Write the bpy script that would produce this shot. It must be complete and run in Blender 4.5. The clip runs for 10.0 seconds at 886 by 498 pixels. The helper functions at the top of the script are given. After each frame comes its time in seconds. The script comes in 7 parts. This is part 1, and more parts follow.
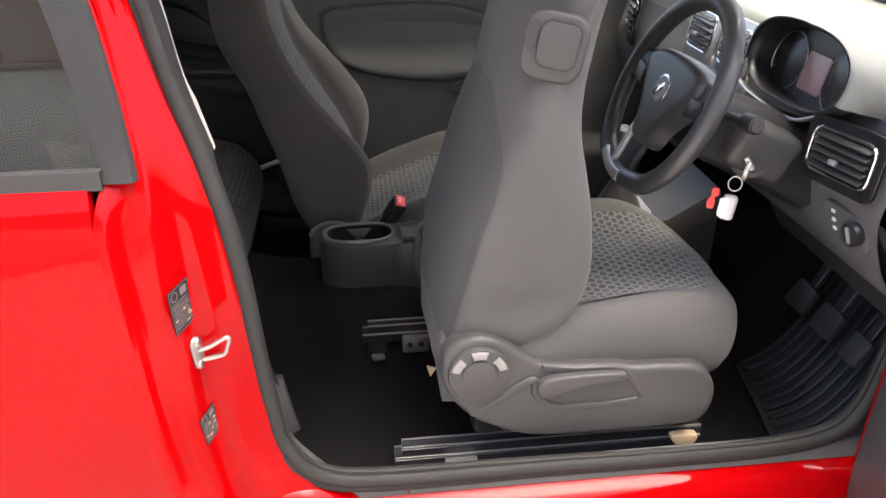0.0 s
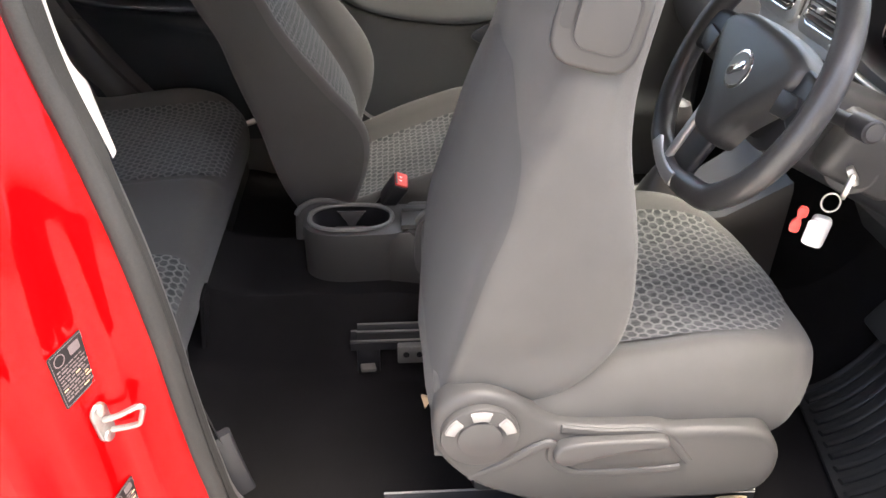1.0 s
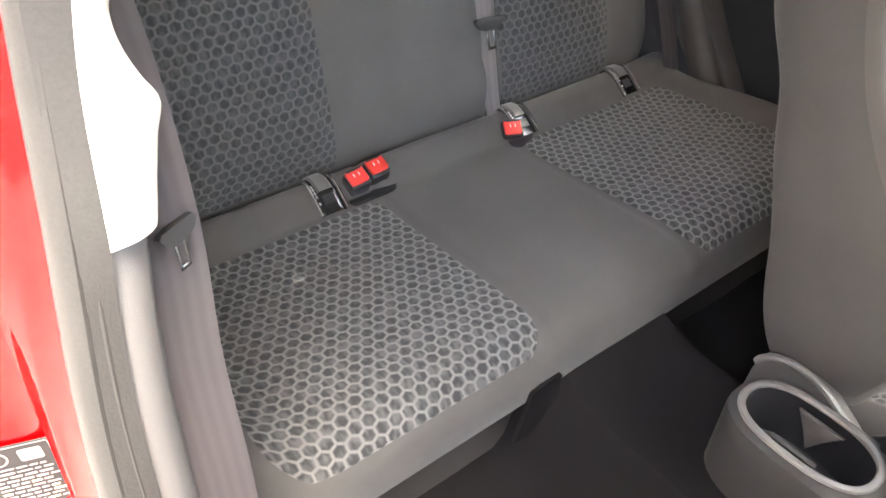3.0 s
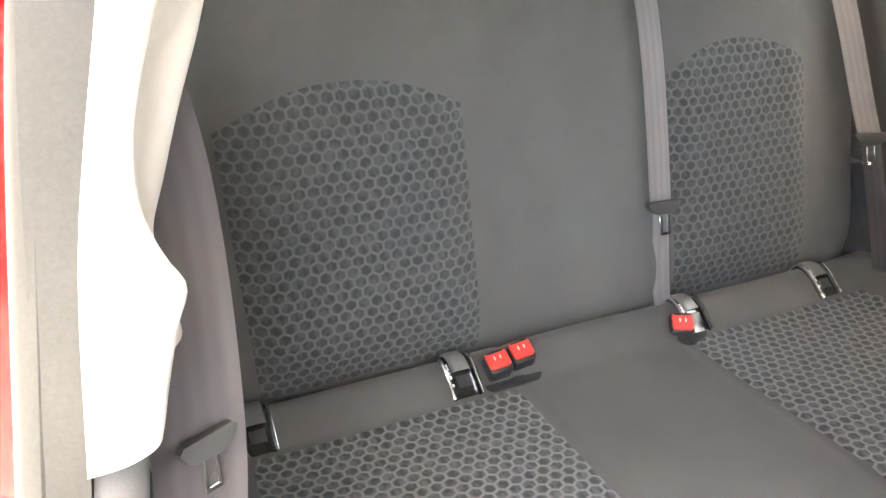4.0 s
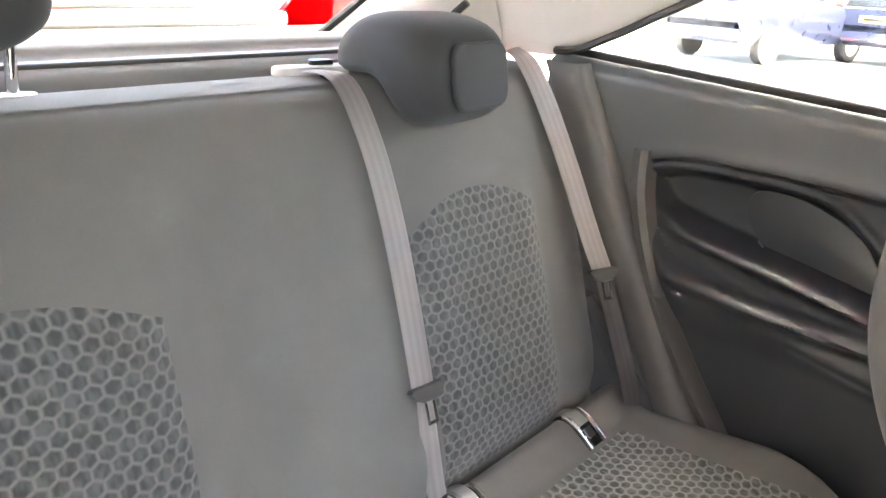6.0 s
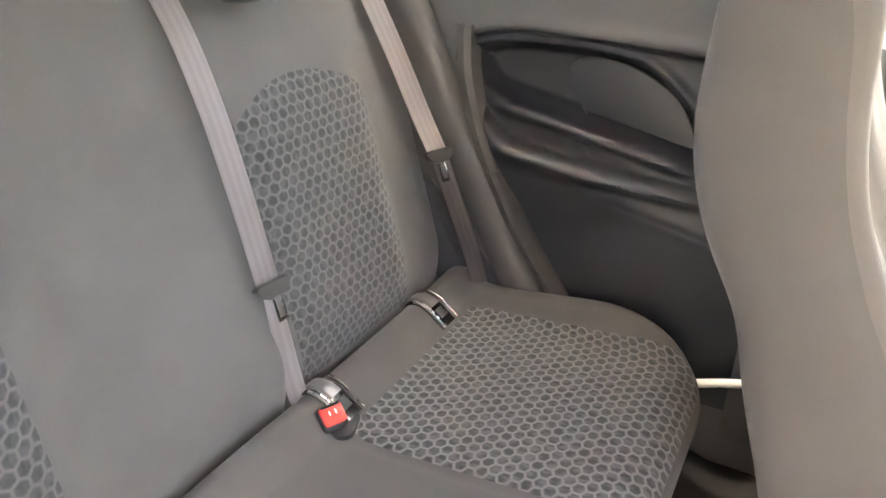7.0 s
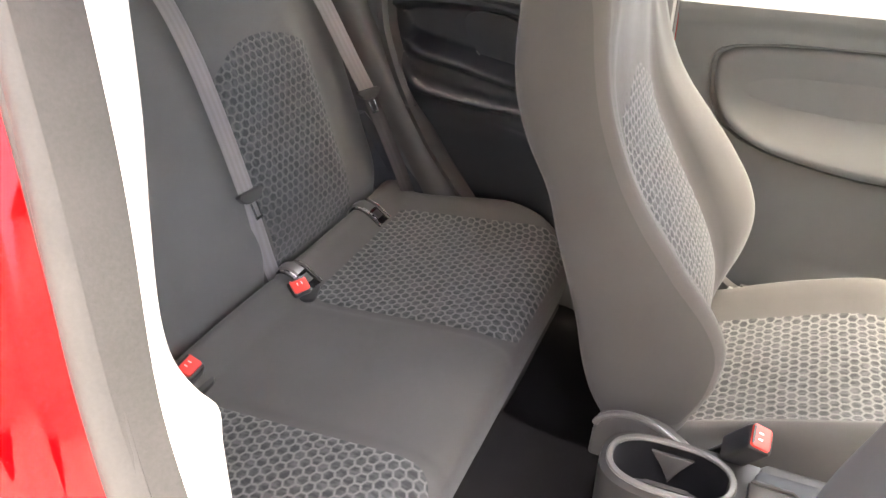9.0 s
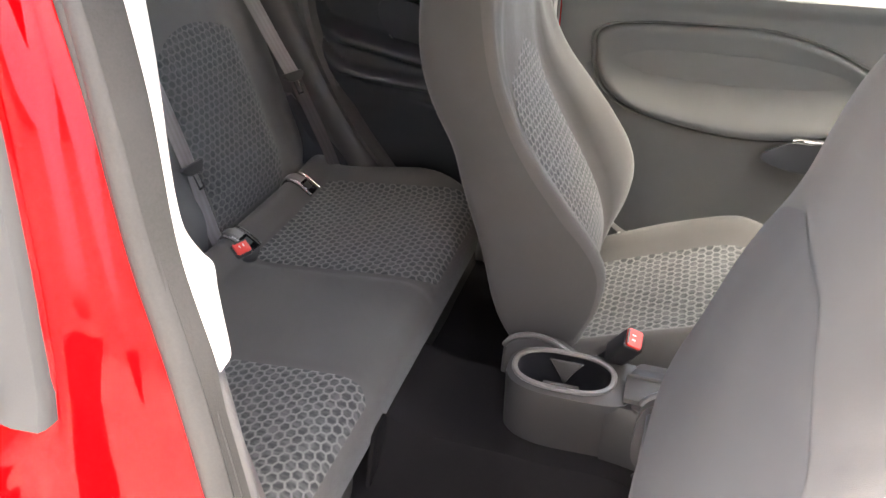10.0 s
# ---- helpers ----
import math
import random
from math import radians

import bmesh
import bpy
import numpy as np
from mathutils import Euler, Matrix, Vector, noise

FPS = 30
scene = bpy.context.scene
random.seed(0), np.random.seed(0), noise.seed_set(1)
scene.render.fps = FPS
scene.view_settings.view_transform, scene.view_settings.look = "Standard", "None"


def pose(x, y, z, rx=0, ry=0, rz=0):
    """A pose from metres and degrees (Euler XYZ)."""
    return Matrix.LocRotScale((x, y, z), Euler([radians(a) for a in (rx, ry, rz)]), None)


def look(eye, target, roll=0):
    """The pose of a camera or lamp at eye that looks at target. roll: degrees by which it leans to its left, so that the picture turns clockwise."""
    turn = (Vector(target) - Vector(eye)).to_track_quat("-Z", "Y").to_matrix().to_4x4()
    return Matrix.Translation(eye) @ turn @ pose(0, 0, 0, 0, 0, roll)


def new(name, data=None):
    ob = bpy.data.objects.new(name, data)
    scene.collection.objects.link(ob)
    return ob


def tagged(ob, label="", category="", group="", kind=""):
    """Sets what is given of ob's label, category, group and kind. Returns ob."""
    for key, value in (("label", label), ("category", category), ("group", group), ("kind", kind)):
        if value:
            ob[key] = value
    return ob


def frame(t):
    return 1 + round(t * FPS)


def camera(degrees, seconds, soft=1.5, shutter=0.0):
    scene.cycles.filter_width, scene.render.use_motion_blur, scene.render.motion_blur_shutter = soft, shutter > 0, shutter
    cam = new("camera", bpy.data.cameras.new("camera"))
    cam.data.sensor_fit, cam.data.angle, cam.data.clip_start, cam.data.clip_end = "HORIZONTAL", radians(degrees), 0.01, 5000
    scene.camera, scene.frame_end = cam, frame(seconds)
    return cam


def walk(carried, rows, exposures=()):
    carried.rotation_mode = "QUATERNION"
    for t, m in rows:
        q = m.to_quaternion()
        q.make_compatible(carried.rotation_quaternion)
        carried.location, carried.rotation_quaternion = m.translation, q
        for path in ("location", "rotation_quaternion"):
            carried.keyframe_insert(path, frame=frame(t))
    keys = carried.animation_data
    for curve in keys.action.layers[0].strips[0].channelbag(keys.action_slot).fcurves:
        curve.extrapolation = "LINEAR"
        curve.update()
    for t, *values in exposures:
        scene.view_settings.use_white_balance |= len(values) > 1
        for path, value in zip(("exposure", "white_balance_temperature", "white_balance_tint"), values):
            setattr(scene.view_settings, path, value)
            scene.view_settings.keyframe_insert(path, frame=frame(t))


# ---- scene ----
cam = camera(60.5, 10.0)
PATH = [
    (0, (-0.033, -0.021, 1.291), (0.168, 1.73, 0.347), 0.0),
    (0.3, (-0.045, 0.081, 1.304), (0.2, 1.801, 0.314), 0.2),
    (0.5, (-0.05, 0.137, 1.296), (0.229, 1.846, 0.295), 0.5),
    (1, (0.031, 0.267, 1.266), (0.157, 1.925, 0.154), 1.0),
    (1.5, (0.08, 0.4, 1.214), (-0.007, 1.953, -0.044), 2.7),
    (1.7, (0.068, 0.456, 1.197), (-0.085, 1.976, -0.094), 3.6),
    (2, (0.075, 0.543, 1.206), (-0.275, 2.006, -0.112), 3.1),
    (2.5, (0.112, 0.698, 1.209), (-0.652, 1.974, -0.128), 2.2),
    (2.7, (0.105, 0.75, 1.2), (-0.854, 1.908, -0.118), 2.5),
    (3.8, (0.044, 0.908, 1.179), (-1.513, 1.617, 0.143), 0.6),
    (4, (0.023, 0.902, 1.16), (-1.598, 1.619, 0.229), 0.3),
    (4.2, (-0.041, 0.918, 1.169), (-1.669, 1.683, 0.306), 0.9),
    (4.5, (-0.1, 0.943, 1.183), (-1.734, 1.763, 0.403), 1.6),
    (5, (-0.128, 0.950, 1.203), (-1.76, 1.886, 0.551), 1.8),
    (5.5, (-0.176, 0.980, 1.198), (-1.667, 2.154, 0.583), 2.7),
    (5.8, (-0.2, 0.974, 1.161), (-1.545, 2.323, 0.551), 2.4),
    (6, (-0.223, 0.989, 1.182), (-1.446, 2.417, 0.499), 3.0),
    (6.1, (-0.238, 0.989, 1.172), (-1.392, 2.467, 0.478), 2.8),
    (6.2, (-0.241, 0.995, 1.167), (-1.353, 2.495, 0.45), 2.7),
    (7.3, (-0.218, 0.993, 1.127), (-0.948, 2.609, 0.203), 1.7),
    (7.5, (-0.205, 0.973, 1.138), (-0.896, 2.577, 0.163), 1.8),
    (8, (-0.152, 0.917, 1.186), (-0.802, 2.495, 0.145), 2.5),
    (8.2, (-0.129, 0.888, 1.198), (-0.792, 2.46, 0.156), 2.4),
    (8.5, (-0.082, 0.813, 1.215), (-0.769, 2.396, 0.204), 2.1),
    (9, (-0.039, 0.716, 1.25), (-0.722, 2.301, 0.24), 0.5),
    (9.3, (-0.029, 0.653, 1.271), (-0.628, 2.277, 0.272), 0.4),
    (9.5, (-0.021, 0.623, 1.271), (-0.554, 2.272, 0.272), 0.2),
    (9.7, (-0.005, 0.588, 1.274), (-0.502, 2.242, 0.267), 0.1),
    (10, (0.04, 0.55, 1.284), (-0.469, 2.189, 0.258), 0.5),
]
EXPOSURE = [(0, 3.22, 6750, 8), (0.5, 3.65, 6850, 7), (1, 3.88, 6900, 7), (1.5, 3.84, 6900, 7), (2, 4.1, 6950, 7), (2.5, 4.88, 7150, 7), (4, 5.88, 7600, 3), (4.5, 5.95, 7500, 3), (5, 5.95, 7500, 3), (5.5, 6.05, 7500, 3), (6.2, 6.2, 7650, 4), (7.5, 6.28, 7950, 8), (8.5, 6.12, 7800, 9), (9, 5.53, 7550, 9), (9.5, 5.1, 7350, 9), (10, 4.9, 7150, 8)]
walk(cam, [(t, look(eye, target, roll)) for t, eye, target, roll in PATH], EXPOSURE)

# ---------- light, world, exposure ----------
world = bpy.data.worlds.new("sky")
scene.world = world
world.use_nodes = True
wn = world.node_tree.nodes
sky = wn.new("ShaderNodeTexSky")
sky.sky_type = "NISHITA"
sky.sun_disc = False
sky.sun_elevation = radians(77)
sky.sun_rotation = radians(87)
sky.air_density, sky.dust_density, sky.ozone_density = 0.6, 5.0, 0.5
wn["Background"].inputs["Strength"].default_value = 0.15
world.node_tree.links.new(sky.outputs[0], wn["Background"].inputs["Color"])
sun = new("sun", bpy.data.lights.new("sun", "SUN"))
sun.data.energy, sun.data.angle, sun.data.color = 0.4, radians(40.0), (1.0, 0.975, 0.94)
sun.matrix_world = look((3.0, 1.6, 13.0), (0, 1.4, 0.6))


# ---------- materials ----------
def mat_new(name):
    m = bpy.data.materials.new(name)
    m.use_nodes = True
    return m, m.node_tree, m.node_tree.nodes["Principled BSDF"]


def math_node(t, op, a, b=None, c=None):
    n = t.nodes.new("ShaderNodeMath")
    n.operation = op
    for i, v in enumerate((a, b, c)):
        if v is None:
            continue
        if isinstance(v, (int, float)):
            n.inputs[i].default_value = v
        else:
            t.links.new(v, n.inputs[i])
    return n.outputs[0]


def vec_node(t, op, a, b=None):
    n = t.nodes.new("ShaderNodeVectorMath")
    n.operation = op
    for i, v in enumerate((a, b)):
        if v is None:
            continue
        if isinstance(v, tuple):
            n.inputs[i].default_value = v
        else:
            t.links.new(v, n.inputs[i])
    return n


def noise_node(t, scale, detail=3.0, rough=0.6, coord=None, stretch=(1, 1, 1)):
    if coord is None:
        coord = t.nodes.new("ShaderNodeTexCoord").outputs["Object"]
    mp = t.nodes.new("ShaderNodeMapping")
    mp.inputs["Scale"].default_value = stretch
    t.links.new(coord, mp.inputs[0])
    n = t.nodes.new("ShaderNodeTexNoise")
    n.inputs["Scale"].default_value, n.inputs["Detail"].default_value, n.inputs["Roughness"].default_value = scale, detail, rough
    t.links.new(mp.outputs[0], n.inputs["Vector"])
    return n.outputs["Fac"]


def mix_col(t, fac, a, b):
    n = t.nodes.new("ShaderNodeMix")
    n.data_type = "RGBA"
    if isinstance(fac, float):
        n.inputs[0].default_value = fac
    else:
        t.links.new(fac, n.inputs[0])
    for i, v in ((6, a), (7, b)):
        if isinstance(v, tuple):
            n.inputs[i].default_value = (*v, 1)
        else:
            t.links.new(v, n.inputs[i])
    return n.outputs[2]


def spread(t, fac, lo, hi):
    n = t.nodes.new("ShaderNodeMapRange")
    n.inputs[1].default_value, n.inputs[2].default_value = lo, hi
    t.links.new(fac, n.inputs[0])
    return n.outputs[0]


def bump(t, bsdf, height, strength, dist):
    n = t.nodes.new("ShaderNodeBump")
    n.inputs["Strength"].default_value, n.inputs["Distance"].default_value = strength, dist
    t.links.new(height, n.inputs["Height"])
    t.links.new(n.outputs[0], bsdf.inputs["Normal"])
    return n


def surface(name, col, rough=0.6, metal=0.0, var=0.25, grain=900.0, gdist=0.0004, gstr=0.4, big=6.0, sheen=0.0, coat=0.0, spec=0.5):
    """A plain surface with fine grain and a slow change of tone."""
    m, t, b = mat_new(name)
    slow, fine = noise_node(t, big, 4.0), noise_node(t, grain, 2.0)
    both = math_node(t, "ADD", math_node(t, "MULTIPLY", slow, 0.6), math_node(t, "MULTIPLY", fine, 0.4))
    lo = tuple(c * (1 - var) for c in col)
    hi = tuple(min(1.0, c * (1 + var)) for c in col)
    t.links.new(mix_col(t, spread(t, both, 0.3, 0.7), lo, hi), b.inputs["Base Color"])
    t.links.new(math_node(t, "MULTIPLY_ADD", slow, 0.2, rough - 0.1), b.inputs["Roughness"])
    b.inputs["Metallic"].default_value = metal
    b.inputs["Specular IOR Level"].default_value = spec
    if sheen:
        b.inputs["Sheen Weight"].default_value = sheen
        b.inputs["Sheen Roughness"].default_value = 0.5
    if coat:
        b.inputs["Coat Weight"].default_value = coat
        b.inputs["Coat Roughness"].default_value = 0.03
    if gstr:
        bump(t, b, fine, gstr, gdist)
    return m


def hex_fabric(name, dark, light, pitch=0.0165):
    """Woven fabric with dark honeycomb cells between paler threads; UVs in metres."""
    m, t, b = mat_new(name)
    uv = t.nodes.new("ShaderNodeTexCoord").outputs["UV"]
    wob = t.nodes.new("ShaderNodeTexNoise")
    wob.inputs["Scale"].default_value = 25.0
    t.links.new(uv, wob.inputs["Vector"])
    shift = vec_node(t, "SCALE", vec_node(t, "SUBTRACT", wob.outputs["Color"], (0.5, 0.5, 0.5)).outputs[0])
    shift.inputs["Scale"].default_value = 0.004
    p = vec_node(t, "SCALE", vec_node(t, "ADD", uv, shift.outputs[0]).outputs[0])
    p.inputs["Scale"].default_value = 1.0 / pitch
    p = vec_node(t, "MULTIPLY", p.outputs[0], (1.0, 1.12, 0.0)).outputs[0]
    r, h = (1.0, 1.7320508, 1.0), (0.5, 0.8660254, 0.0)
    far = vec_node(t, "ADD", p, (200.0, 346.41016, 0.5)).outputs[0]
    a = vec_node(t, "SUBTRACT", vec_node(t, "MODULO", far, r).outputs[0], (0.5, 0.8660254, 0.5)).outputs[0]
    c = vec_node(t, "SUBTRACT", vec_node(t, "MODULO", vec_node(t, "SUBTRACT", far, h).outputs[0], r).outputs[0], (0.5, 0.8660254, 0.5)).outputs[0]

    def hexd(v):
        q = vec_node(t, "ABSOLUTE", v).outputs[0]
        d = vec_node(t, "DOT_PRODUCT", q, (0.5, 0.8660254, 0.0)).outputs["Value"]
        sx = t.nodes.new("ShaderNodeSeparateXYZ")
        t.links.new(q, sx.inputs[0])
        return math_node(t, "MAXIMUM", d, sx.outputs[0])

    d = math_node(t, "MINIMUM", hexd(a), hexd(c))
    thread = noise_node(t, 1600.0, 1.0, coord=uv)
    slow = noise_node(t, 9.0, 3.0, coord=uv)
    patch = spread(t, noise_node(t, 1.0, 1.0, coord=vec_node(t, "MULTIPLY", uv, (120.0, 55.0, 1.0)).outputs[0]), 0.40, 0.66)
    line = spread(t, math_node(t, "ADD", d, math_node(t, "MULTIPLY", math_node(t, "SUBTRACT", thread, 0.5), 0.16)), 0.33, 0.48)
    dk = mix_col(t, patch, tuple(v * 0.62 for v in dark), tuple(0.6 * v + 0.4 * w for v, w in zip(dark, light)))
    dk = mix_col(t, math_node(t, "MULTIPLY", thread, 0.5), dk, tuple(v * 1.1 for v in dark))
    lt = mix_col(t, math_node(t, "ADD", math_node(t, "MULTIPLY", thread, 0.5), math_node(t, "MULTIPLY", slow, 0.5)), tuple(v * 0.7 for v in light), tuple(v * 1.25 for v in light))
    fade = math_node(t, "MULTIPLY", line, math_node(t, "SUBTRACT", 1.0, math_node(t, "MULTIPLY", patch, 0.28)))
    t.links.new(mix_col(t, fade, dk, lt), b.inputs["Base Color"])
    b.inputs["Roughness"].default_value = 0.85
    b.inputs["Specular IOR Level"].default_value = 0.25
    b.inputs["Sheen Weight"].default_value = 0.15
    bump(t, b, math_node(t, "ADD", line, math_node(t, "MULTIPLY", thread, 0.5)), 0.5, 0.0008)
    return m


def webbing_mat(name, col):
    m, t, b = mat_new(name)
    uv = t.nodes.new("ShaderNodeTexCoord").outputs["UV"]
    w = t.nodes.new("ShaderNodeTexWave")
    w.bands_direction = "Y"
    w.inputs["Scale"].default_value, w.inputs["Distortion"].default_value = 32.0, 0.3
    t.links.new(uv, w.inputs["Vector"])
    fine = noise_node(t, 1200.0, 2.0, coord=uv)
    fac = math_node(t, "ADD", math_node(t, "MULTIPLY", w.outputs["Fac"], 0.5), math_node(t, "MULTIPLY", fine, 0.5))
    t.links.new(mix_col(t, fac, tuple(v * 0.85 for v in col), tuple(v * 1.12 for v in col)), b.inputs["Base Color"])
    b.inputs["Roughness"].default_value = 0.6
    bump(t, b, fac, 0.25, 0.0004)
    return m


def glass_mat(name, tint, rough=0.0):
    m, t, b = mat_new(name)
    b.inputs["Base Color"].default_value = (*tint, 1)
    b.inputs["Transmission Weight"].default_value = 1.0
    b.inputs["Roughness"].default_value = rough
    b.inputs["IOR"].default_value = 1.45
    return m


# one cloth in two tones: lit for rear backrests, shaded for bench and front seats
FABRIC_LIT = surface("lit seat cloth", (0.108, 0.105, 0.099), 0.8, var=0.18, grain=1500, gdist=0.0006, gstr=0.5, sheen=0.15, spec=0.2)
FABRIC_SHADED = surface("shaded seat cloth", (0.082, 0.079, 0.074), 0.8, var=0.18, grain=1500, gdist=0.0006, gstr=0.5, sheen=0.12, spec=0.2)
FABRIC_COVER = surface("wrapped shaded seat back cloth", (0.066, 0.064, 0.061), 0.8, var=0.15, grain=1500, gdist=0.0006, gstr=0.5, sheen=0.1, spec=0.2)
# the driver seat's own cloth, darkened for the shade on its rear face
FABRIC_REAR_SHADE = surface("shaded seat back cloth", (0.060, 0.059, 0.058), 0.8, var=0.15, grain=1500, gdist=0.0006, gstr=0.5, sheen=0.1, spec=0.2)
HEADREST = surface("dark headrest cloth", (0.032, 0.034, 0.037), 0.8, var=0.15, grain=1500, gdist=0.0006, gstr=0.5, sheen=0.1, spec=0.2)
FABRIC_DARK = surface("dark seat fabric", (0.046, 0.048, 0.052), 0.8, var=0.15, grain=1500, gdist=0.0006, gstr=0.5, sheen=0.3, spec=0.2)
HEX_BACK = hex_fabric("honeycomb back fabric", (0.052, 0.055, 0.056), (0.134, 0.132, 0.126))
HEX = hex_fabric("honeycomb fabric", (0.040, 0.042, 0.043), (0.172, 0.169, 0.161))
PLASTIC = surface("grained dark plastic", (0.080, 0.077, 0.074), 0.5, var=0.12, grain=1100, gdist=0.0004, gstr=0.35)
CONSOLE = surface("dark console plastic", (0.038, 0.037, 0.036), 0.45, var=0.12, grain=1100, gdist=0.0004, gstr=0.35)
PLASTIC_GREY = surface("grained grey plastic", (0.054, 0.052, 0.050), 0.45, var=0.1, grain=1100, gdist=0.0003, gstr=0.3, spec=0.3)
PLASTIC_BLACK = surface("black plastic", (0.016, 0.016, 0.018), 0.38, var=0.1, grain=900, gstr=0.15)
LOWER_DASH = surface("lower dashboard plastic", (0.092, 0.089, 0.088), 0.55, var=0.12, grain=1100, gdist=0.0004, gstr=0.35)
PAD = surface("pale grey grip plastic", (0.22, 0.21, 0.20), 0.45, var=0.1, gstr=0.1)
PRINT = surface("grey label print", (0.15, 0.125, 0.125), 0.6, var=0.2, gstr=0.0, spec=0.1)
RIM_GREY = surface("worn satin grey plastic", (0.13, 0.127, 0.122), 0.34, var=0.15, gstr=0.1)
DASH = surface("soft dashboard skin", (0.165, 0.172, 0.160), 0.5, var=0.12, grain=700, gdist=0.0006, gstr=0.4)
DOOR_TRIM = surface("moulded door trim", (0.100, 0.103, 0.100), 0.62, var=0.1, grain=900, gdist=0.0004, gstr=0.35, spec=0.3)
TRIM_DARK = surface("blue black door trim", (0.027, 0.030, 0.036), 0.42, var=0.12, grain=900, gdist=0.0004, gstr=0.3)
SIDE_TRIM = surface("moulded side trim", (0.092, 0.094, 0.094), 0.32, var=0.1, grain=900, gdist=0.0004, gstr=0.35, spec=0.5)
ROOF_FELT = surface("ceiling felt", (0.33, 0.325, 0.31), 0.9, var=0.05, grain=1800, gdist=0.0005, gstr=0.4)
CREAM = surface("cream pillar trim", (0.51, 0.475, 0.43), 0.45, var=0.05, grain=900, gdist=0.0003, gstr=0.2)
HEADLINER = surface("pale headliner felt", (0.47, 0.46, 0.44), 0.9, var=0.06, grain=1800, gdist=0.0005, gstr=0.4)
CARPET = surface("dark carpet", (0.013, 0.0120, 0.0124), 0.95, var=0.4, grain=1400, gdist=0.002, gstr=0.8, spec=0.1)
RUBBER = surface("rubber seal", (0.028, 0.027, 0.0255), 0.6, var=0.2, grain=500, gdist=0.0005, gstr=0.3, big=14, spec=0.15)
STICKER = surface("matt black print", (0.016, 0.015, 0.015), 0.65, var=0.15, gstr=0.0, spec=0.15)
RUBBER_BLACK = surface("black rubber", (0.02, 0.02, 0.02), 0.5, var=0.2, grain=500, gstr=0.2)
METAL = surface("zinc steel", (0.42, 0.41, 0.39), 0.40, metal=1.0, var=0.15, grain=300, gstr=0.1)
ZINC = surface("galvanised steel", (0.33, 0.32, 0.30), 0.36, metal=0.75, var=0.15, grain=300, gstr=0.1)
CHROME = surface("bright chrome", (0.8, 0.8, 0.8), 0.12, metal=1.0, var=0.05, grain=200, gstr=0.0)
SILVER = surface("silver painted plastic", (0.5, 0.5, 0.5), 0.35, metal=0.7, var=0.08, grain=900, gstr=0.1)
RED_PLASTIC = surface("red plastic", (0.75, 0.045, 0.035), 0.4, var=0.08, gstr=0.05)
WHITE_PLASTIC = surface("white plastic", (0.75, 0.74, 0.72), 0.35, var=0.04, gstr=0.0)
TAN = surface("tan plastic", (0.55, 0.40, 0.24), 0.5, var=0.1, gstr=0.1)
SHELF = surface("grey shelf felt", (0.16, 0.16, 0.155), 0.9, var=0.15, grain=1500, gdist=0.0006, gstr=0.5)
WEBBING_DARK = webbing_mat("brown grey belt webbing", (0.125, 0.112, 0.112))
WEBBING = webbing_mat("seat belt webbing", (0.37, 0.343, 0.335))
LEATHER = surface("worn leather", (0.035, 0.034, 0.034), 0.36, var=0.25, grain=450, gdist=0.0006, gstr=0.3)
GLASS_GREEN = glass_mat("green tinted glass", (0.57, 0.60, 0.59))
PRIVACY = glass_mat("grey tinted glass", (0.82, 0.84, 0.83))
TINT = surface("dark tinted glass", (0.02, 0.022, 0.023), 0.12, var=0.1, gstr=0.0, spec=0.4)
GLOSS_BLACK = surface("gloss black trim", (0.012, 0.012, 0.013), 0.14, var=0.1, gstr=0.0)
SCREEN = surface("instrument dial", (0.03, 0.03, 0.032), 0.25, var=0.1, gstr=0.0)
SCREEN_PALE = surface("unlit display", (0.36, 0.25, 0.26), 0.25, var=0.05, gstr=0.0)
GREY_TRIM = surface("satin grey window trim", (0.029, 0.029, 0.029), 0.6, var=0.1, gstr=0.1, spec=0.12)


def red_paint():
    m, t, b = mat_new("red car paint")
    flake, slow = noise_node(t, 2500.0, 1.0), noise_node(t, 3.0, 4.0)
    f = math_node(t, "ADD", math_node(t, "MULTIPLY", flake, 0.3), math_node(t, "MULTIPLY", slow, 0.7))
    t.links.new(mix_col(t, f, (0.27, 0.0006, 0.0012), (0.34, 0.0009, 0.0024)), b.inputs["Base Color"])
    b.inputs["Roughness"].default_value = 0.5
    b.inputs["Specular IOR Level"].default_value = 0.0
    b.inputs["Coat Weight"].default_value = 0.25
    b.inputs["Coat Roughness"].default_value = 0.03
    wave = noise_node(t, 5.0, 2.0)
    n = bump(t, b, wave, 0.02, 0.01)
    t.links.new(n.outputs[0], b.inputs["Coat Normal"])
    return m


RED = red_paint()


# ---------- builders ----------
ORIGIN = {}


def thing(name, at, label, category, group="", kind=""):
    ob = new(name)
    ob.empty_display_size = 0.05
    ob.location = at
    ORIGIN[ob.name] = Vector(at)
    return tagged(ob, label, category, group, kind)


def finish(bm, name, mat, sharp=38):
    bmesh.ops.recalc_face_normals(bm, faces=bm.faces[:])
    for f in bm.faces:
        f.smooth = True
    for e in bm.edges:
        if len(e.link_faces) == 2 and e.calc_face_angle(0.0) > radians(sharp):
            e.smooth = False
    me = bpy.data.meshes.new(name)
    bm.to_mesh(me)
    bm.free()
    me.materials.append(mat)
    return me


def part(name, bm, mat, parent, label="", sharp=38):
    """One mesh under a thing or a part; bm is in world metres."""
    o = ORIGIN[parent.name]
    bmesh.ops.translate(bm, verts=bm.verts[:], vec=-o)
    ob = new(name, finish(bm, name, mat, sharp))
    ob.parent = parent
    ORIGIN[ob.name] = o
    return tagged(ob, label)


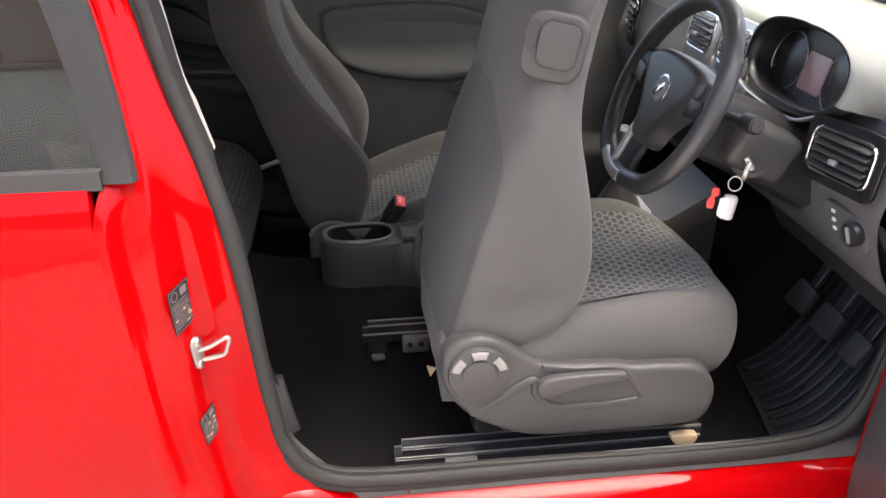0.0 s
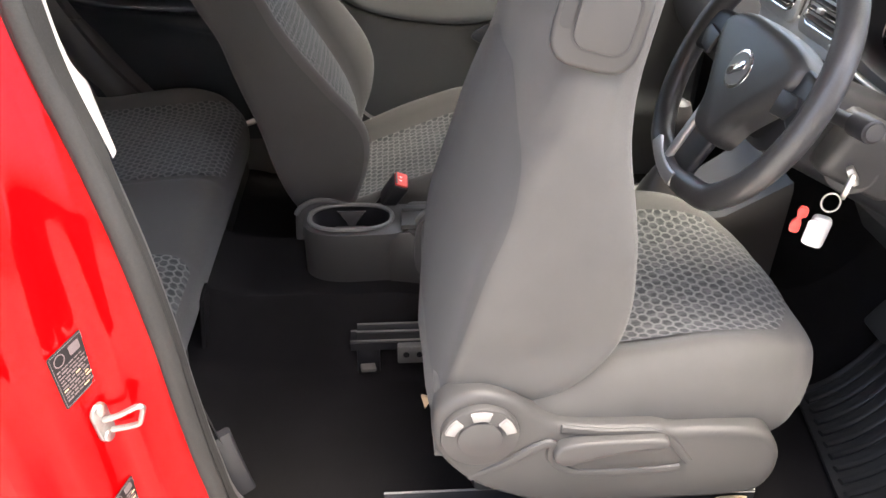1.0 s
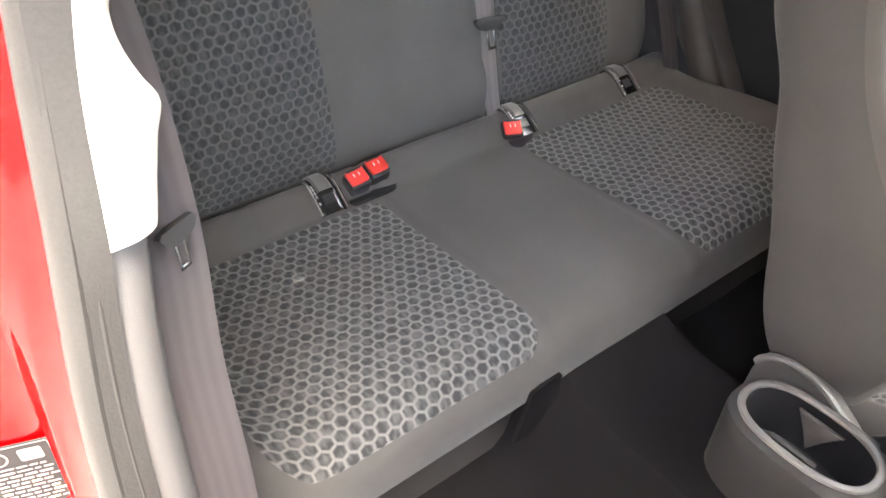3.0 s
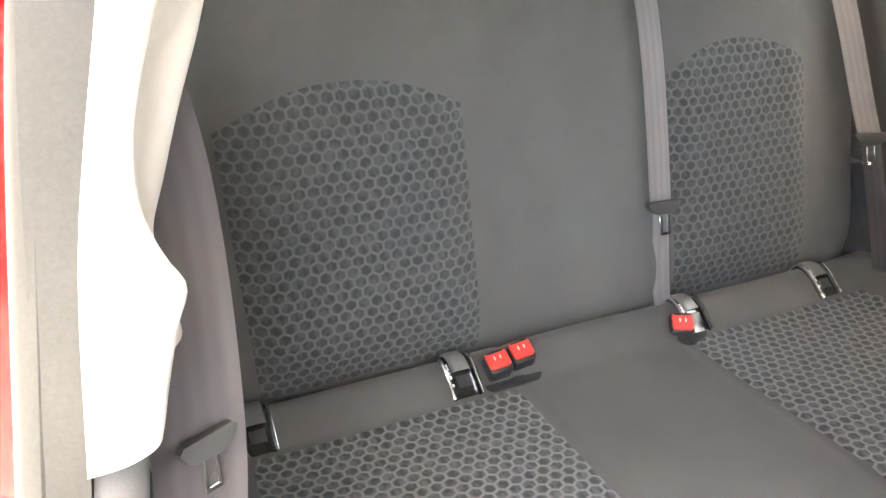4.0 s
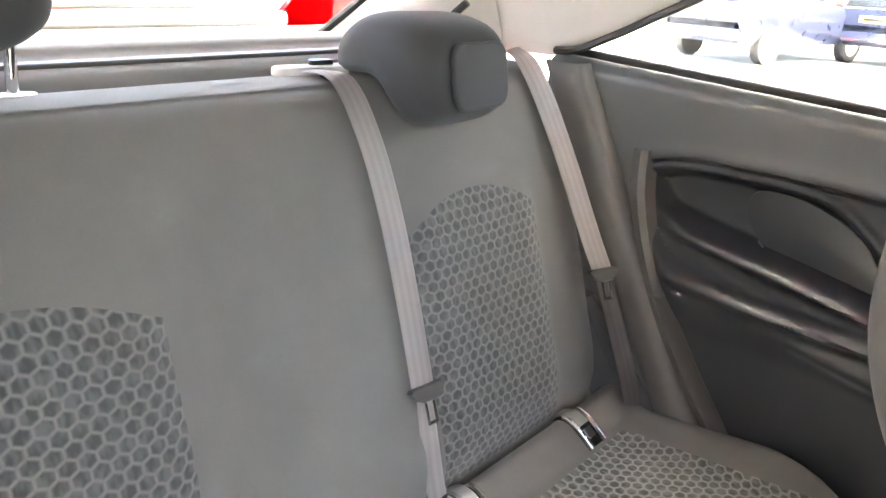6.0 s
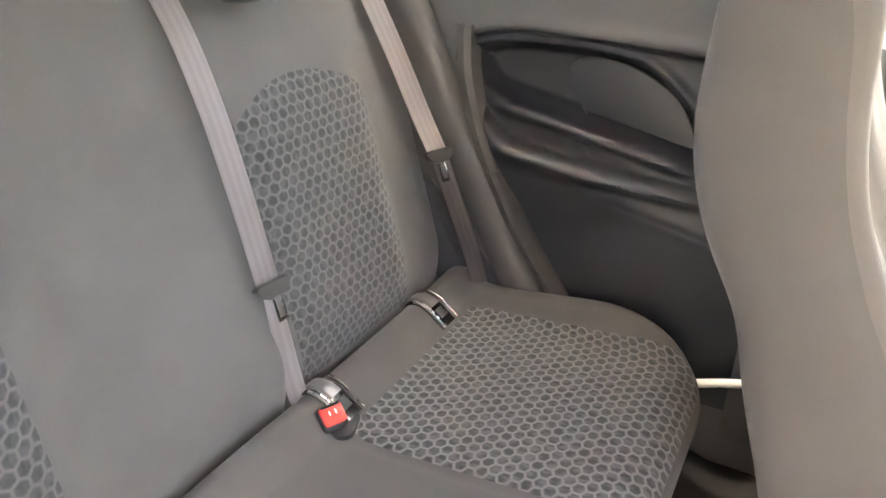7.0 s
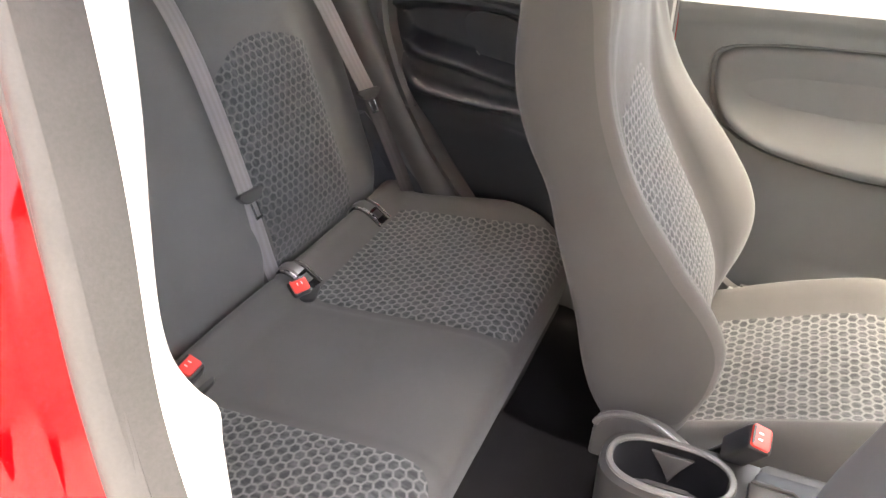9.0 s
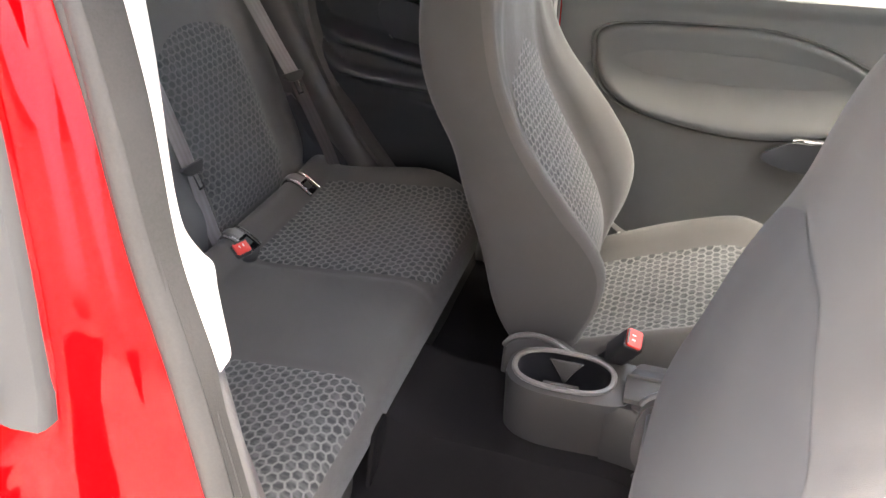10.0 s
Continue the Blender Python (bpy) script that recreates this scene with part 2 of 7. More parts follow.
def solid(name, bm, mat, label, category, group="", kind="", sharp=38):
    """A thing or a piece of the setting that is one mesh."""
    ob = new(name, finish(bm, name, mat, sharp))
    ORIGIN[ob.name] = Vector((0, 0, 0))
    return tagged(ob, label, category, group, kind)


def spline(pts, n, closed=False):
    """n points along a smooth curve through pts."""
    p = np.array(pts, float)
    k = len(p)
    u = np.linspace(0, k if closed else k - 1, n, endpoint=not closed)
    i = np.minimum(np.floor(u).astype(int), k - 1 if closed else k - 2)
    f = (u - i)[:, None]
    if closed:
        a, b, c, d = p[(i - 1) % k], p[i % k], p[(i + 1) % k], p[(i + 2) % k]
    else:
        q = np.vstack([2 * p[0] - p[1], p, 2 * p[-1] - p[-2]])
        a, b, c, d = q[i], q[i + 1], q[i + 2], q[i + 3]
    return 0.5 * (2 * b + (c - a) * f + (2 * a - 5 * b + 4 * c - d) * f**2 + (3 * b - a - 3 * c + d) * f**3)


def curve1(xs, ys, x):
    """A smooth value at x through the knots."""
    xs, ys = np.array(xs, float), np.array(ys, float)
    x = np.clip(x, xs[0], xs[-1])
    m = np.gradient(ys, xs)
    i = np.clip(np.searchsorted(xs, x, side="right") - 1, 0, len(xs) - 2)
    h = xs[i + 1] - xs[i]
    t = (x - xs[i]) / h
    return (2 * t**3 - 3 * t**2 + 1) * ys[i] + (t**3 - 2 * t**2 + t) * h * m[i] + (3 * t**2 - 2 * t**3) * ys[i + 1] + (t**3 - t**2) * h * m[i + 1]


def sstep(a, b, x):
    t = np.clip((x - a) / (b - a), 0, 1)
    return t * t * (3 - 2 * t)


def loft(rings, closed=True, caps=True, bm=None):
    """Skin over rings of equal count."""
    bm = bm or bmesh.new()
    vs = [[bm.verts.new(p) for p in ring] for ring in rings]
    n = len(vs[0])
    for a, b in zip(vs, vs[1:]):
        for j in range(n if closed else n - 1):
            bm.faces.new((a[j], a[(j + 1) % n], b[(j + 1) % n], b[j]))
    if caps and closed:
        bm.faces.new(vs[0])
        bm.faces.new(vs[-1])
    return bm


def sheet(grid, thick=None, uv=None):
    """A grid of points as a surface; thick: a vector or a distance along -normal that gives it a back."""
    bm = bmesh.new()
    rows, cols = len(grid), len(grid[0])
    v = [[bm.verts.new(p) for p in row] for row in grid]
    lay = bm.loops.layers.uv.new("UVMap") if uv is not None else None
    for i in range(rows - 1):
        for j in range(cols - 1):
            f = bm.faces.new((v[i][j], v[i + 1][j], v[i + 1][j + 1], v[i][j + 1]))
            if lay:
                for lp, (a, b) in zip(f.loops, ((i, j), (i + 1, j), (i + 1, j + 1), (i, j + 1))):
                    lp[lay].uv = uv[a][b]
    if thick is not None:
        off = Vector(thick)
        w = [[bm.verts.new(Vector(p) + off) for p in row] for row in grid]
        for i in range(rows - 1):
            for j in range(cols - 1):
                bm.faces.new((w[i][j], w[i][j + 1], w[i + 1][j + 1], w[i + 1][j]))
        for i in range(rows - 1):
            for j in (0, cols - 1):
                bm.faces.new((v[i][j], v[i + 1][j], w[i + 1][j], w[i][j]))
        for j in range(cols - 1):
            for i in (0, rows - 1):
                bm.faces.new((v[i][j], v[i][j + 1], w[i][j + 1], w[i][j]))
    return bm


def sweep(path, profile, up=(0, 0, 1), closed=False, caps=True, scale=None, bm=None):
    """Profile points (a, b) carried along path: a sideways, b along up."""
    path = [Vector(p) for p in path]
    rings = []
    for i, p in enumerate(path):
        if closed:
            d = path[(i + 1) % len(path)] - path[i - 1]
        else:
            d = path[min(i + 1, len(path) - 1)] - path[max(i - 1, 0)]
        d.normalize()
        side = d.cross(Vector(up))
        if side.length < 1e-4:
            side = d.cross(Vector((1, 0, 0.1)))
        side.normalize()
        top = side.cross(d)
        k = scale[i] if scale is not None else 1.0
        rings.append([p + side * a * k + top * b * k for a, b in profile])
    if closed:
        rings.append(rings[0])
        bm = loft(rings, True, False, bm)
        bmesh.ops.remove_doubles(bm, verts=bm.verts[:], dist=1e-6)
        return bm
    return loft(rings, True, caps, bm)


def circle(r, n=10, squash=1.0):
    return [(r * math.cos(2 * math.pi * i / n), r * squash * math.sin(2 * math.pi * i / n)) for i in range(n)]


def rrect(w, h, r, n=3):
    """A rounded rectangle about the middle."""
    out = []
    for cx, cy, a0 in ((w / 2 - r, h / 2 - r, 0), (-w / 2 + r, h / 2 - r, 90), (-w / 2 + r, -h / 2 + r, 180), (w / 2 - r, -h / 2 + r, 270)):
        for k in range(n + 1):
            a = radians(a0 + 90 * k / n)
            out.append((cx + r * math.cos(a), cy + r * math.sin(a)))
    return out


def rbox(size, bevel=0.004, at=None, seg=2, bm=None):
    """A box with rounded edges; at: a matrix."""
    own = bmesh.new()
    bmesh.ops.create_cube(own, size=1.0, matrix=Matrix.Diagonal((*size, 1)))
    if bevel:
        bmesh.ops.bevel(own, geom=own.edges[:], offset=bevel, segments=seg, affect="EDGES", profile=0.5)
    if at is not None:
        bmesh.ops.transform(own, matrix=at, verts=own.verts[:])
    return own


def slab(outline, depth, at, bevel=0.003, seg=2):
    """A 2D outline (a, b) in the plane of matrix at (its x, y), pushed along its z by depth, edges rounded on the near side."""
    bm = bmesh.new()
    lo = [bm.verts.new((a, b, 0)) for a, b in outline]
    f = bm.faces.new(lo)
    r = bmesh.ops.extrude_face_region(bm, geom=[f])
    top = [g for g in r["geom"] if isinstance(g, bmesh.types.BMVert)]
    bmesh.ops.translate(bm, verts=top, vec=(0, 0, depth))
    if bevel:
        ts = set(top)
        es = [e for e in bm.edges if e.verts[0] in ts and e.verts[1] in ts]
        bmesh.ops.bevel(bm, geom=es, offset=bevel, segments=seg, affect="EDGES", profile=0.5, clamp_overlap=True)
    bmesh.ops.transform(bm, matrix=at, verts=bm.verts[:])
    return bm


def disc(r, depth, at, n=28, bevel=0.002):
    return slab(circle(r, n), depth, at, bevel)


def join(*bms):
    """Several bmeshes as one."""
    out = bms[0]
    for b in bms[1:]:
        me = bpy.data.meshes.new("tmp")
        b.to_mesh(me)
        b.free()
        out.from_mesh(me)
        bpy.data.meshes.remove(me)
    return out


def facing(p, normal, up=(0, 0, 1)):
    """A matrix at p whose z is normal and whose y is near up."""
    z = Vector(normal).normalized()
    x = Vector(up).cross(z).normalized()
    y = z.cross(x)
    m = Matrix((x, y, z)).transposed().to_4x4()
    m.translation = p
    return m

YC = 1.44  # the car's middle plane; x runs to its front


def mirror_y(y):
    return 2 * YC - y


# ---------- setting: body shell ----------
SEAL_Z = [0.44, 0.50, 0.60, 0.70, 0.80, 0.88, 0.97, 1.04, 1.14, 1.25, 1.38]
SEAL_X = [-0.115, -0.158, -0.178, -0.186, -0.192, -0.203, -0.225, -0.246, -0.269, -0.310, -0.36]


def seal_x(z):
    return float(curve1(SEAL_Z, SEAL_X, z))


def skin_y(z):
    return float(curve1([0.28, 0.45, 0.60, 0.75, 0.87, 0.93, 0.958, 1.02, 1.08, 1.15, 1.25, 1.38], [0.785, 0.755, 0.742, 0.745, 0.757, 0.775, 0.795, 0.815, 0.832, 0.853, 0.884, 0.935], z))


def flange_y(z):
    return float(curve1([0.40, 0.60, 0.90, 0.96, 1.15, 1.38], [0.838, 0.832, 0.836, 0.846, 0.880, 0.955], z))


def edge_x(z):
    """Front edge of the outer skin under the window."""
    return seal_x(z) - float(curve1([0.28, 0.6, 0.9, 0.957, 1.38], [0.13, 0.122, 0.112, 0.104, 0.10], z))


def trim_x(z):
    """Front edge of the grey window trim."""
    return float(curve1([0.95, 1.02, 1.08, 1.145, 1.25, 1.38], [-0.285, -0.293, -0.303, -0.317, -0.352, -0.40], z))


# how far the seal and its flange run in behind the plain pillar line
DEEP_Z, DEEP_Y = [0.50, 0.80, 0.90, 1.00, 1.10, 1.20, 1.38], [-0.005, 0.0, 0.004, 0.008, 0.014, 0.022, 0.034]
FOLD_Z = [0.28, 0.45, 0.60, 0.72, 0.80, 0.86, 0.96, 1.024, 1.064, 1.10, 1.145, 1.25, 1.38]
FOLD_X = [-0.235, -0.252, -0.266, -0.270, -0.272, -0.274, -0.278, -0.284, -0.290, -0.296, -0.304, -0.337, -0.384]
FOLD_Y = [0.803, 0.800, 0.798, 0.799, 0.800, 0.802, 0.816, 0.832, 0.843, 0.852, 0.863, 0.890, 0.936]


def jamb_section(z):
    """The shut face of the door opening at one height, from the outer skin's fold to the seal's flange."""
    s, yo, yf = seal_x(z), skin_y(z), flange_y(z)
    up = float(sstep(0.90, 0.985, z))
    hi = float(sstep(0.92, 1.18, z))
    ax, ay = float(curve1(FOLD_Z, FOLD_X, z)), float(curve1(FOLD_Z, FOLD_Y, z))
    ox = edge_x(z) * (1 - up) + (trim_x(z) - 0.020) * up
    oy = yo + 0.010 * up
    sx = (edge_x(z) + 0.009) * (1 - up) + (trim_x(z) + 0.001) * up
    sy = (yo + 0.026) * (1 - up) + (yo + 0.011) * up
    deep = float(curve1(DEEP_Z, DEEP_Y, z))
    fx, fy = s - 0.012, yf - 0.004 + deep
    # a second, weaker fold high on the pillar
    cx, cy = ax + (fx - ax) * 0.62, ay + (fy - ay) * 0.62 - 0.004 * hi
    lo = float(sstep(1.02, 0.82, z))
    p0 = (ax - 0.005 + 0.008 * lo, ay - 0.0035 - 0.0165 * lo)
    p1 = (ax + 0.010 * lo, ay - 0.0035 * lo)
    p2 = (ax + 0.0045 + 0.0125 * lo, ay + 0.005 + 0.008 * lo)
    turn = [(ox - 0.012, oy), (ox - 0.003, oy + 0.0015), (ox + 0.003, oy + 0.007), (sx - 0.003, sy - 0.005), (sx + 0.003, sy), (p0[0] * 0.5 + sx * 0.5, p0[1] * 0.5 + sy * 0.5), p0, p1, p2]
    rest = [(p2[0] * 0.6 + cx * 0.4, p2[1] * 0.6 + cy * 0.4), (cx - 0.004, cy - 0.001), (cx, cy + 0.001), (cx + 0.003, cy + 0.004), (fx, fy), (s + 0.002, yf + 0.002 + deep), (s + 0.004, yf + 0.014 + deep)]
    return [(x, y, z) for x, y in turn + rest]


quarter_panel = thing("quarter_panel", (-0.6, 0.76, 0.3), "glossy red painted rear side panel with its shut face", "car body", kind="structure")
zs = np.concatenate([np.linspace(0.30, 0.86, 24), np.linspace(0.87, 1.20, 48), np.linspace(1.21, 1.38, 12)])
part("shut_face", sheet([jamb_section(float(z)) for z in zs]), RED, quarter_panel, sharp=80)
rows = []
for z in np.concatenate([np.linspace(0.30, 0.90, 20), np.linspace(0.91, 0.957, 6)]):
    z = float(z)
    row = []
    for x in np.concatenate([np.linspace(-1.75, -0.5, 26), np.linspace(-0.47, edge_x(z) - 0.012, 8)]):
        y = skin_y(z) + 0.012 * float(sstep(-0.9, -1.75, x))
        y -= 0.012 * math.exp(-(((z - 0.845) / 0.022) ** 2)) * float(sstep(-0.36, -0.55, x))
        y += 0.010 * math.exp(-(((z - 0.80) / 0.03) ** 2)) * float(sstep(-0.36, -0.55, x))
        row.append((float(x), y, z))
    rows.append(row)
part("side_skin", sheet(rows, thick=(0, 0.02, 0)), RED, quarter_panel)
rows = [[(trim_x(z) - d, skin_y(z) + h, float(z)) for d, h in ((-0.0015, 0.010), (-0.001, 0.004), (0.002, 0.0005), (0.020, -0.001), (0.037 + 0.05 * max(0.0, z - 0.957), 0.001))] for z in np.linspace(0.956, 1.38, 24)]
part("window_trim", sheet(rows, thick=(0, 0.010, 0)), GREY_TRIM, quarter_panel, "satin dark grey window trim")
rows = [[(float(x), skin_y(0.957) - 0.004 + 0.012 * float(sstep(-0.9, -1.75, x)), z) for x in np.linspace(-1.0, trim_x(0.957) - 0.034, 12)] for z in (0.950, 0.954, 0.966, 0.972)]
part("window_rubber", sheet(rows, thick=(0, 0.014, 0)), RUBBER_BLACK, quarter_panel, "black rubber strip")
rows = []
for z in np.linspace(0.966, 1.33, 12):
    x1 = trim_x(z) - 0.034 - 0.05 * (z - 0.957)
    x0 = min(x1 - 0.02, -0.98 + (z - 0.966) * 0.9)
    rows.append([(float(x), skin_y(z) + 0.008, float(z)) for x in np.linspace(x0, x1, 10)])
part("quarter_glass", sheet(rows, thick=(0, 0.004, 0)), GLASS_GREEN, quarter_panel, "grey tinted quarter window")

# sill under the open door
sill = thing("sill", (0.3, 0.8, 0.3), "red door sill with a worn grey plastic kick strip", "sill", kind="structure")
prof = [(0.79, 0.26), (0.792, 0.33), (0.80, 0.365), (0.815, 0.385), (0.835, 0.395), (0.845, 0.402)]
part("sill_skin", sheet([[(float(x), y, z + 0.05 * float(sstep(-0.02, -0.14, x)) ** 2) for y, z in spline(prof, 14)] for x in np.linspace(-0.30, 0.86, 40)], thick=(0, 0.01, -0.02)), RED, sill)
prof = [(0.838, 0.400), (0.846, 0.420), (0.852, 0.427), (0.860, 0.427), (0.864, 0.423), (0.868, 0.426), (0.874, 0.420), (0.884, 0.400), (0.892, 0.36), (0.895, 0.31)]
part("kick_strip", sheet([[(float(x), y, z) for y, z in spline(prof, 24)] for x in np.linspace(-0.22, 0.012, 12)]), PLASTIC, sill, "scuffed grey plastic")
part("kick_strip", sheet([[(float(x), y, z) for y, z in spline(prof, 24)] for x in np.linspace(0.0145, 0.80, 30)]), PLASTIC, sill, "scuffed grey plastic")

# rubber seal round the opening: two lips and a flat flange
door_seal = thing("door_seal", (-0.2, 0.83, 0.44), "grey ribbed rubber door seal round the opening", "door seal", kind="structure")
path = [(seal_x(z), flange_y(z) + 0.004, float(z)) for z in np.linspace(1.38, 0.53, 30)]
path += [(-0.150, 0.836, 0.49), (-0.128, 0.838, 0.462), (-0.095, 0.840, 0.443), (-0.05, 0.842, 0.434), (0.02, 0.843, 0.430), (0.2, 0.844, 0.427), (0.44, 0.845, 0.422), (0.60, 0.846, 0.424), (0.68, 0.848, 0.434), (0.725, 0.85, 0.455),
         (0.752, 0.853, 0.50), (0.765, 0.855, 0.57), (0.775, 0.857, 0.66), (0.78, 0.858, 0.80), (0.775, 0.86, 0.95), (0.72, 0.875, 1.05), (0.60, 0.895, 1.17), (0.45, 0.92, 1.28)]
path = spline(path, 150)
inn = [Vector(p) for p in path]
mid = Vector((0.3, 0.84, 0.85))


def offset_path(pts, inward, dy, deep=0.0):
    out = []
    for i, p in enumerate(pts):
        d = (pts[min(i + 1, len(pts) - 1)] - pts[max(i - 1, 0)]).normalized()
        side = d.cross(Vector((0, 1, 0))).normalized()
        if (mid - p).dot(side) < 0:
            side = -side
        out.append(p + side * inward + Vector((0, dy + deep * float(curve1(DEEP_Z, DEEP_Y, p.z)) * float(sstep(0.3, 0.0, p.x)), 0)))
    return out


part("seal_bulb", sweep(offset_path(inn, 0.0, 0.0, 0.55), circle(0.0105, 10, 0.9), (0, 1, 0)), RUBBER, door_seal)
part("seal_flap", sweep(offset_path(inn, -0.0115, 0.001, 1.0), circle(0.0085, 10, 0.75), (0, 1, 0)), RUBBER, door_seal)
part("seal_lip", sweep(offset_path(inn, 0.004, 0.011), circle(0.0060, 8), (0, 1, 0)), RUBBER, door_seal)
part("seal_lip", sweep(offset_path(inn, -0.003, 0.021), circle(0.0060, 8), (0, 1, 0)), RUBBER, door_seal)
part("seal_flange", sweep(offset_path(inn, -0.008, 0.016), rrect(0.010, 0.026, 0.004), (0, 1, 0)), RUBBER, door_seal)

# striker, stickers and a bar code on the shut face
striker = thing("striker", (-0.24, 0.81, 0.714), "zinc plated steel door striker loop", "striker")
nj = Vector((0.93, -0.37, 0.0)).normalized()
base = Vector((-0.2555, 0.8035, 0.716))
part("plate", slab(rrect(0.020, 0.048, 0.0095, 5), 0.004, facing(base, nj) @ pose(0.0, 0, 0, 0, 0, 6), 0.0015), ZINC, striker)
for dz in (-0.017, 0.017):
    part("screw", disc(0.0065, 0.004, facing(base + Vector((0, 0, dz)) + nj * 0.003, nj), 14, 0.0015), METAL, striker)
out_v, lat_v = Vector((0.97, 0.0, 0.24)).normalized(), Vector((-0.15, -0.22, 0.96)).normalized()
ring_pts = [(0.000, 0.005), (0.012, 0.006), (0.024, 0.0105), (0.033, 0.0140), (0.0375, 0.0125), (0.037, 0.008), (0.031, -0.004), (0.027, -0.0115), (0.022, -0.0140), (0.010, -0.0140), (0.000, -0.0130)]
loop = [base + nj * 0.005 + out_v * (a * 1.12) + lat_v * c for a, c in ring_pts]
part("loop", sweep(spline(loop, 60), rrect(0.0048, 0.0052, 0.0014, 2), (0.2, 0.95, 0.2)), ZINC, striker)


def sticker(at, w, h, turn, label):
    """A printed label: pictograms above, rows of unreadable print as bars below."""
    st = thing("sticker", at, label, "sticker")
    m = facing(Vector(at), nj) @ pose(0, 0, 0, 0, 0, turn)
    part("backing", slab(rrect(w, h, 0.002, 2), 0.0008, m, 0), STICKER, st)
    edge = rrect(w - 0.003, h - 0.003, 0.0015, 2)
    part("print_border", sweep([m @ Vector((a, b, 0.0009)) for a, b in edge], rrect(0.0006, 0.0003, 0.0001, 1), tuple(nj), closed=True), PRINT, st)
    part("pictogram", sweep([m @ Vector((-w * 0.24 + w * 0.14 * math.cos(a), h * 0.33 + w * 0.14 * math.sin(a), 0.0009)) for a in np.linspace(0, 2 * math.pi, 20, endpoint=False)], rrect(0.0012, 0.0003, 0.0001, 1), tuple(nj), closed=True), PRINT, st)
    part("pictogram", slab(rrect(w * 0.30, w * 0.24, 0.001, 1), 0.0003, m @ pose(w * 0.20, h * 0.33, 0.0008), 0), PRINT, st)
    rng = random.Random(int(h * 1e4))
    y = h * 0.17
    while y > -h / 2 + 0.005:
        x = -w / 2 + 0.004
        while x < w / 2 - 0.008:
            d = 0.003 + 0.006 * rng.random()
            part("print_bar", slab(rrect(d, 0.0012 + 0.0006 * rng.random(), 0.0003, 1), 0.0003, m @ pose(x + d / 2, y, 0.0008), 0), PRINT if rng.random() < 0.85 else TAN, st)
            x += d + 0.0014
        y -= 0.0038
    return st


sticker((-0.2613, 0.7965, 0.790), 0.043, 0.062, 3, "black information sticker with fine grey print")
sticker((-0.2535, 0.7985, 0.602), 0.036, 0.048, 8, "small black and yellow warning sticker")

# pillar trims inside the opening
pillar_trim = thing("pillar_trim", (-0.25, 0.9, 0.96), "pale cream plastic pillar trim with an oval belt recess", "pillar trim", kind="structure")


def strip_edge(z):
    """How far the front strip of the trim reaches in."""
    return float(curve1([0.945, 0.963, 0.985, 1.005, 1.018, 1.026, 1.046, 1.069, 1.084, 1.10, 1.12, 1.145, 1.17, 1.25, 1.38], [0.886, 0.894, 0.901, 0.908, 0.913, 0.909, 0.903, 0.905, 0.909, 0.915, 0.923, 0.934, 0.945, 0.982, 1.03], z))


def strip_base(z):
    return flange_y(z) + 0.022 + float(curve1([0.95, 1.035, 1.115, 1.187, 1.38], [0.0, 0.0, 0.007, 0.011, 0.012], z))


def lip_edge(z):
    """How far the lip behind the belt slot reaches in."""
    return float(curve1([0.945, 0.985, 1.0, 1.02, 1.04, 1.07, 1.095, 1.12, 1.15, 1.172, 1.20, 1.25, 1.38], [0.862, 0.890, 0.904, 0.906, 0.914, 0.926, 0.937, 0.946, 0.955, 0.963, 0.977, 1.002, 1.05], z))


def cream_section(z):
    s, f, e, p = seal_x(z) + 0.009, flange_y(z), strip_edge(z), lip_edge(z)
    base = min(strip_base(z), e - 0.006)
    g = 0.008 * float(sstep(1.112, 1.09, z)) + 0.0015
    a, b = e * 0.75 + p * 0.25, e * 0.3 + p * 0.7
    pts = [(s + 0.006, base, z), (s + 0.005, base * 0.5 + e * 0.5, z), (s + 0.001, e - 0.004, z), (s - 0.004, e, z), (s - 0.009, e - 0.001, z), (s - 0.014, a - g, z), (s - 0.036, b - g, z), (s - 0.046, p - 0.003, z), (s - 0.052, p, z), (s - 0.060, p, z), (s - 0.069, p - 0.006, z), (s - 0.074, p - 0.03, z), (s - 0.070, base - 0.02, z)]
    return spline(pts, 64)


rows = []
for z in np.linspace(0.52, 1.37, 50):
    z = float(z)
    s, k = seal_x(z), float(sstep(0.93, 0.99, z))
    rows.append([(s + 0.0100, flange_y(z) + 0.006, z), (s + 0.0095 + 0.005 * k, strip_base(z) + 0.001, z), (s + 0.004 + 0.005 * k, strip_base(z) + 0.002, z)])
part("seal_lip", sheet(rows), RUBBER, pillar_trim, "grey rubber lip")
part("upper_trim", loft([cream_section(float(z)) for z in np.linspace(0.964, 1.37, 120)], False), CREAM, pillar_trim, sharp=60)
ms = facing((-0.2765, 0.9416, 1.1465), (0.50, 0.86, -0.12), (0.22, 0.24, 1))
oval = [(0.0064 * math.copysign(abs(math.cos(a)) ** 0.8, math.cos(a)), 0.0215 * math.copysign(abs(math.sin(a)) ** 0.7, math.sin(a))) for a in np.linspace(0, 2 * math.pi, 36, endpoint=False)]
part("slot_recess", slab(oval, 0.0060, ms @ pose(0, 0, -0.0054), 0.0008), PLASTIC_BLACK, pillar_trim, "dark belt slot")
part("slot_roller", slab(rrect(0.007, 0.012, 0.003, 3), 0.0012, ms @ pose(0.001, 0.003, 0.0003), 0.0004), PLASTIC, pillar_trim, "grey belt roller")
part("clip_knob", slab(rrect(0.014, 0.022, 0.006, 4), 0.014, facing((-0.258, 0.895, 0.992), (0.5, 0.8, 0.1)), 0.004, 3), CREAM, pillar_trim)


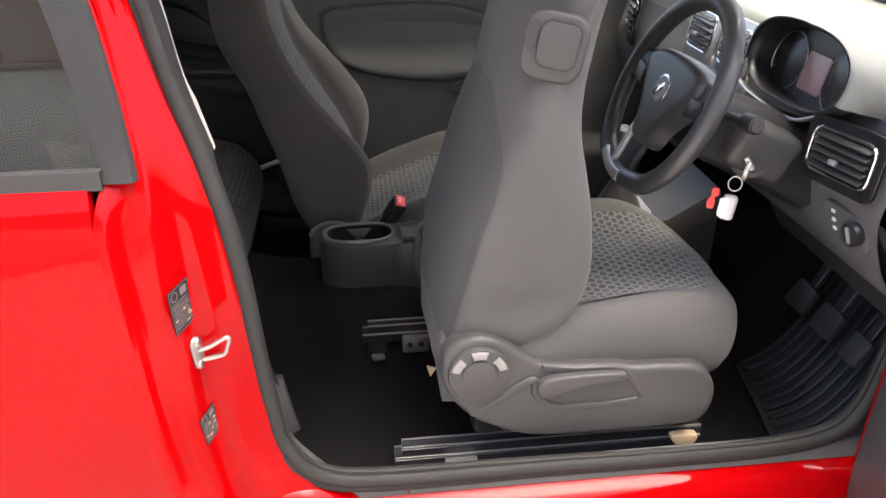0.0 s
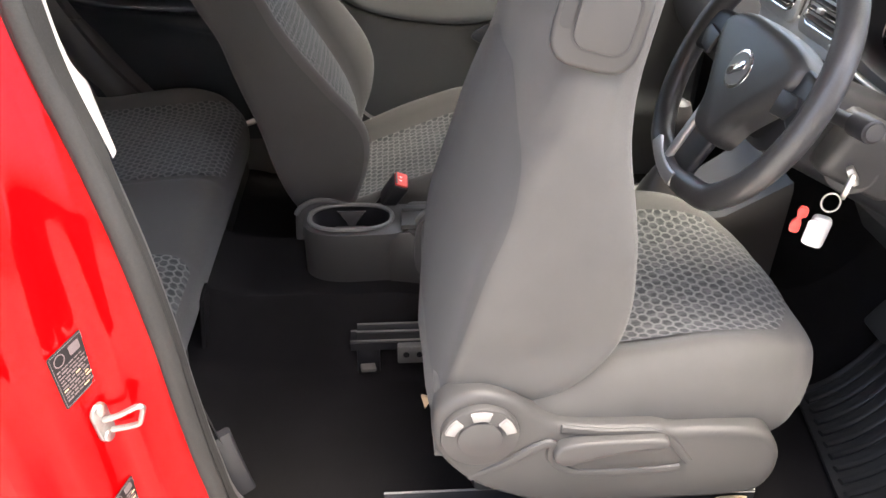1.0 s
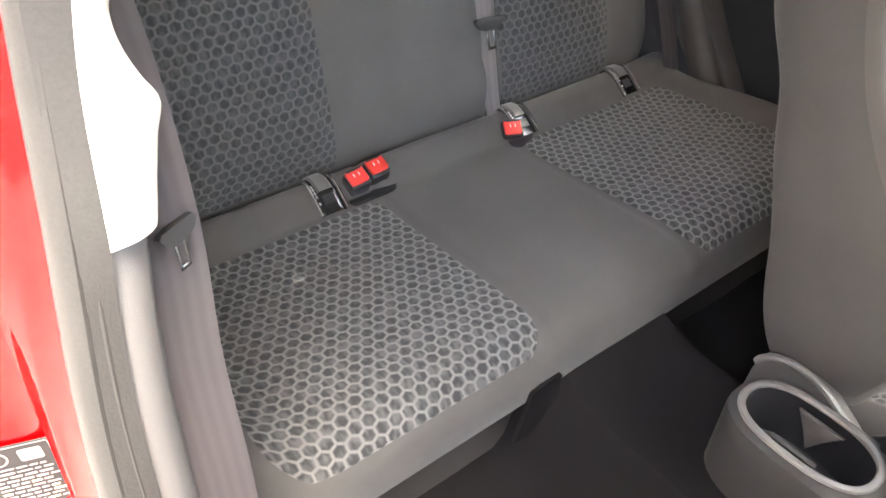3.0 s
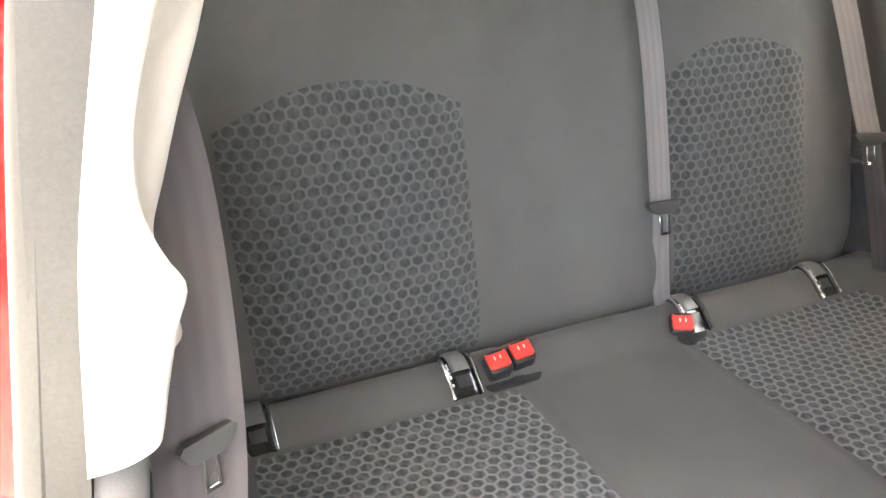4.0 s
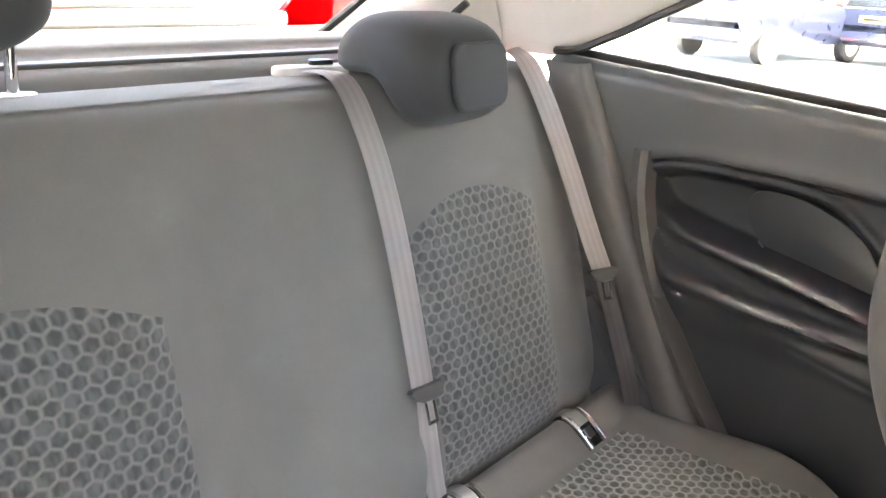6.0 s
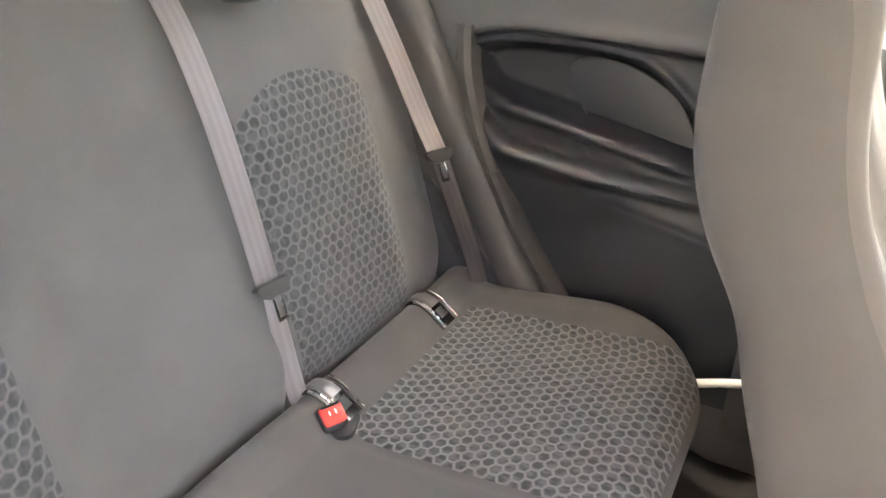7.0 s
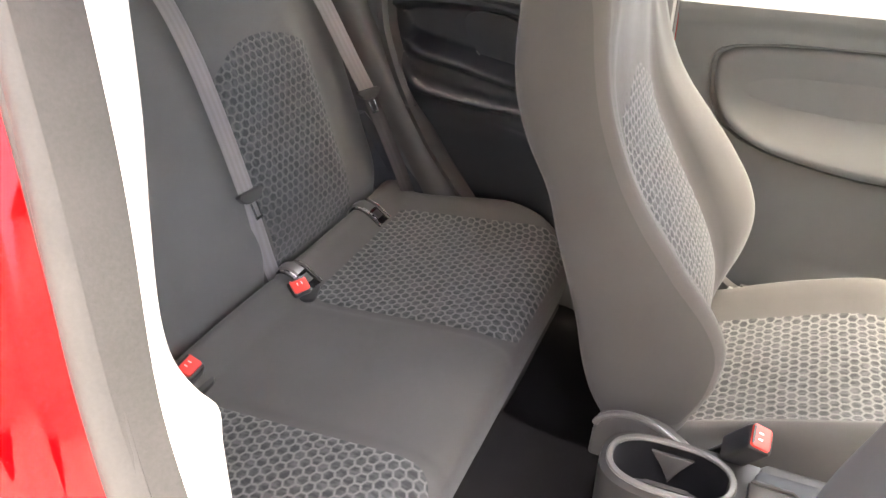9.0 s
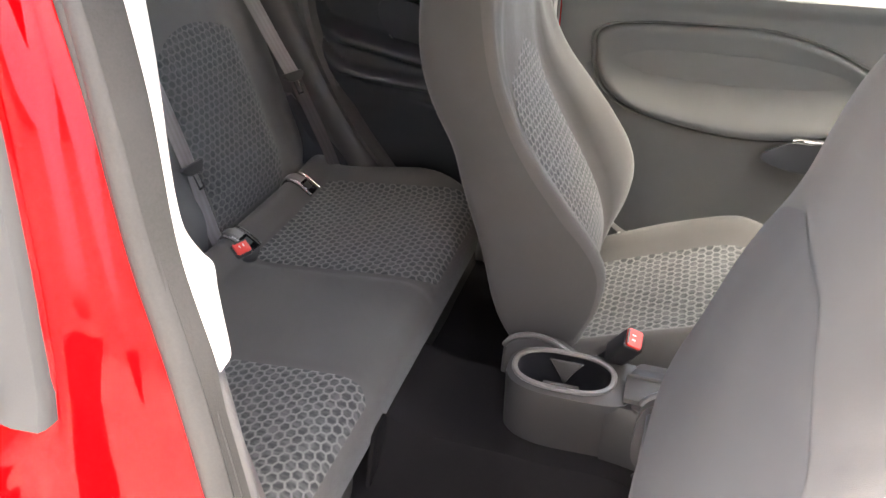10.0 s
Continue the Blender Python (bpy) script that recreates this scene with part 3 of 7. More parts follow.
def dark_section(z):
    s, f = seal_x(z), flange_y(z)
    c = 0.014 * float(sstep(0.88, 0.96, z))
    pts = [(s + 0.007, f + 0.018, z), (s + 0.006, f + 0.034, z), (s - 0.003, f + 0.044, z), (s - 0.02, f + 0.046 - c, z), (s - 0.08, f + 0.044 - c, z), (s - 0.18, f + 0.048 - c, z), (s - 0.32, f + 0.046, z), (s - 0.48, f + 0.044, z)]
    return spline(pts, 24)


solid("wall_right", sheet([dark_section(float(z)) for z in np.linspace(0.40, 0.985, 30)]), PLASTIC, "dark grey moulded trim beside the rear seat", "trim", kind="structure")
solid("wall_right_upper", sheet([[(float(x), 0.905 - 0.022 * float(sstep(-0.55, -0.38, x)), float(z)) for x in np.linspace(-1.02, -0.315, 16)] for z in np.linspace(0.50, 1.075, 10)], thick=(0, -0.02, 0)), TRIM_DARK, "dark grey moulded trim beside the rear seat", "trim", kind="structure")


solid("pillar_liner", sheet([[(seal_x(float(z)) - 0.030 - d, flange_y(float(z)) + 0.016 + e, float(z)) for d, e in ((0.0, 0.0), (0.05, 0.004), (0.14, 0.004))] for z in np.linspace(0.95, 1.30, 12)], thick=(0, -0.006, 0)), PLASTIC, "dark liner behind the pillar trim", "trim", kind="structure")

# ---------- left side: quarter trim, pillar, window ----------
def inside(px, pz, poly):
    """Signed distance (about) from an outline, positive within."""
    best = 1e9
    odd = False
    n = len(poly)
    for i in range(n):
        x0, z0 = poly[i]
        x1, z1 = poly[(i + 1) % n]
        dx, dz = x1 - x0, z1 - z0
        t = min(1.0, max(0.0, ((px - x0) * dx + (pz - z0) * dz) / (dx * dx + dz * dz)))
        best = min(best, (px - x0 - t * dx) ** 2 + (pz - z0 - t * dz) ** 2)
        if (z0 > pz) != (z1 > pz) and px < x0 + (pz - z0) / (z1 - z0) * dx:
            odd = not odd
    return math.sqrt(best) * (1 if odd else -1)


def sill_line(x):
    """Height of the lower edge of the left quarter window."""
    return 1.078 + (x + 0.885) * (-0.068)


REST = [tuple(p) for p in spline([(-0.716, 0.912), (-0.700, 0.926), (-0.665, 0.935), (-0.584, 0.938), (-0.509, 0.936), (-0.466, 0.930), (-0.436, 0.915), (-0.396, 0.880), (-0.366, 0.838), (-0.365, 0.806), (-0.390, 0.800), (-0.469, 0.817), (-0.556, 0.834), (-0.646, 0.852), (-0.690, 0.868)], 60, True)]
RECESS = [tuple(p) for p in spline([(-0.733, 0.918), (-0.712, 0.940), (-0.668, 0.952), (-0.587, 0.955), (-0.450, 0.950), (-0.330, 0.935), (-0.262, 0.875), (-0.262, 0.790), (-0.320, 0.768), (-0.387, 0.769), (-0.475, 0.770), (-0.588, 0.780), (-0.642, 0.792), (-0.672, 0.815), (-0.697, 0.846), (-0.722, 0.892)], 70, True)]


def crest(x, z, xs, zs, w):
    """A soft rounded ridge that follows a line over the panel."""
    c = z - float(curve1(xs, zs, x))
    return math.exp(-(c / (w if c > 0 else 0.7 * w)) ** 2)


def trim_y(x, z):
    """Depth of the left side trim: a recess with an armrest ridge, a second ridge and a hollow below."""
    top = sill_line(x)
    y = 2.012 - 0.020 * float(sstep(1.0, 0.6, z))
    d, d2 = inside(x, z, RECESS), inside(x, z, REST)
    y += 0.016 * float(sstep(-0.002, 0.009, d)) - 0.004 * math.exp(-((d + 0.008) / 0.008) ** 2)
    y += 0.036 * float(sstep(-0.002, 0.020, d2)) - 0.009 * math.exp(-((d2 + 0.005) / 0.007) ** 2) * float(sstep(0.86, 0.90, z))
    run = float(sstep(-0.69, -0.63, x))
    y -= run * 0.020 * crest(x, z, [-0.65, -0.556, -0.469, -0.39, -0.2], [0.844, 0.829, 0.812, 0.797, 0.76], 0.014)
    y -= run * 0.013 * crest(x, z, [-0.65, -0.588, -0.475, -0.387, -0.2], [0.783, 0.776, 0.766, 0.763, 0.755], 0.013)
    y += run * (0.012 * float(sstep(0.765, 0.735, z)) + 0.010 * float(sstep(0.735, 0.690, z)))
    y -= 0.008 * float(sstep(-0.56, -0.44, x)) * crest(x, z, [-0.56, -0.468, -0.375, -0.2], [0.745, 0.734, 0.712, 0.67], 0.016)
    return y + 0.02 * float(sstep(top - 0.03, top, z)) ** 2


def inset_span(x):
    """Lower and upper edge of the darker inset at one station."""
    return (float(curve1([-0.733, -0.704, -0.66, -0.592, -0.523, -0.45], [0.905, 0.84, 0.762, 0.655, 0.56, 0.44], x)),
            float(curve1([-0.733, -0.724, -0.712, -0.69, -0.668, -0.587, -0.45, -0.33, -0.20], [0.918, 0.931, 0.940, 0.947, 0.952, 0.955, 0.950, 0.935, 0.90], x)))


grid = [[(float(x), trim_y(float(x), float(z)), float(z)) for z in np.linspace(0.34, sill_line(x), 100)] for x in np.linspace(-0.90, -0.20, 90)]
inset = []
for x in np.concatenate([np.linspace(-0.733, -0.66, 22), np.linspace(-0.655, -0.20, 80)]):
    z0, z1 = inset_span(float(x))
    inset.append([(float(x), trim_y(float(x), float(z)) - 0.0035, float(z)) for z in np.linspace(z0, z1, 110)])
wall_left = thing("wall_left", (-0.55, 2.0, 0.34), "dark grey moulded side trim with an armrest recess", "trim", kind="structure")
part("trim_panel", sheet(grid, thick=(0, 0.03, 0)), SIDE_TRIM, wall_left, sharp=60)
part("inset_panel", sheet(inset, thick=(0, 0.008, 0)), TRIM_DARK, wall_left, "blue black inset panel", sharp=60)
pocket = spline([(-0.571, 0.905), (-0.562, 0.870), (-0.529, 0.834), (-0.502, 0.814), (-0.463, 0.808), (-0.397, 0.800), (-0.385, 0.830), (-0.420, 0.885), (-0.490, 0.918), (-0.550, 0.922)], 40, True)
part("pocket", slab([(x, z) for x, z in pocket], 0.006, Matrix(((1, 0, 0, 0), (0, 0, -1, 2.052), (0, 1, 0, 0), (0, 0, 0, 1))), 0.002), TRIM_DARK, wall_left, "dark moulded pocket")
# two chrome arcs stand for highlights on the glossy pocket edge
part("pocket_glint", sweep([(x, 2.040, z + 0.002) for x, z in pocket[15:21]], circle(0.0018, 6), (0, 1, 0)), CHROME, wall_left, "bright arc for the highlight on the pocket edge")
part("pocket_glint", sweep([(x, 2.043, z) for x, z in pocket[6:12]], circle(0.0018, 6), (0, 1, 0)), CHROME, wall_left, "bright arc for the highlight on the pocket edge")
# belt tower that runs down to the seat
rows = []
for k in np.linspace(0, 1, 26):
    z = 1.065 - 0.52 * k
    x0, x1 = -0.90 + 0.27 * k, -0.83 + 0.27 * k
    y = 1.985 - 0.004 * math.sin(k * 3)
    rows.append([(x0, y + 0.03, z), (x0 + 0.008, y + 0.002, z), (x0 + 0.03, y - 0.006, z), (x1 - 0.012, y, z), (x1, y + 0.012, z), (x1 + 0.002, y + 0.03, z)])
part("belt_tower", sheet(rows), PLASTIC, wall_left)
rows = []
for k in np.linspace(0, 1, 26):
    z = 0.955 - 0.40 * k
    x0 = -0.735 + 0.03 * k + 0.16 * k * k
    rows.append([(x0, 2.02, z), (x0 + 0.004, 1.987, z), (x0 + 0.018, 1.982, z), (x0 + 0.026, 1.990, z), (x0 + 0.028, 2.02, z)])
part("trim_strip", sheet([[(x, y + 0.012 * max(0.0, 1 - i / 4), z) for x, y, z in r] for i, r in enumerate(rows[:14])]), PLASTIC, wall_left)
part("trim_strip", sheet([[(x, y, z - 0.003) for x, y, z in r] for r in rows[13:]]), PLASTIC, wall_left)
part("window_rubber", sweep([(x, 2.022, sill_line(x) + 0.004) for x in np.linspace(-0.885, -0.20, 24)], rrect(0.014, 0.012, 0.004), (0, 0, 1)), RUBBER_BLACK, wall_left)


# pillar and roof side over the quarter window
def up_line(x):
    """Height of the upper edge of the left quarter window."""
    return float(curve1([-0.90, -0.86, -0.80, -0.70, -0.55, -0.40, -0.20, 0.3, 0.8], [1.080, 1.083, 1.105, 1.150, 1.215, 1.265, 1.300, 1.32, 1.28], x))


def side_y(z, side):
    """Inner face of the upper side, leaning in towards the roof."""
    y = float(curve1([1.05, 1.12, 1.20, 1.28, 1.34, 1.375], [2.02, 1.995, 1.955, 1.90, 1.83, 1.75], z))
    return y if side > 0 else mirror_y(y)


def roof_z(x, y):
    return 1.40 - 0.16 * ((y - YC) / 0.62) ** 4 * 0.2 - 0.05 * float(sstep(-0.5, -1.25, x)) - 0.06 * float(sstep(0.2, 0.8, x))


def roof_side(side, x0):
    rows = []
    for x in np.linspace(-1.06, 0.75, 60):
        if x < x0:
            continue
        lo = up_line(x) if x > -0.90 else 1.072
        hi = 1.375 - 0.05 * float(sstep(-0.5, -1.25, x)) - 0.06 * float(sstep(0.2, 0.8, x))
        lo = min(lo, hi - 0.02)
        rows.append([(float(x), side_y(lo, side) + 0.012 * side, lo - 0.004), (float(x), side_y(lo, side), lo + 0.004)] + [(float(x), side_y(lo + (hi - lo) * k, side), lo + (hi - lo) * k) for k in np.linspace(0.08, 1, 12)])
    return sheet(rows, thick=(0, 0.02 * side, 0.012))


pillar_left = thing("pillar_left", (-0.95, 1.95, 1.07), "pale grey rear pillar and roof side trim", "pillar trim", kind="structure")
part("pillar_cover", roof_side(1, -1.1), HEADLINER, pillar_left)
part("coat_clip", rbox((0.03, 0.012, 0.014), 0.003, facing((-0.965, 1.868, 1.135), (0.3, -1, -0.2)) @ pose(0, 0, 0.004, 0, 0, 40)), PLASTIC_BLACK, pillar_left, "small black clip")
part("window_rubber", sweep([(x, side_y(up_line(x), 1) - 0.001, up_line(x) - 0.002) for x in np.linspace(-0.89, -0.2, 30)], circle(0.006, 6), (0, 1, 0)), RUBBER_BLACK, pillar_left)
pillar_right = thing("pillar_right", (-0.95, 0.93, 1.07), "pale grey rear pillar and roof side trim", "pillar trim", kind="structure")
part("pillar_cover", roof_side(-1, -1.1), HEADLINER, pillar_right)

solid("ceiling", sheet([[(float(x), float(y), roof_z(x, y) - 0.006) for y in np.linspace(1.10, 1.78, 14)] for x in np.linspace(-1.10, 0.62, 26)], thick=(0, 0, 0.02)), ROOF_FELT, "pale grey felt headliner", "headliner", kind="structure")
solid("roof", sheet([[(float(x), float(y), roof_z(x, y) + 0.035 - 0.05 * (abs(y - YC) / 0.6) ** 3) for y in np.linspace(0.86, 2.02, 20)] for x in np.linspace(-1.16, 0.62, 24)], thick=(0, 0, 0.012)), RED, "glossy red painted roof", "roof", kind="structure")

# load space behind the backrests
solid("boot_floor", sheet([[(float(x), float(y), 0.42 + 0.004 * noise.noise((x * 9, y * 9, 2.0))) for y in np.linspace(0.86, 2.03, 16)] for x in np.linspace(-1.52, -0.66, 12)], thick=(0, 0, -0.02)), CARPET, "dark carpet of the load space floor", "carpet", kind="structure")
for nm, yy in (("right", 0.90), ("left", 1.985)):
    solid("boot_side_" + nm, sheet([[(float(x), yy, float(z)) for x in np.linspace(-1.50, -0.98, 6)] for z in np.linspace(0.42, 1.07, 8)], thick=(0, -0.02 if nm == "right" else 0.02, 0)), CARPET, "dark carpeted load space side", "trim", kind="structure")

# left outer skin, so that daylight comes only through the windows
rows = []
for z in np.linspace(0.28, 0.985, 18):
    rows.append([(float(x), mirror_y(skin_y(min(z, 0.95))) + 0.01, float(z)) for x in np.linspace(-1.75, 1.0, 30)])
solid("side_left", sheet(rows, thick=(0, -0.012, 0)), RED, "glossy red painted far side of the car", "car body", kind="structure")
window_left = thing("window_1", (-0.5, 2.04, 1.06), "tinted rear side window", "window", kind="structure")
pane = part("pane", sheet([[(float(x), 2.045 - 0.3 * k * (up_line(x) + 0.01 - sill_line(x) + 0.01), sill_line(x) - 0.006 + (up_line(x) + 0.014 - sill_line(x)) * k) for k in (0, 0.5, 1)] for x in np.linspace(-0.89, -0.24, 16)], thick=(0, 0.004, 0)), PRIVACY, window_left)
solid("pillar_middle", loft([[(-0.27 - 0.1 * max(0, z - 1.05) + dx, side_y(max(z, 1.05), 1) + dy, z) for dx, dy in ((0, 0.02), (0, -0.012), (0.012, -0.02), (0.06, -0.02), (0.072, -0.012), (0.072, 0.03))] for z in np.linspace(0.40, 1.36, 20)]), PLASTIC, "dark grey centre pillar trim", "pillar trim", kind="structure")

# ---------- left front door ----------
DOOR_PAD = [tuple(p) for p in spline([(-0.128, 0.868), (-0.115, 0.895), (-0.06, 0.908), (0.08, 0.915), (0.20, 0.912), (0.30, 0.890), (0.40, 0.845), (0.48, 0.79), (0.46, 0.745), (0.36, 0.722), (0.22, 0.700), (0.10, 0.706), (-0.02, 0.730), (-0.09, 0.765), (-0.118, 0.81)], 70, True)]
def door_y(x, z):
    """Depth of the door trim without its pad."""
    y = 2.085 - 0.012 * float(sstep(0.95, 0.6, z))
    y += 0.022 * float(sstep(0.965, 0.995, z)) ** 2 - 0.018 * float(sstep(0.93, 0.965, z)) * float(sstep(1.0, 0.97, z))
    return y - 0.03 * float(sstep(0.53, 0.47, z)) * float(sstep(0.0, 0.12, x))


grid = []
for x in np.linspace(-0.195, 0.86, 110):
    row = []
    for z in np.linspace(0.29, 0.995, 90):
        x, z = float(x), float(z)
        row.append((x, door_y(x, z) + 0.045 * float(sstep(-0.001, 0.016, inside(x, z, DOOR_PAD))), z))
    grid.append(row)
pad_c = np.array((0.13, 0.815))
pad_rings = []
for f, lift in ((1.020, 0.006), (1.014, -0.0015), (1.004, -0.002), (0.994, 0.004), (0.985, 0.012), (0.976, 0.012), (0.968, 0.004), (0.955, -0.003), (0.92, -0.008), (0.86, -0.010), (0.78, -0.010), (0.66, -0.008), (0.50, -0.006), (0.33, -0.005), (0.16, -0.004), (0.02, -0.004)):
    ring = []
    for p in DOOR_PAD:
        x, z = pad_c + (np.array(p) - pad_c) * f
        deep = float(sstep(0.985, 0.93, f))
        low = float(sstep(0.86, 0.73, z))
        y = door_y(x, z) + lift - deep * 0.012 * low * low + deep * 0.016 * math.exp(-(((z - 0.83) / 0.05) ** 2)) * float(sstep(0.96, 0.80, f))
        ring.append((float(x), y, float(z)))
    pad_rings.append(ring)
door_left = thing("door_1", (0.3, 2.08, 0.36), "closed passenger door with grey moulded trim", "car door", kind="structure")
part("door_panel", sheet(grid, thick=(0, 0.03, 0)), DOOR_TRIM, door_left)
part("arm_pad", loft(pad_rings), DOOR_TRIM, door_left, "soft moulded arm pad", sharp=70)
part("handle_recess", slab([(x, z) for x, z in spline([(0.225, 0.678), (0.27, 0.712), (0.35, 0.725), (0.40, 0.70), (0.37, 0.66), (0.29, 0.655)], 28, True)], 0.006, Matrix(((1, 0, 0, 0), (0, 0, -1, 2.052), (0, 1, 0, 0), (0, 0, 0, 1))), 0.002), TRIM_DARK, door_left, "dark handle recess")
part("handle", rbox((0.085, 0.014, 0.010), 0.004, pose(0.315, 2.042, 0.722, 0, 0, 0)), CHROME, door_left, "chrome door handle")
part("door_seal", sweep([(-0.203, 2.055, z) for z in np.linspace(0.40, 1.02, 10)], circle(0.010, 8), (0, 1, 0)), RUBBER_BLACK, door_left)
window_front = thing("window_2", (0.3, 2.1, 1.0), "clear front side window", "window", kind="structure")
pane = part("pane", sheet([[(float(x), 2.10 - 0.30 * k * 0.33, 0.99 + k * (up_line(x) - 0.97)) for k in (0, 0.5, 1)] for x in np.linspace(-0.20, 0.80, 10)], thick=(0, 0.004, 0)), GLASS_GREEN, window_front)
pane.visible_shadow = False

RISER = surface("grey brown carpet", (0.060, 0.056, 0.053), 0.95, var=0.3, grain=1400, gdist=0.002, gstr=0.8, spec=0.1)
# ---------- floor, tunnel, front bulkhead ----------
rows = []
for x in np.linspace(-0.42, 1.05, 60):
    row = []
    for y in np.linspace(0.90, 2.04, 60):
        z = 0.325 + 0.13 * float(sstep(0.17, 0.09, abs(y - YC))) - 0.02 * float(sstep(0.0, 0.2, x))
        z += 0.30 * float(sstep(0.72, 1.05, x)) ** 1.5
        z += 0.03 * float(sstep(-0.22, -0.34, x))
        z += 0.004 * noise.noise((x * 9, y * 9, 0.3))
        row.append((float(x), float(y), z))
    rows.append(row)
floor = solid("floor", sheet(rows, thick=(0, 0, -0.03)), CARPET, "dark worn car carpet over the floor pan", "carpet", kind="structure")
solid("seat_riser", sheet([[(-0.328 - 0.012 * k + 0.006 * noise.noise((y * 7, k * 3, 1)), float(y), 0.325 + 0.135 * k) for y in np.linspace(0.90, 2.0, 30)] for k in (0, 0.3, 0.6, 1.0)], thick=(-0.02, 0, 0)), RISER, "dark carpeted riser under the rear bench", "carpet", kind="structure")
solid("bulkhead", sheet([[(1.06 + 0.02 * k, float(y), 0.5 + 0.6 * k) for y in np.linspace(0.84, 2.06, 8)] for k in (0, 0.5, 1)], thick=(0.03, 0, 0)), PLASTIC_BLACK, "black front bulkhead", "bulkhead", kind="structure")
windscreen = thing("window_3", (0.9, YC, 1.0), "clear windscreen", "window", kind="structure")
pane = part("pane", sheet([[(1.28 - 0.66 * k - 0.08 * ((y - YC) / 0.6) ** 2, float(y), 1.0 + 0.36 * k) for y in np.linspace(0.88, 2.0, 12)] for k in (0, 0.5, 1)], thick=(0, 0, 0.005)), GLASS_GREEN, windscreen)
pane.visible_shadow = False
for side, nm in ((1, "left"), (-1, "right")):
    yy = [2.02, 1.93] if side > 0 else [mirror_y(2.02), mirror_y(1.93)]
    solid("pillar_front_" + nm, sweep(spline([(1.02, yy[0], 0.98), (0.80, (yy[0] + yy[1]) / 2, 1.16), (0.58, yy[1], 1.34)], 14), rrect(0.05, 0.06, 0.015), (0, 0, 1)), HEADLINER, "pale windscreen pillar trim", "pillar trim", kind="structure")

solid("kick_panel_left", sheet([[(x, 2.035, z) for x in (0.80, 0.95, 1.10)] for z in (0.33, 0.6, 1.0)], thick=(0, 0.03, 0)), PLASTIC_BLACK, "dark kick panel in the far footwell", "trim", kind="structure")
# front side of the opening: kick panel and hinge pillar
solid("kick_panel", sheet([[(x, 0.868 + 0.02 * k, z) for k in (0, 1)] for x, z in ((0.76, 0.40), (0.775, 0.5), (0.785, 0.6), (0.79, 0.8), (0.79, 0.98))] , thick=(0.25, 0.01, 0)), PLASTIC, "dark grey kick panel beside the pedals", "trim", kind="structure")
solid("hinge_pillar", sheet([[(0.79 + 0.02 * k, 0.80 + 0.055 * (1 - k), z) for k in (0, 0.5, 1)] for z in np.linspace(0.28, 0.98, 8)], thick=(0.12, 0.0, 0)), RED, "red painted hinge pillar", "car body", kind="structure")

# ---------- tail: shelf, tailgate, rear window ----------
shelf = thing("parcel_shelf", (-1.0, YC, 1.05), "grey felt parcel shelf behind the rear seat", "parcel shelf")
prof = spline([(-1.000, 1.050), (-1.006, 1.066), (-1.02, 1.074), (-1.05, 1.076), (-1.062, 1.082), (-1.07, 1.090), (-1.10, 1.092), (-1.25, 1.088), (-1.32, 1.084)], 30)
part("board", sheet([[(x, float(y), z) for x, z in prof] for y in np.linspace(0.95, 1.93, 20)], thick=(0, 0, -0.018)), SHELF, shelf)
part("front_rail", sweep([(-1.03, y, 1.075) for y in np.linspace(0.95, 1.93, 12)], rrect(0.022, 0.008, 0.003), (0, 0, 1)), PLASTIC_GREY, shelf)
tail = thing("tailgate", (-1.4, YC, 1.0), "closed red tailgate with a pale inner trim", "tailgate", kind="structure")


def tail_x(z):
    return -1.42 + (z - 1.08) * 0.78


part("inner_trim", sweep([(-1.375, y, 1.092) for y in np.linspace(0.98, 1.845, 14)], rrect(0.07, 0.026, 0.010), (0, 0, 1)), HEADLINER, tail, "pale lower window trim")
part("lower_skin", sheet([[(-1.43 - 0.06 * k, float(y), 1.085 - 0.6 * k) for y in np.linspace(0.86, 2.02, 10)] for k in (0, 0.5, 1)], thick=(-0.02, 0, 0)), RED, tail)
for s in (1, -1):
    rows = []
    for z in np.linspace(1.03, 1.36, 14):
        a = 1.872 + 0.50 * min(z - 1.08, 0.16)
        b = a + 0.24
        ys = np.linspace(a, b, 5)
        rows.append([(tail_x(z) + 0.006 * math.sin(i * 0.9), float(y if s > 0 else mirror_y(y)), float(z)) for i, y in enumerate(ys)])
    part("window_frame", sheet(rows, thick=(-0.02, 0, 0)), RED, tail, "red painted window frame")
    part("frame_seal", sweep([(-1.135, (1.742 + 0.212 * k) if s > 0 else mirror_y(1.742 + 0.212 * k), 1.083 + 0.126 * k) for k in np.linspace(-0.05, 1.7, 14)], circle(0.008, 8), (1, 0, 0)), RUBBER, tail, "grey rubber seal")
part("wiper", rbox((0.012, 0.42, 0.014), 0.004, pose(-1.415, 1.50, 1.112, 0, -4, 0)), PLASTIC_BLACK, tail, "black rear wiper")
rear_window = thing("window_4", (-1.4, YC, 1.1), "tinted rear window with a dark edge", "window", kind="structure")
pane = part("pane", sheet([[(tail_x(z) - 0.004, float(y), float(z)) for y in np.linspace(1.00, 1.89, 10)] for z in np.linspace(1.085, 1.37, 6)], thick=(-0.004, 0, 0)), PRIVACY, rear_window)
part("edge_band", sheet([[(tail_x(z) + 0.003, float(y), float(z)) for y in np.linspace(1.00, 1.89, 10)] for z in (1.094, 1.104)], thick=(-0.003, 0, 0)), PLASTIC_BLACK, rear_window, "black printed edge")


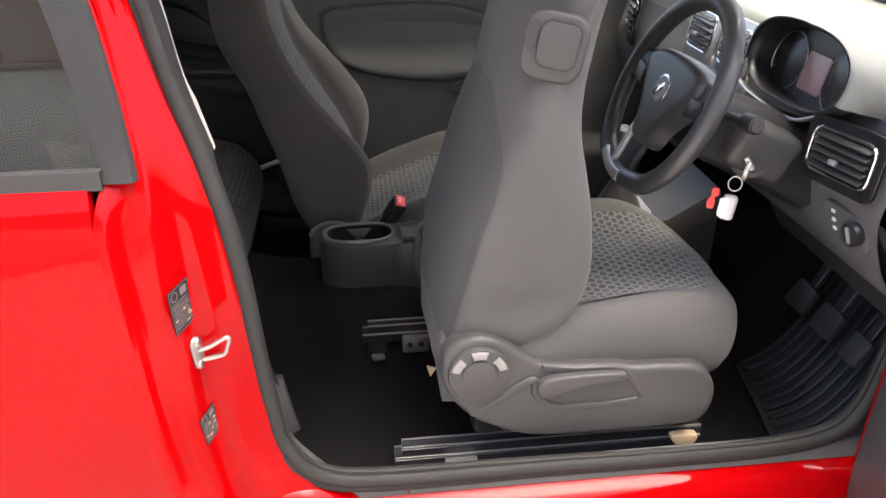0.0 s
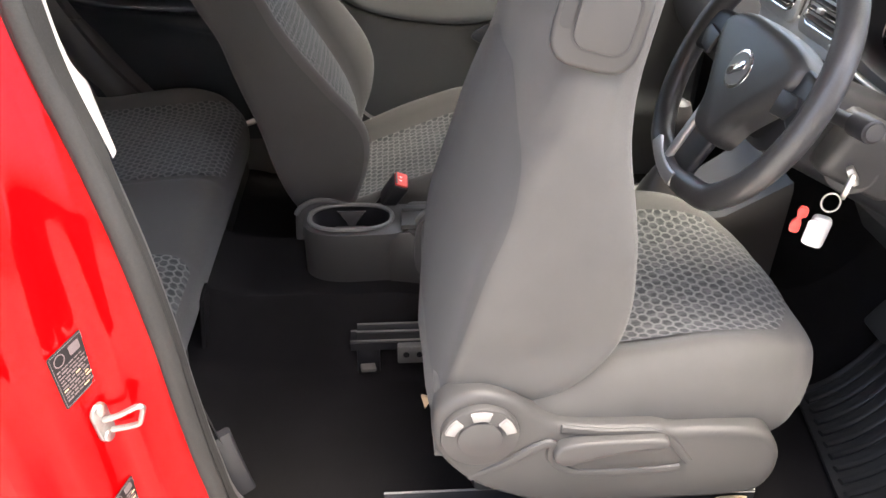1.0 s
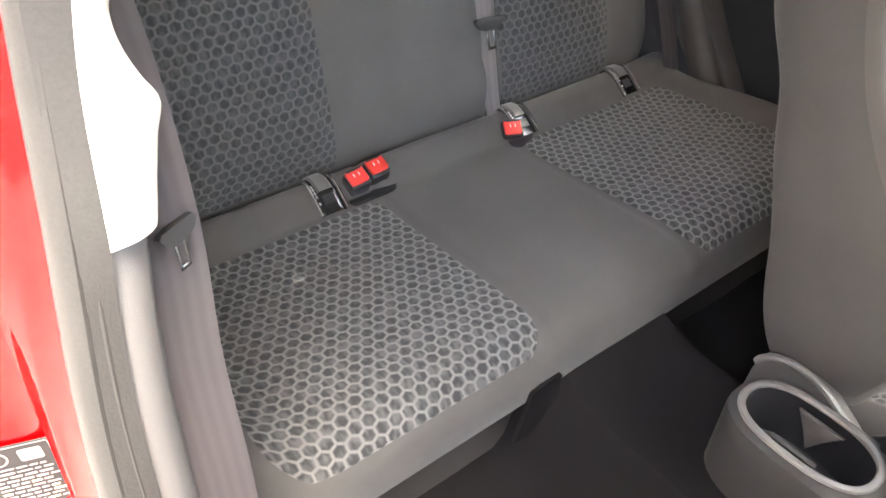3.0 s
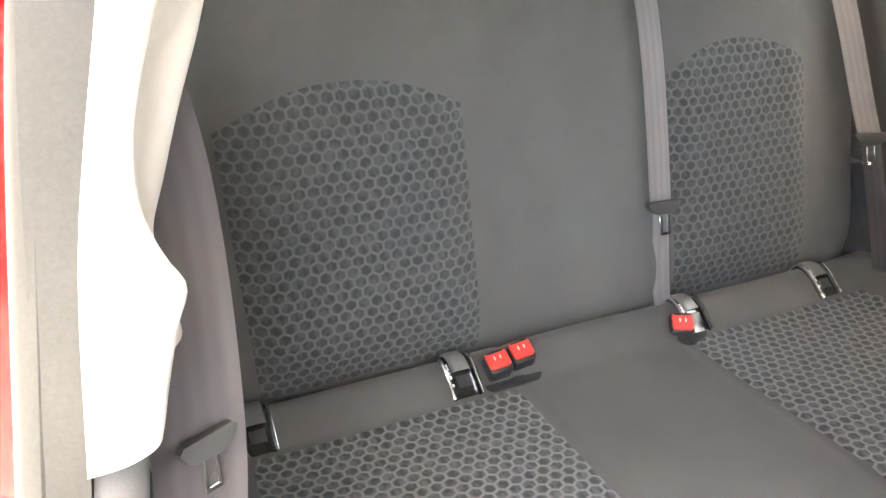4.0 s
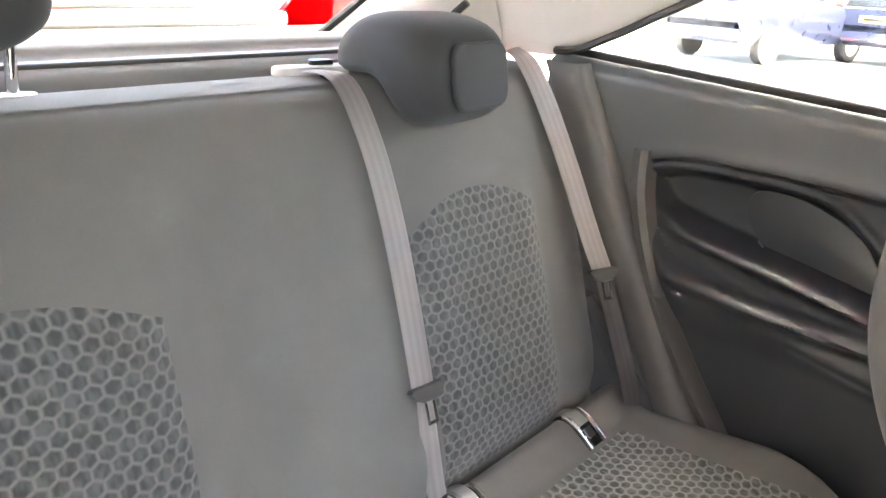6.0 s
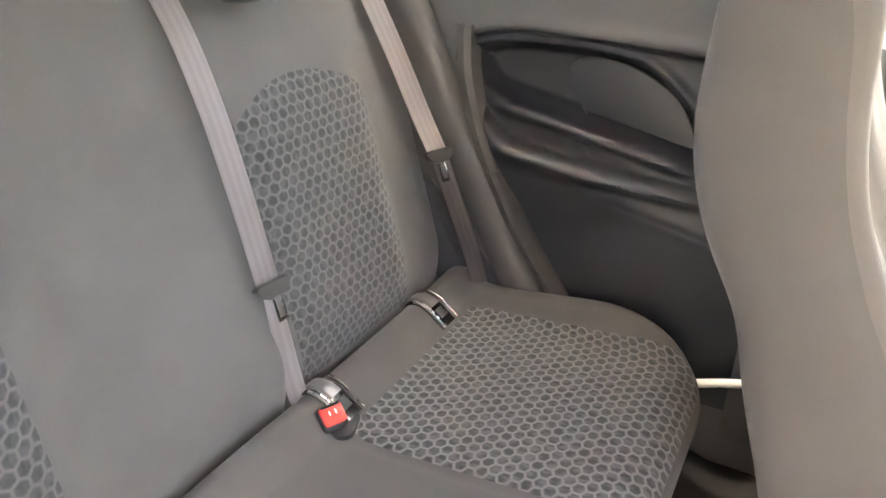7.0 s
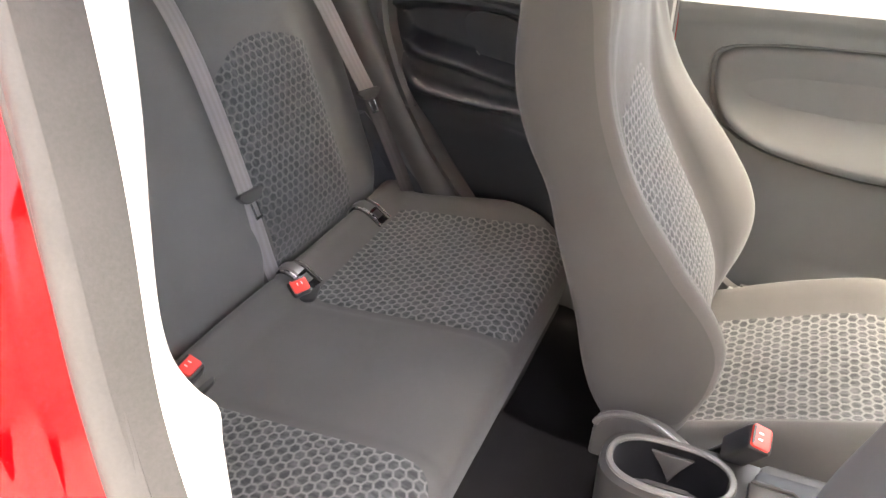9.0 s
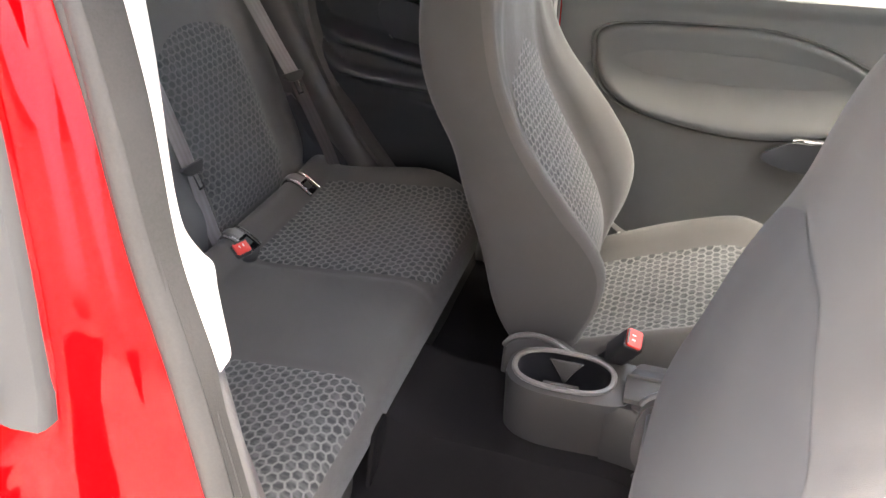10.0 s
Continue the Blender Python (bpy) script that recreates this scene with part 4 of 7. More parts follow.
for s in (1, -1):
    rows = []
    for k in np.linspace(-0.05, 1.7, 16):
        z = 1.083 + 0.126 * k
        y = 1.742 + 0.212 * k
        a = Vector((-1.13, y, z))
        b = Vector((-0.99, max(y, side_y(max(z, 1.05), 1) - 0.004), z))
        rows.append([((a + (b - a) * q).x, (a + (b - a) * q).y if s > 0 else mirror_y((a + (b - a) * q).y), (a + (b - a) * q).z) for q in np.linspace(0, 1, 6)])
    part("rear_return", sheet(rows, thick=(-0.006, 0, 0)), HEADLINER, pillar_left if s > 0 else pillar_right)


# ---------- rear bench ----------
SECT = spline([(-0.735, 0.47), (-0.727, 0.535), (-0.716, 0.570), (-0.700, 0.581), (-0.682, 0.577), (-0.664, 0.564), (-0.645, 0.553), (-0.60, 0.552), (-0.50, 0.560), (-0.40, 0.569), (-0.345, 0.572), (-0.310, 0.562), (-0.293, 0.538), (-0.291, 0.505), (-0.298, 0.470), (-0.312, 0.448), (-0.34, 0.438)], 70)


def bench_point(i, y):
    """A point of the bench top: i along the section, y across."""
    x, z = SECT[i]
    e = abs(y - YC)
    end = float(np.clip((e - 0.40) / 0.155, 0, 1))
    pull = 1 - math.sqrt(max(0.0, 1 - end**2.6))
    front = float(sstep(-0.70, -0.30, x))
    x = x - 0.24 * pull * front
    z = z + 0.020 * math.exp(-(((e - 0.52) / 0.042) ** 2)) * float(sstep(0.45, 0.53, z)) * float(sstep(-0.72, -0.64, x) * 0.8 + 0.2) - 0.05 * float(sstep(0.525, 0.56, e)) ** 2
    z += 0.003 * math.exp(-((e / 0.11) ** 2)) * float(sstep(0.45, 0.55, z)) - 0.004 * math.exp(-(((e - 0.13) / 0.006) ** 2)) * float(sstep(0.5, 0.55, z))
    return x, z


bench = thing("rear_bench", (-0.5, YC, 0.37), "dark grey fabric rear bench with two honeycomb seat panels", "rear seat")
ys = np.concatenate([np.linspace(0.884, 0.96, 14), np.linspace(0.97, 1.91, 90), np.linspace(1.92, 1.996, 14)])
rows = [[(bench_point(i, y)[0], float(y), bench_point(i, y)[1]) for i in range(len(SECT))] for y in ys]
part("cushion", loft(rows, True), FABRIC_SHADED, bench, sharp=70)
arc = np.concatenate([[0], np.cumsum(np.hypot(*np.diff(SECT, axis=0).T))])


def bench_panel(y0, y1):
    idx = [i for i in range(len(SECT)) if -0.645 < SECT[i][0] < -0.296 and SECT[i][1] > 0.535]
    g, u = [], []
    for y in np.linspace(y0, y1, 40):
        r, w = [], []
        for n, i in enumerate(idx):
            k = n / (len(idx) - 1)
            yy = y
            mid = (y0 + y1) / 2
            yy = mid + (y - mid) * (1 - 0.16 * max(0.0, (k - 0.75) / 0.25) ** 2 - 0.05 * max(0.0, (0.12 - k) / 0.12))
            x, z = bench_point(i, yy)
            r.append((x + 0.0012 * float(sstep(-0.34, -0.29, x)), yy, z + 0.0022))
            w.append((yy, arc[i]))
        g.append(r)
        u.append(w)
    return sheet(g, uv=u)


part("seat_panel", bench_panel(0.965, 1.305), HEX, bench, "honeycomb patterned fabric")
part("seat_panel", bench_panel(1.575, 1.915), HEX, bench, "honeycomb patterned fabric")
part("front_flap", sheet([[(-0.2915 - 0.0045 * (0.50 - z) / 0.05 + 0.0015 * math.sin(y * 90), float(y) + (0.47 - z) * (y - 1.30) * 4, z) for z in (0.50, 0.485, 0.455, 0.425, 0.405)] for y in np.linspace(1.272, 1.328, 8)], thick=(0.006, 0, 0)), CARPET, bench, "dark fabric pull flap")

BACK = spline([(-0.742, 0.49), (-0.736, 0.545), (-0.731, 0.590), (-0.736, 0.630), (-0.757, 0.70), (-0.786, 0.80), (-0.814, 0.89), (-0.842, 0.97), (-0.862, 1.02), (-0.882, 1.047), (-0.915, 1.058), (-0.96, 1.060), (-0.985, 1.05), (-0.992, 1.02), (-0.96, 0.85), (-0.90, 0.62), (-0.85, 0.49)], 80)


def back_push(y, z):
    """How far the backrest swells forward."""
    def box(a, b, r):
        return float(sstep(a - r, a + r, y)) * float(sstep(b + r, b - r, y))

    panel = (0.021 * box(1.000, 1.285, 0.035) + 0.013 * box(1.612, 1.850, 0.030)) * float(sstep(0.960, 0.880, z))
    d = panel + 0.012 * math.exp(-(((y - 1.548) / 0.040) ** 2)) + 0.008 * math.exp(-(((abs(y - YC) - 0.50) / 0.030) ** 2))
    d -= 0.010 * math.exp(-(((y - 1.345) / 0.035) ** 2))
    return d * float(sstep(0.55, 0.66, z)) * float(sstep(1.05, 0.93, z))


def backrest(name, y0, y1, patch, label):
    b = thing(name, (-0.85, (y0 + y1) / 2, 0.49), label, "rear seat")
    ys = np.concatenate([[y0], y0 + np.array([0.002, 0.006, 0.012]), np.linspace(y0 + 0.02, y1 - 0.02, 50), y1 - np.array([0.012, 0.006, 0.002]), [y1]])
    rows = []
    for y in ys:
        edge = min(y - y0, y1 - y)
        r = 0.010 * (1 - math.sqrt(max(0.0, 1 - (1 - min(edge, 0.012) / 0.012) ** 2)))
        rows.append([(x + (back_push(y, z) - r) * (1 if i < 42 else 0), float(y), z - (r if 38 < i < 52 else 0)) for i, (x, z) in enumerate(BACK)])
    part("backrest_body", loft(rows, True), FABRIC_LIT, b, sharp=70)
    p0, p1, ztop, zarch = patch
    length = np.concatenate([[0], np.cumsum(np.hypot(*np.diff(BACK, axis=0).T))])
    g, u = [], []
    for s in np.linspace(-1, 1, 44):
        r, w = [], []
        for k in np.linspace(0, 1, 40):
            y = (p0 + p1) / 2 + s * (p1 - p0) / 2 * (0.965 + 0.035 * k)
            top = ztop + zarch * (1 - abs(s) ** 2.2)
            z = 0.572 + (top - 0.572) * k
            i = int(np.argmin(np.abs(BACK[:42, 1] - z)))
            x = float(np.interp(z, BACK[:42, 1], BACK[:42, 0]))
            r.append((x + back_push(y, z) + 0.0028, y, z))
            w.append((y, float(np.interp(z, BACK[:42, 1], length[:42]))))
        g.append(r)
        u.append(w)
    part("back_panel", sheet(g, uv=u), HEX_BACK, b, "honeycomb patterned fabric")
    # pale strip whose colour stands for rear window light on the top edge
    part("top_light_strip", sheet([[(x, float(y), z + 0.0025) for x, z in BACK[47:53]] for y in np.linspace(y0 + 0.015, y1 - 0.015, 8)]), SHELF, b, "pale strip painted for light on the top edge")
    return b


backrest("rear_seat_back", 0.950, 1.583, (0.990, 1.290, 0.884, 0.040), "wide dark grey rear backrest with a honeycomb panel")
backrest("rear_seat_back", 1.589, 1.968, (1.600, 1.858, 0.884, 0.040), "narrow dark grey rear backrest with a honeycomb panel")
solid("side_filler", sheet([[(float(np.interp(z, BACK[:42, 1], BACK[:42, 0])) - 0.035, y, float(z)) for y in (0.885, 0.92, 0.958)] for z in np.linspace(0.50, 1.055, 14)], thick=(-0.03, 0, 0)), FABRIC_DARK, "dark trim between the backrest and the side wall", "trim", kind="structure")
solid("side_bolster", loft([[(-0.665 - 0.10 * k + dx, 1.968 + dy, 0.545 + 0.17 * k) for dx, dy in ((0.0, 0.0), (0.05 * (1 - k) + 0.004, 0.022), (0.0, 0.03), (-0.06, 0.03), (-0.06, 0.0))] for k in np.linspace(0, 1, 10)]), FABRIC_DARK, "dark fabric wedge beside the rear backrest", "rear seat")


# ---------- rear headrests ----------
def headrest(y, lift, label):
    h = thing("headrest", (-0.93, y, 1.06), label, "headrest")
    post = []
    for s in (-1, 1):
        if lift:
            part("post", sweep([(-0.945 + 0.02 * k, y + s * 0.073, 1.055 + 0.10 * k) for k in (0, 0.5, 1)], circle(0.0055, 10), (1, 0, 0)), CHROME, h, "chrome post")
        part("post_sleeve", slab([(0.022 * math.cos(a), 0.012 * math.sin(a)) for a in np.linspace(0, 2 * math.pi, 20, endpoint=False)], 0.007, pose(-0.945, y + s * 0.073, 1.0575, 0, 0, 90), 0.003), SILVER, h, "silver guide sleeve")
    rings = []
    if lift:
        for k in np.linspace(-1, 1, 22):
            w = 0.100 * (1 - 0.10 * abs(k) ** 3) * math.sqrt(max(0.0, 1 - abs(k) ** 5)) + 0.002
            z = 1.170 + 0.065 * k
            d = 0.046 * math.sqrt(max(0.0, 1 - abs(k) ** 4)) + 0.003
            rings.append([(-0.925 + d * math.copysign(abs(math.cos(a)) ** 0.7, math.cos(a)) - 0.012 * k, y + w * math.copysign(abs(math.sin(a)) ** 0.6, math.sin(a)), z - 0.012 * (1 - (math.sin(a)) ** 2) * (k < 0) * abs(k)) for a in np.linspace(0, 2 * math.pi, 40, endpoint=False)])
        part("pad", loft(rings), HEADREST, h, sharp=80)
    else:
        # a low shell that hooks over the top of the backrest
        prof = spline([(-0.80, 1.018), (-0.782, 1.035), (-0.780, 1.065), (-0.792, 1.105), (-0.815, 1.128), (-0.86, 1.138), (-0.91, 1.132), (-0.945, 1.105), (-0.95, 1.07), (-0.93, 1.062), (-0.90, 1.064), (-0.868, 1.055), (-0.845, 1.03), (-0.825, 1.012)], 48, True)
        for k in np.linspace(-1, 1, 26):
            f = math.sqrt(max(0.0, 1 - abs(k) ** 4.5))
            rings.append([(-0.865 + (x + 0.865) * (0.62 + 0.38 * f), y + 0.082 * k, 1.085 + (z - 1.085) * (0.42 + 0.58 * f)) for x, z in prof])
        part("pad", loft(rings), HEADREST, h, sharp=80)
        part("face_panel", slab(rrect(0.104, 0.076, 0.020, 5), 0.005, facing((-0.782, y + 0.006, 1.072), (1.0, 0.05, 0.14)), 0.003, 3), HEADREST, h, "dark fabric face")
    return h


headrest(1.170, True, "raised dark fabric rear headrest on chrome posts")
headrest(1.685, False, "lowered dark fabric rear headrest hooked over the backrest")
latch = thing("backrest_latch", (-0.94, 1.60, 1.06), "pale plastic belt guide and backrest latch on the seat top", "latch")
part("latch_plate", slab(rrect(0.10, 0.03, 0.012, 4), 0.010, pose(-0.945, 1.575, 1.062, 0, 0, 84), 0.004), HEADLINER, latch)
part("latch_button", slab(rrect(0.032, 0.014, 0.006, 4), 0.007, pose(-0.945, 1.59, 1.071, 0, 0, 84), 0.002), PLASTIC_BLACK, latch)


# ---------- belts ----------
def ribbon(path, wdir, width=0.047, thick=0.0022, n=40, fold=None):
    p = spline(path, n)
    g, u = [], []
    run = 0.0
    for i in range(n):
        d = Vector(p[min(i + 1, n - 1)]) - Vector(p[max(i - 1, 0)])
        w = Vector(wdir(i / (n - 1)) if callable(wdir) else wdir)
        w = (w - d.normalized() * w.dot(d.normalized())).normalized()
        nrm = d.normalized().cross(w)
        if i:
            run += float(np.linalg.norm(p[i] - p[i - 1]))
        row = [Vector(p[i]) + w * width * (k - 0.5) + nrm * 0.0015 * math.sin(math.pi * k) for k in np.linspace(0, 1, 7)]
        g.append(row)
        u.append([(run, width * k) for k in np.linspace(0, 1, 7)])
    bm = sheet(g, uv=u)
    bmesh.ops.solidify(bm, geom=bm.faces[:], thickness=thick)
    return bm


def tongue(parent, at, down, wdir, size=1.0, plastic=PLASTIC_GREY):
    """Plastic belt slide with a steel tongue under it."""
    d, w = Vector(down).normalized(), Vector(wdir).normalized()
    nrm = d.cross(w).normalized()
    m = Matrix((w, -d, nrm if (-d).dot(nrm.cross(w)) > 0 else nrm)).transposed().to_4x4()
    m.translation = Vector(at)
    m = m @ Matrix.Diagonal((size, size, size, 1))
    part("slide", slab([(-0.033, 0.004), (-0.028, 0.009), (0.028, 0.009), (0.033, 0.004), (0.026, -0.008), (0.013, -0.015), (-0.013, -0.015), (-0.026, -0.008)], 0.012, m @ pose(0, 0, -0.006), 0.003), plastic, parent, "plastic belt slide")
    fork = join(rbox((0.0045, 0.034, 0.0025), 0.001, m @ pose(-0.0075, -0.034, 0)), rbox((0.0045, 0.034, 0.0025), 0.001, m @ pose(0.0075, -0.034, 0)), rbox((0.020, 0.006, 0.0025), 0.001, m @ pose(0, -0.049, 0)))
    part("tongue", fork, CHROME, parent, "bright steel tongue")


solid("belt_guide_bar", sweep([(-0.34, 1.968, 0.49), (-0.28, 1.968, 0.512), (-0.20, 1.970, 0.535), (-0.05, 1.975, 0.56)], circle(0.0065, 10), (0, 0, 1)), WHITE_PLASTIC, "white belt guide bar low on the side trim", "belt guide")
cb = thing("seat_belt", (-0.78, 1.60, 0.56), "grey centre seat belt hanging down the backrest", "seat belt", "rear seat belts")
part("webbing", ribbon([(-0.935, 1.565, 1.068), (-0.880, 1.567, 1.063), (-0.838, 1.570, 1.005), (-0.800, 1.569, 0.925), (-0.768, 1.571, 0.82), (-0.742, 1.573, 0.720)], (0.1, 1, 0), 0.034), WEBBING, cb)
part("webbing", ribbon([(-0.741, 1.573, 0.718), (-0.730, 1.576, 0.65), (-0.722, 1.580, 0.595), (-0.714, 1.584, 0.56)], lambda k: (0.1 + 0.8 * k, 1 - 0.3 * k, 0), 0.024), WEBBING, cb)
tongue(cb, (-0.737, 1.574, 0.722), (0.30, 0.02, -0.95), (0.1, 1, 0), 0.8)
lb = thing("seat_belt", (-0.72, 1.95, 0.56), "grey outer seat belt hanging beside the side trim", "seat belt", "rear seat belts")
part("webbing", ribbon([(-0.905, 1.915, 1.082), (-0.878, 1.917, 1.068), (-0.845, 1.922, 1.02), (-0.80, 1.932, 0.93), (-0.755, 1.942, 0.83), (-0.728, 1.947, 0.775)], (0.35, 1, 0), 0.037), WEBBING, lb)
# same belt below the tongue, given darker webbing to stand for shadow
part("webbing", ribbon([(-0.727, 1.948, 0.772), (-0.70, 1.953, 0.70), (-0.67, 1.958, 0.62), (-0.65, 1.962, 0.555)], (0.5, 1, 0), 0.030), WEBBING_DARK, lb)
tongue(lb, (-0.726, 1.945, 0.775), (0.32, 0.05, -0.95), (0.35, 1, 0), 0.82)
rb = thing("seat_belt", (-0.8, 0.93, 0.56), "grey outer seat belt with a steel tongue", "seat belt", "rear seat belts")
part("webbing", ribbon([(-0.905, 0.970, 1.082), (-0.878, 0.968, 1.068), (-0.85, 0.961, 1.0), (-0.82, 0.951, 0.90), (-0.80, 0.940, 0.80), (-0.785, 0.932, 0.735)], (-0.15, 1, 0), 0.032), WEBBING, rb)
part("webbing", ribbon([(-0.784, 0.932, 0.735), (-0.75, 0.924, 0.64), (-0.70, 0.918, 0.555)], (-0.3, 1, 0), 0.028), WEBBING, rb)
tongue(rb, (-0.780, 0.932, 0.740), (0.2, 0.0, -0.97), (-0.15, 1, 0), 0.8)
fb = thing("seat_belt", (-0.22, 0.9, 0.4), "dark grey front seat belt hanging from the pillar", "seat belt")
part("webbing", ribbon([(-0.345, 0.903, 1.13), (-0.328, 0.910, 1.08), (-0.302, 0.915, 1.02), (-0.258, 0.909, 0.93), (-0.224, 0.896, 0.85), (-0.205, 0.893, 0.76), (-0.194, 0.890, 0.68), (-0.177, 0.888, 0.60)], (0.47, -0.88, 0.05)), WEBBING_DARK, fb)
tongue(fb, (-0.252, 0.911, 0.930), (0.25, -0.02, -0.95), (0.47, -0.88, 0.05), 0.45, CONSOLE)
part("anchor_sleeve", sweep(spline([(-0.176, 0.889, 0.600), (-0.172, 0.890, 0.57), (-0.166, 0.892, 0.53), (-0.160, 0.894, 0.495)], 14), rrect(0.026, 0.011, 0.004), (0.5, -0.85, 0.1)), PLASTIC_BLACK, fb, "dark plastic anchor sleeve")


def anchor_guide(y):
    """A glossy cover that wraps over the roll at the back of the bench, with an open mouth below a flap."""
    g = thing("isofix_guide", (-0.70, y, 0.57), "glossy black child seat anchor guide with metal edges", "anchor guide", "child seat anchors")
    idx = [i for i in range(len(SECT)) if -0.722 < SECT[i][0] < -0.646 and SECT[i][1] > 0.545]
    prof = []
    for i in idx:
        d = Vector((SECT[i + 1][0] - SECT[i - 1][0], 0, SECT[i + 1][1] - SECT[i - 1][1])).normalized()
        prof.append((Vector((SECT[i][0], 0, SECT[i][1])), Vector((-d.z, 0, d.x))))

    def band(y0, y1, lift, lo, hi, n=7):
        a, b = int(lo * (len(prof) - 1)), int(hi * (len(prof) - 1))
        rows = []
        for k in np.linspace(0, 1, n):
            edge = 0.35 + 0.65 * math.sqrt(max(0.0, 1 - (2 * k - 1) ** 6))
            rows.append([tuple(p + q * lift * edge + Vector((0, y0 + (y1 - y0) * k, 0))) for p, q in prof[a:b + 1]])
        return sheet(rows)

    part("housing", band(y - 0.019, y + 0.019, 0.005, 0.0, 1.0), GLOSS_BLACK, g)
    part("cover", band(y - 0.013, y + 0.015, 0.0085, 0.05, 0.66), RIM_GREY, g, "grey cover flap")
    part("mouth", band(y - 0.011, y + 0.013, 0.0068, 0.68, 0.88), PLASTIC_BLACK, g, "dark anchor mouth")
    for s, r in ((-1, 0.0026), (1, 0.0018)):
        line = [p + q * 0.007 + Vector((0, y + s * 0.0195, 0)) for p, q in prof[len(prof) // 3:]]
        part("rim", sweep(line, circle(r, 8), (0, 1, 0)), CHROME, g, "bright metal rim")
    for k in range(5):
        p, q = prof[int((0.50 + 0.07 * k) * (len(prof) - 1))]
        part("print_bar", rbox((0.004, 0.003, 0.0008), 0, facing(p + q * 0.0078 + Vector((0, y - 0.0160, 0)), q, (0, 1, 0))), SILVER, g)
    return g


for y in (0.978, 1.236, 1.600, 1.850):
    anchor_guide(y)


def buckle(at, toward, label, n=1):
    """Black buckle with a red press button; toward: the way its mouth points."""
    b = thing("buckle", at, label, "belt buckle")
    z = Vector(toward).normalized()
    for k in range(n):
        p = Vector(at) + Vector((-0.006, 0.037, 0.002)) * k
        m = facing(p, z, (0, 0, 1) if abs(z.z) < 0.8 else (-1, 0, 0))
        part("case", slab(rrect(0.034, 0.031, 0.006, 3), 0.060, m @ pose(0, 0, -0.060), 0.004, 3), PLASTIC_BLACK, b)
        part("button", slab(rrect(0.029, 0.024, 0.004, 3), 0.004, m @ pose(0, 0.0015, 0), 0.0015), RED_PLASTIC, b, "red press button")
        part("slot", slab(rrect(0.024, 0.0030, 0.0013, 2), 0.0012, m @ pose(0, 0.0118, 0.0032), 0), PLASTIC_BLACK, b)
        for s in (-0.004, 0.004):
            part("print_bar", slab(rrect(0.0018, 0.006, 0.0008, 1), 0.0004, m @ pose(s, 0.0035, 0.004), 0), WHITE_PLASTIC, b)
    part("base_strap", sweep(spline([Vector(at) - z * 0.05, Vector(at) - z * 0.075 + Vector((-0.005, 0, -0.006)), Vector(at) - z * 0.10 + Vector((-0.02, 0, -0.02))], 8), rrect(0.030, 0.006, 0.002), (0, 1, 0)), PLASTIC_BLACK, b)
    return b


buckle((-0.660, 1.572, 0.574), (0.55, -0.25, 0.80), "black centre belt buckle with a red button")
buckle((-0.666, 1.284, 0.588), (0.42, -0.10, 0.90), "pair of black belt buckles with red buttons", 2)
solid("buckle_pocket", slab(rrect(0.052, 0.030, 0.014, 5), 0.006, facing((-0.652, 1.585, 0.5535), (0.0, 0, 1), (1, 0.3, 0)), 0.002), PLASTIC_BLACK, "black recessed buckle pocket in the bench", "pocket")
solid("buckle_pocket", slab(rrect(0.085, 0.030, 0.014, 5), 0.006, facing((-0.664, 1.304, 0.5545), (0.0, 0, 1), (1, 0, 0)), 0.002), PLASTIC_BLACK, "black recessed buckle pocket in the bench", "pocket")

# ---------- front seats ----------
W_K = [-0.06, 0.0, 0.06, 0.12, 0.18, 0.24, 0.31, 0.37, 0.43, 0.51, 0.58, 0.65, 0.70, 0.725]
HALF = [0.190, 0.206, 0.220, 0.225, 0.226, 0.226, 0.224, 0.221, 0.213, 0.201, 0.190, 0.174, 0.135, 0.070]
REAR_SLIM = [-0.044, -0.050, -0.053, -0.051, -0.046, -0.040, -0.032, -0.026, -0.025, -0.016, 0.006, 0.022, 0.036, 0.046]
REAR_FULL = [-0.046, -0.054, -0.058, -0.056, -0.052, -0.050, -0.051, -0.052, -0.062, -0.059, -0.038, -0.010, 0.010, 0.026]
BOLS = [0.030, 0.065, 0.111, 0.137, 0.140, 0.125, 0.098, 0.076, 0.064, 0.064, 0.074, 0.072, 0.060, 0.045]
CENT = [0.030, 0.055, 0.072, 0.075, 0.068, 0.056, 0.042, 0.034, 0.036, 0.052, 0.072, 0.072, 0.060, 0.045]


def shade_narrow(w):
    """How far round the sides the painted rear shade reaches, tapering to a curved edge."""
    return float(curve1([0.0, 0.10, 0.20, 0.27, 0.32, 0.36, 0.40, 0.70], [7.8, 8.1, 8.7, 8.3, 6.3, 3.6, 1.2, 1.0], w))


def cover_wide(w):
    """A cover that wraps the sides up to the bolsters' front edge."""
    return 16.6 - 1.0 * float(sstep(0.45, 0.65, w))


def lump(s, x):
    """Slight unevenness of the stuffed cushion."""
    return 0.002 * math.sin(19 * x + 11 * s) * math.sin(14 * x - 23 * s + 2)


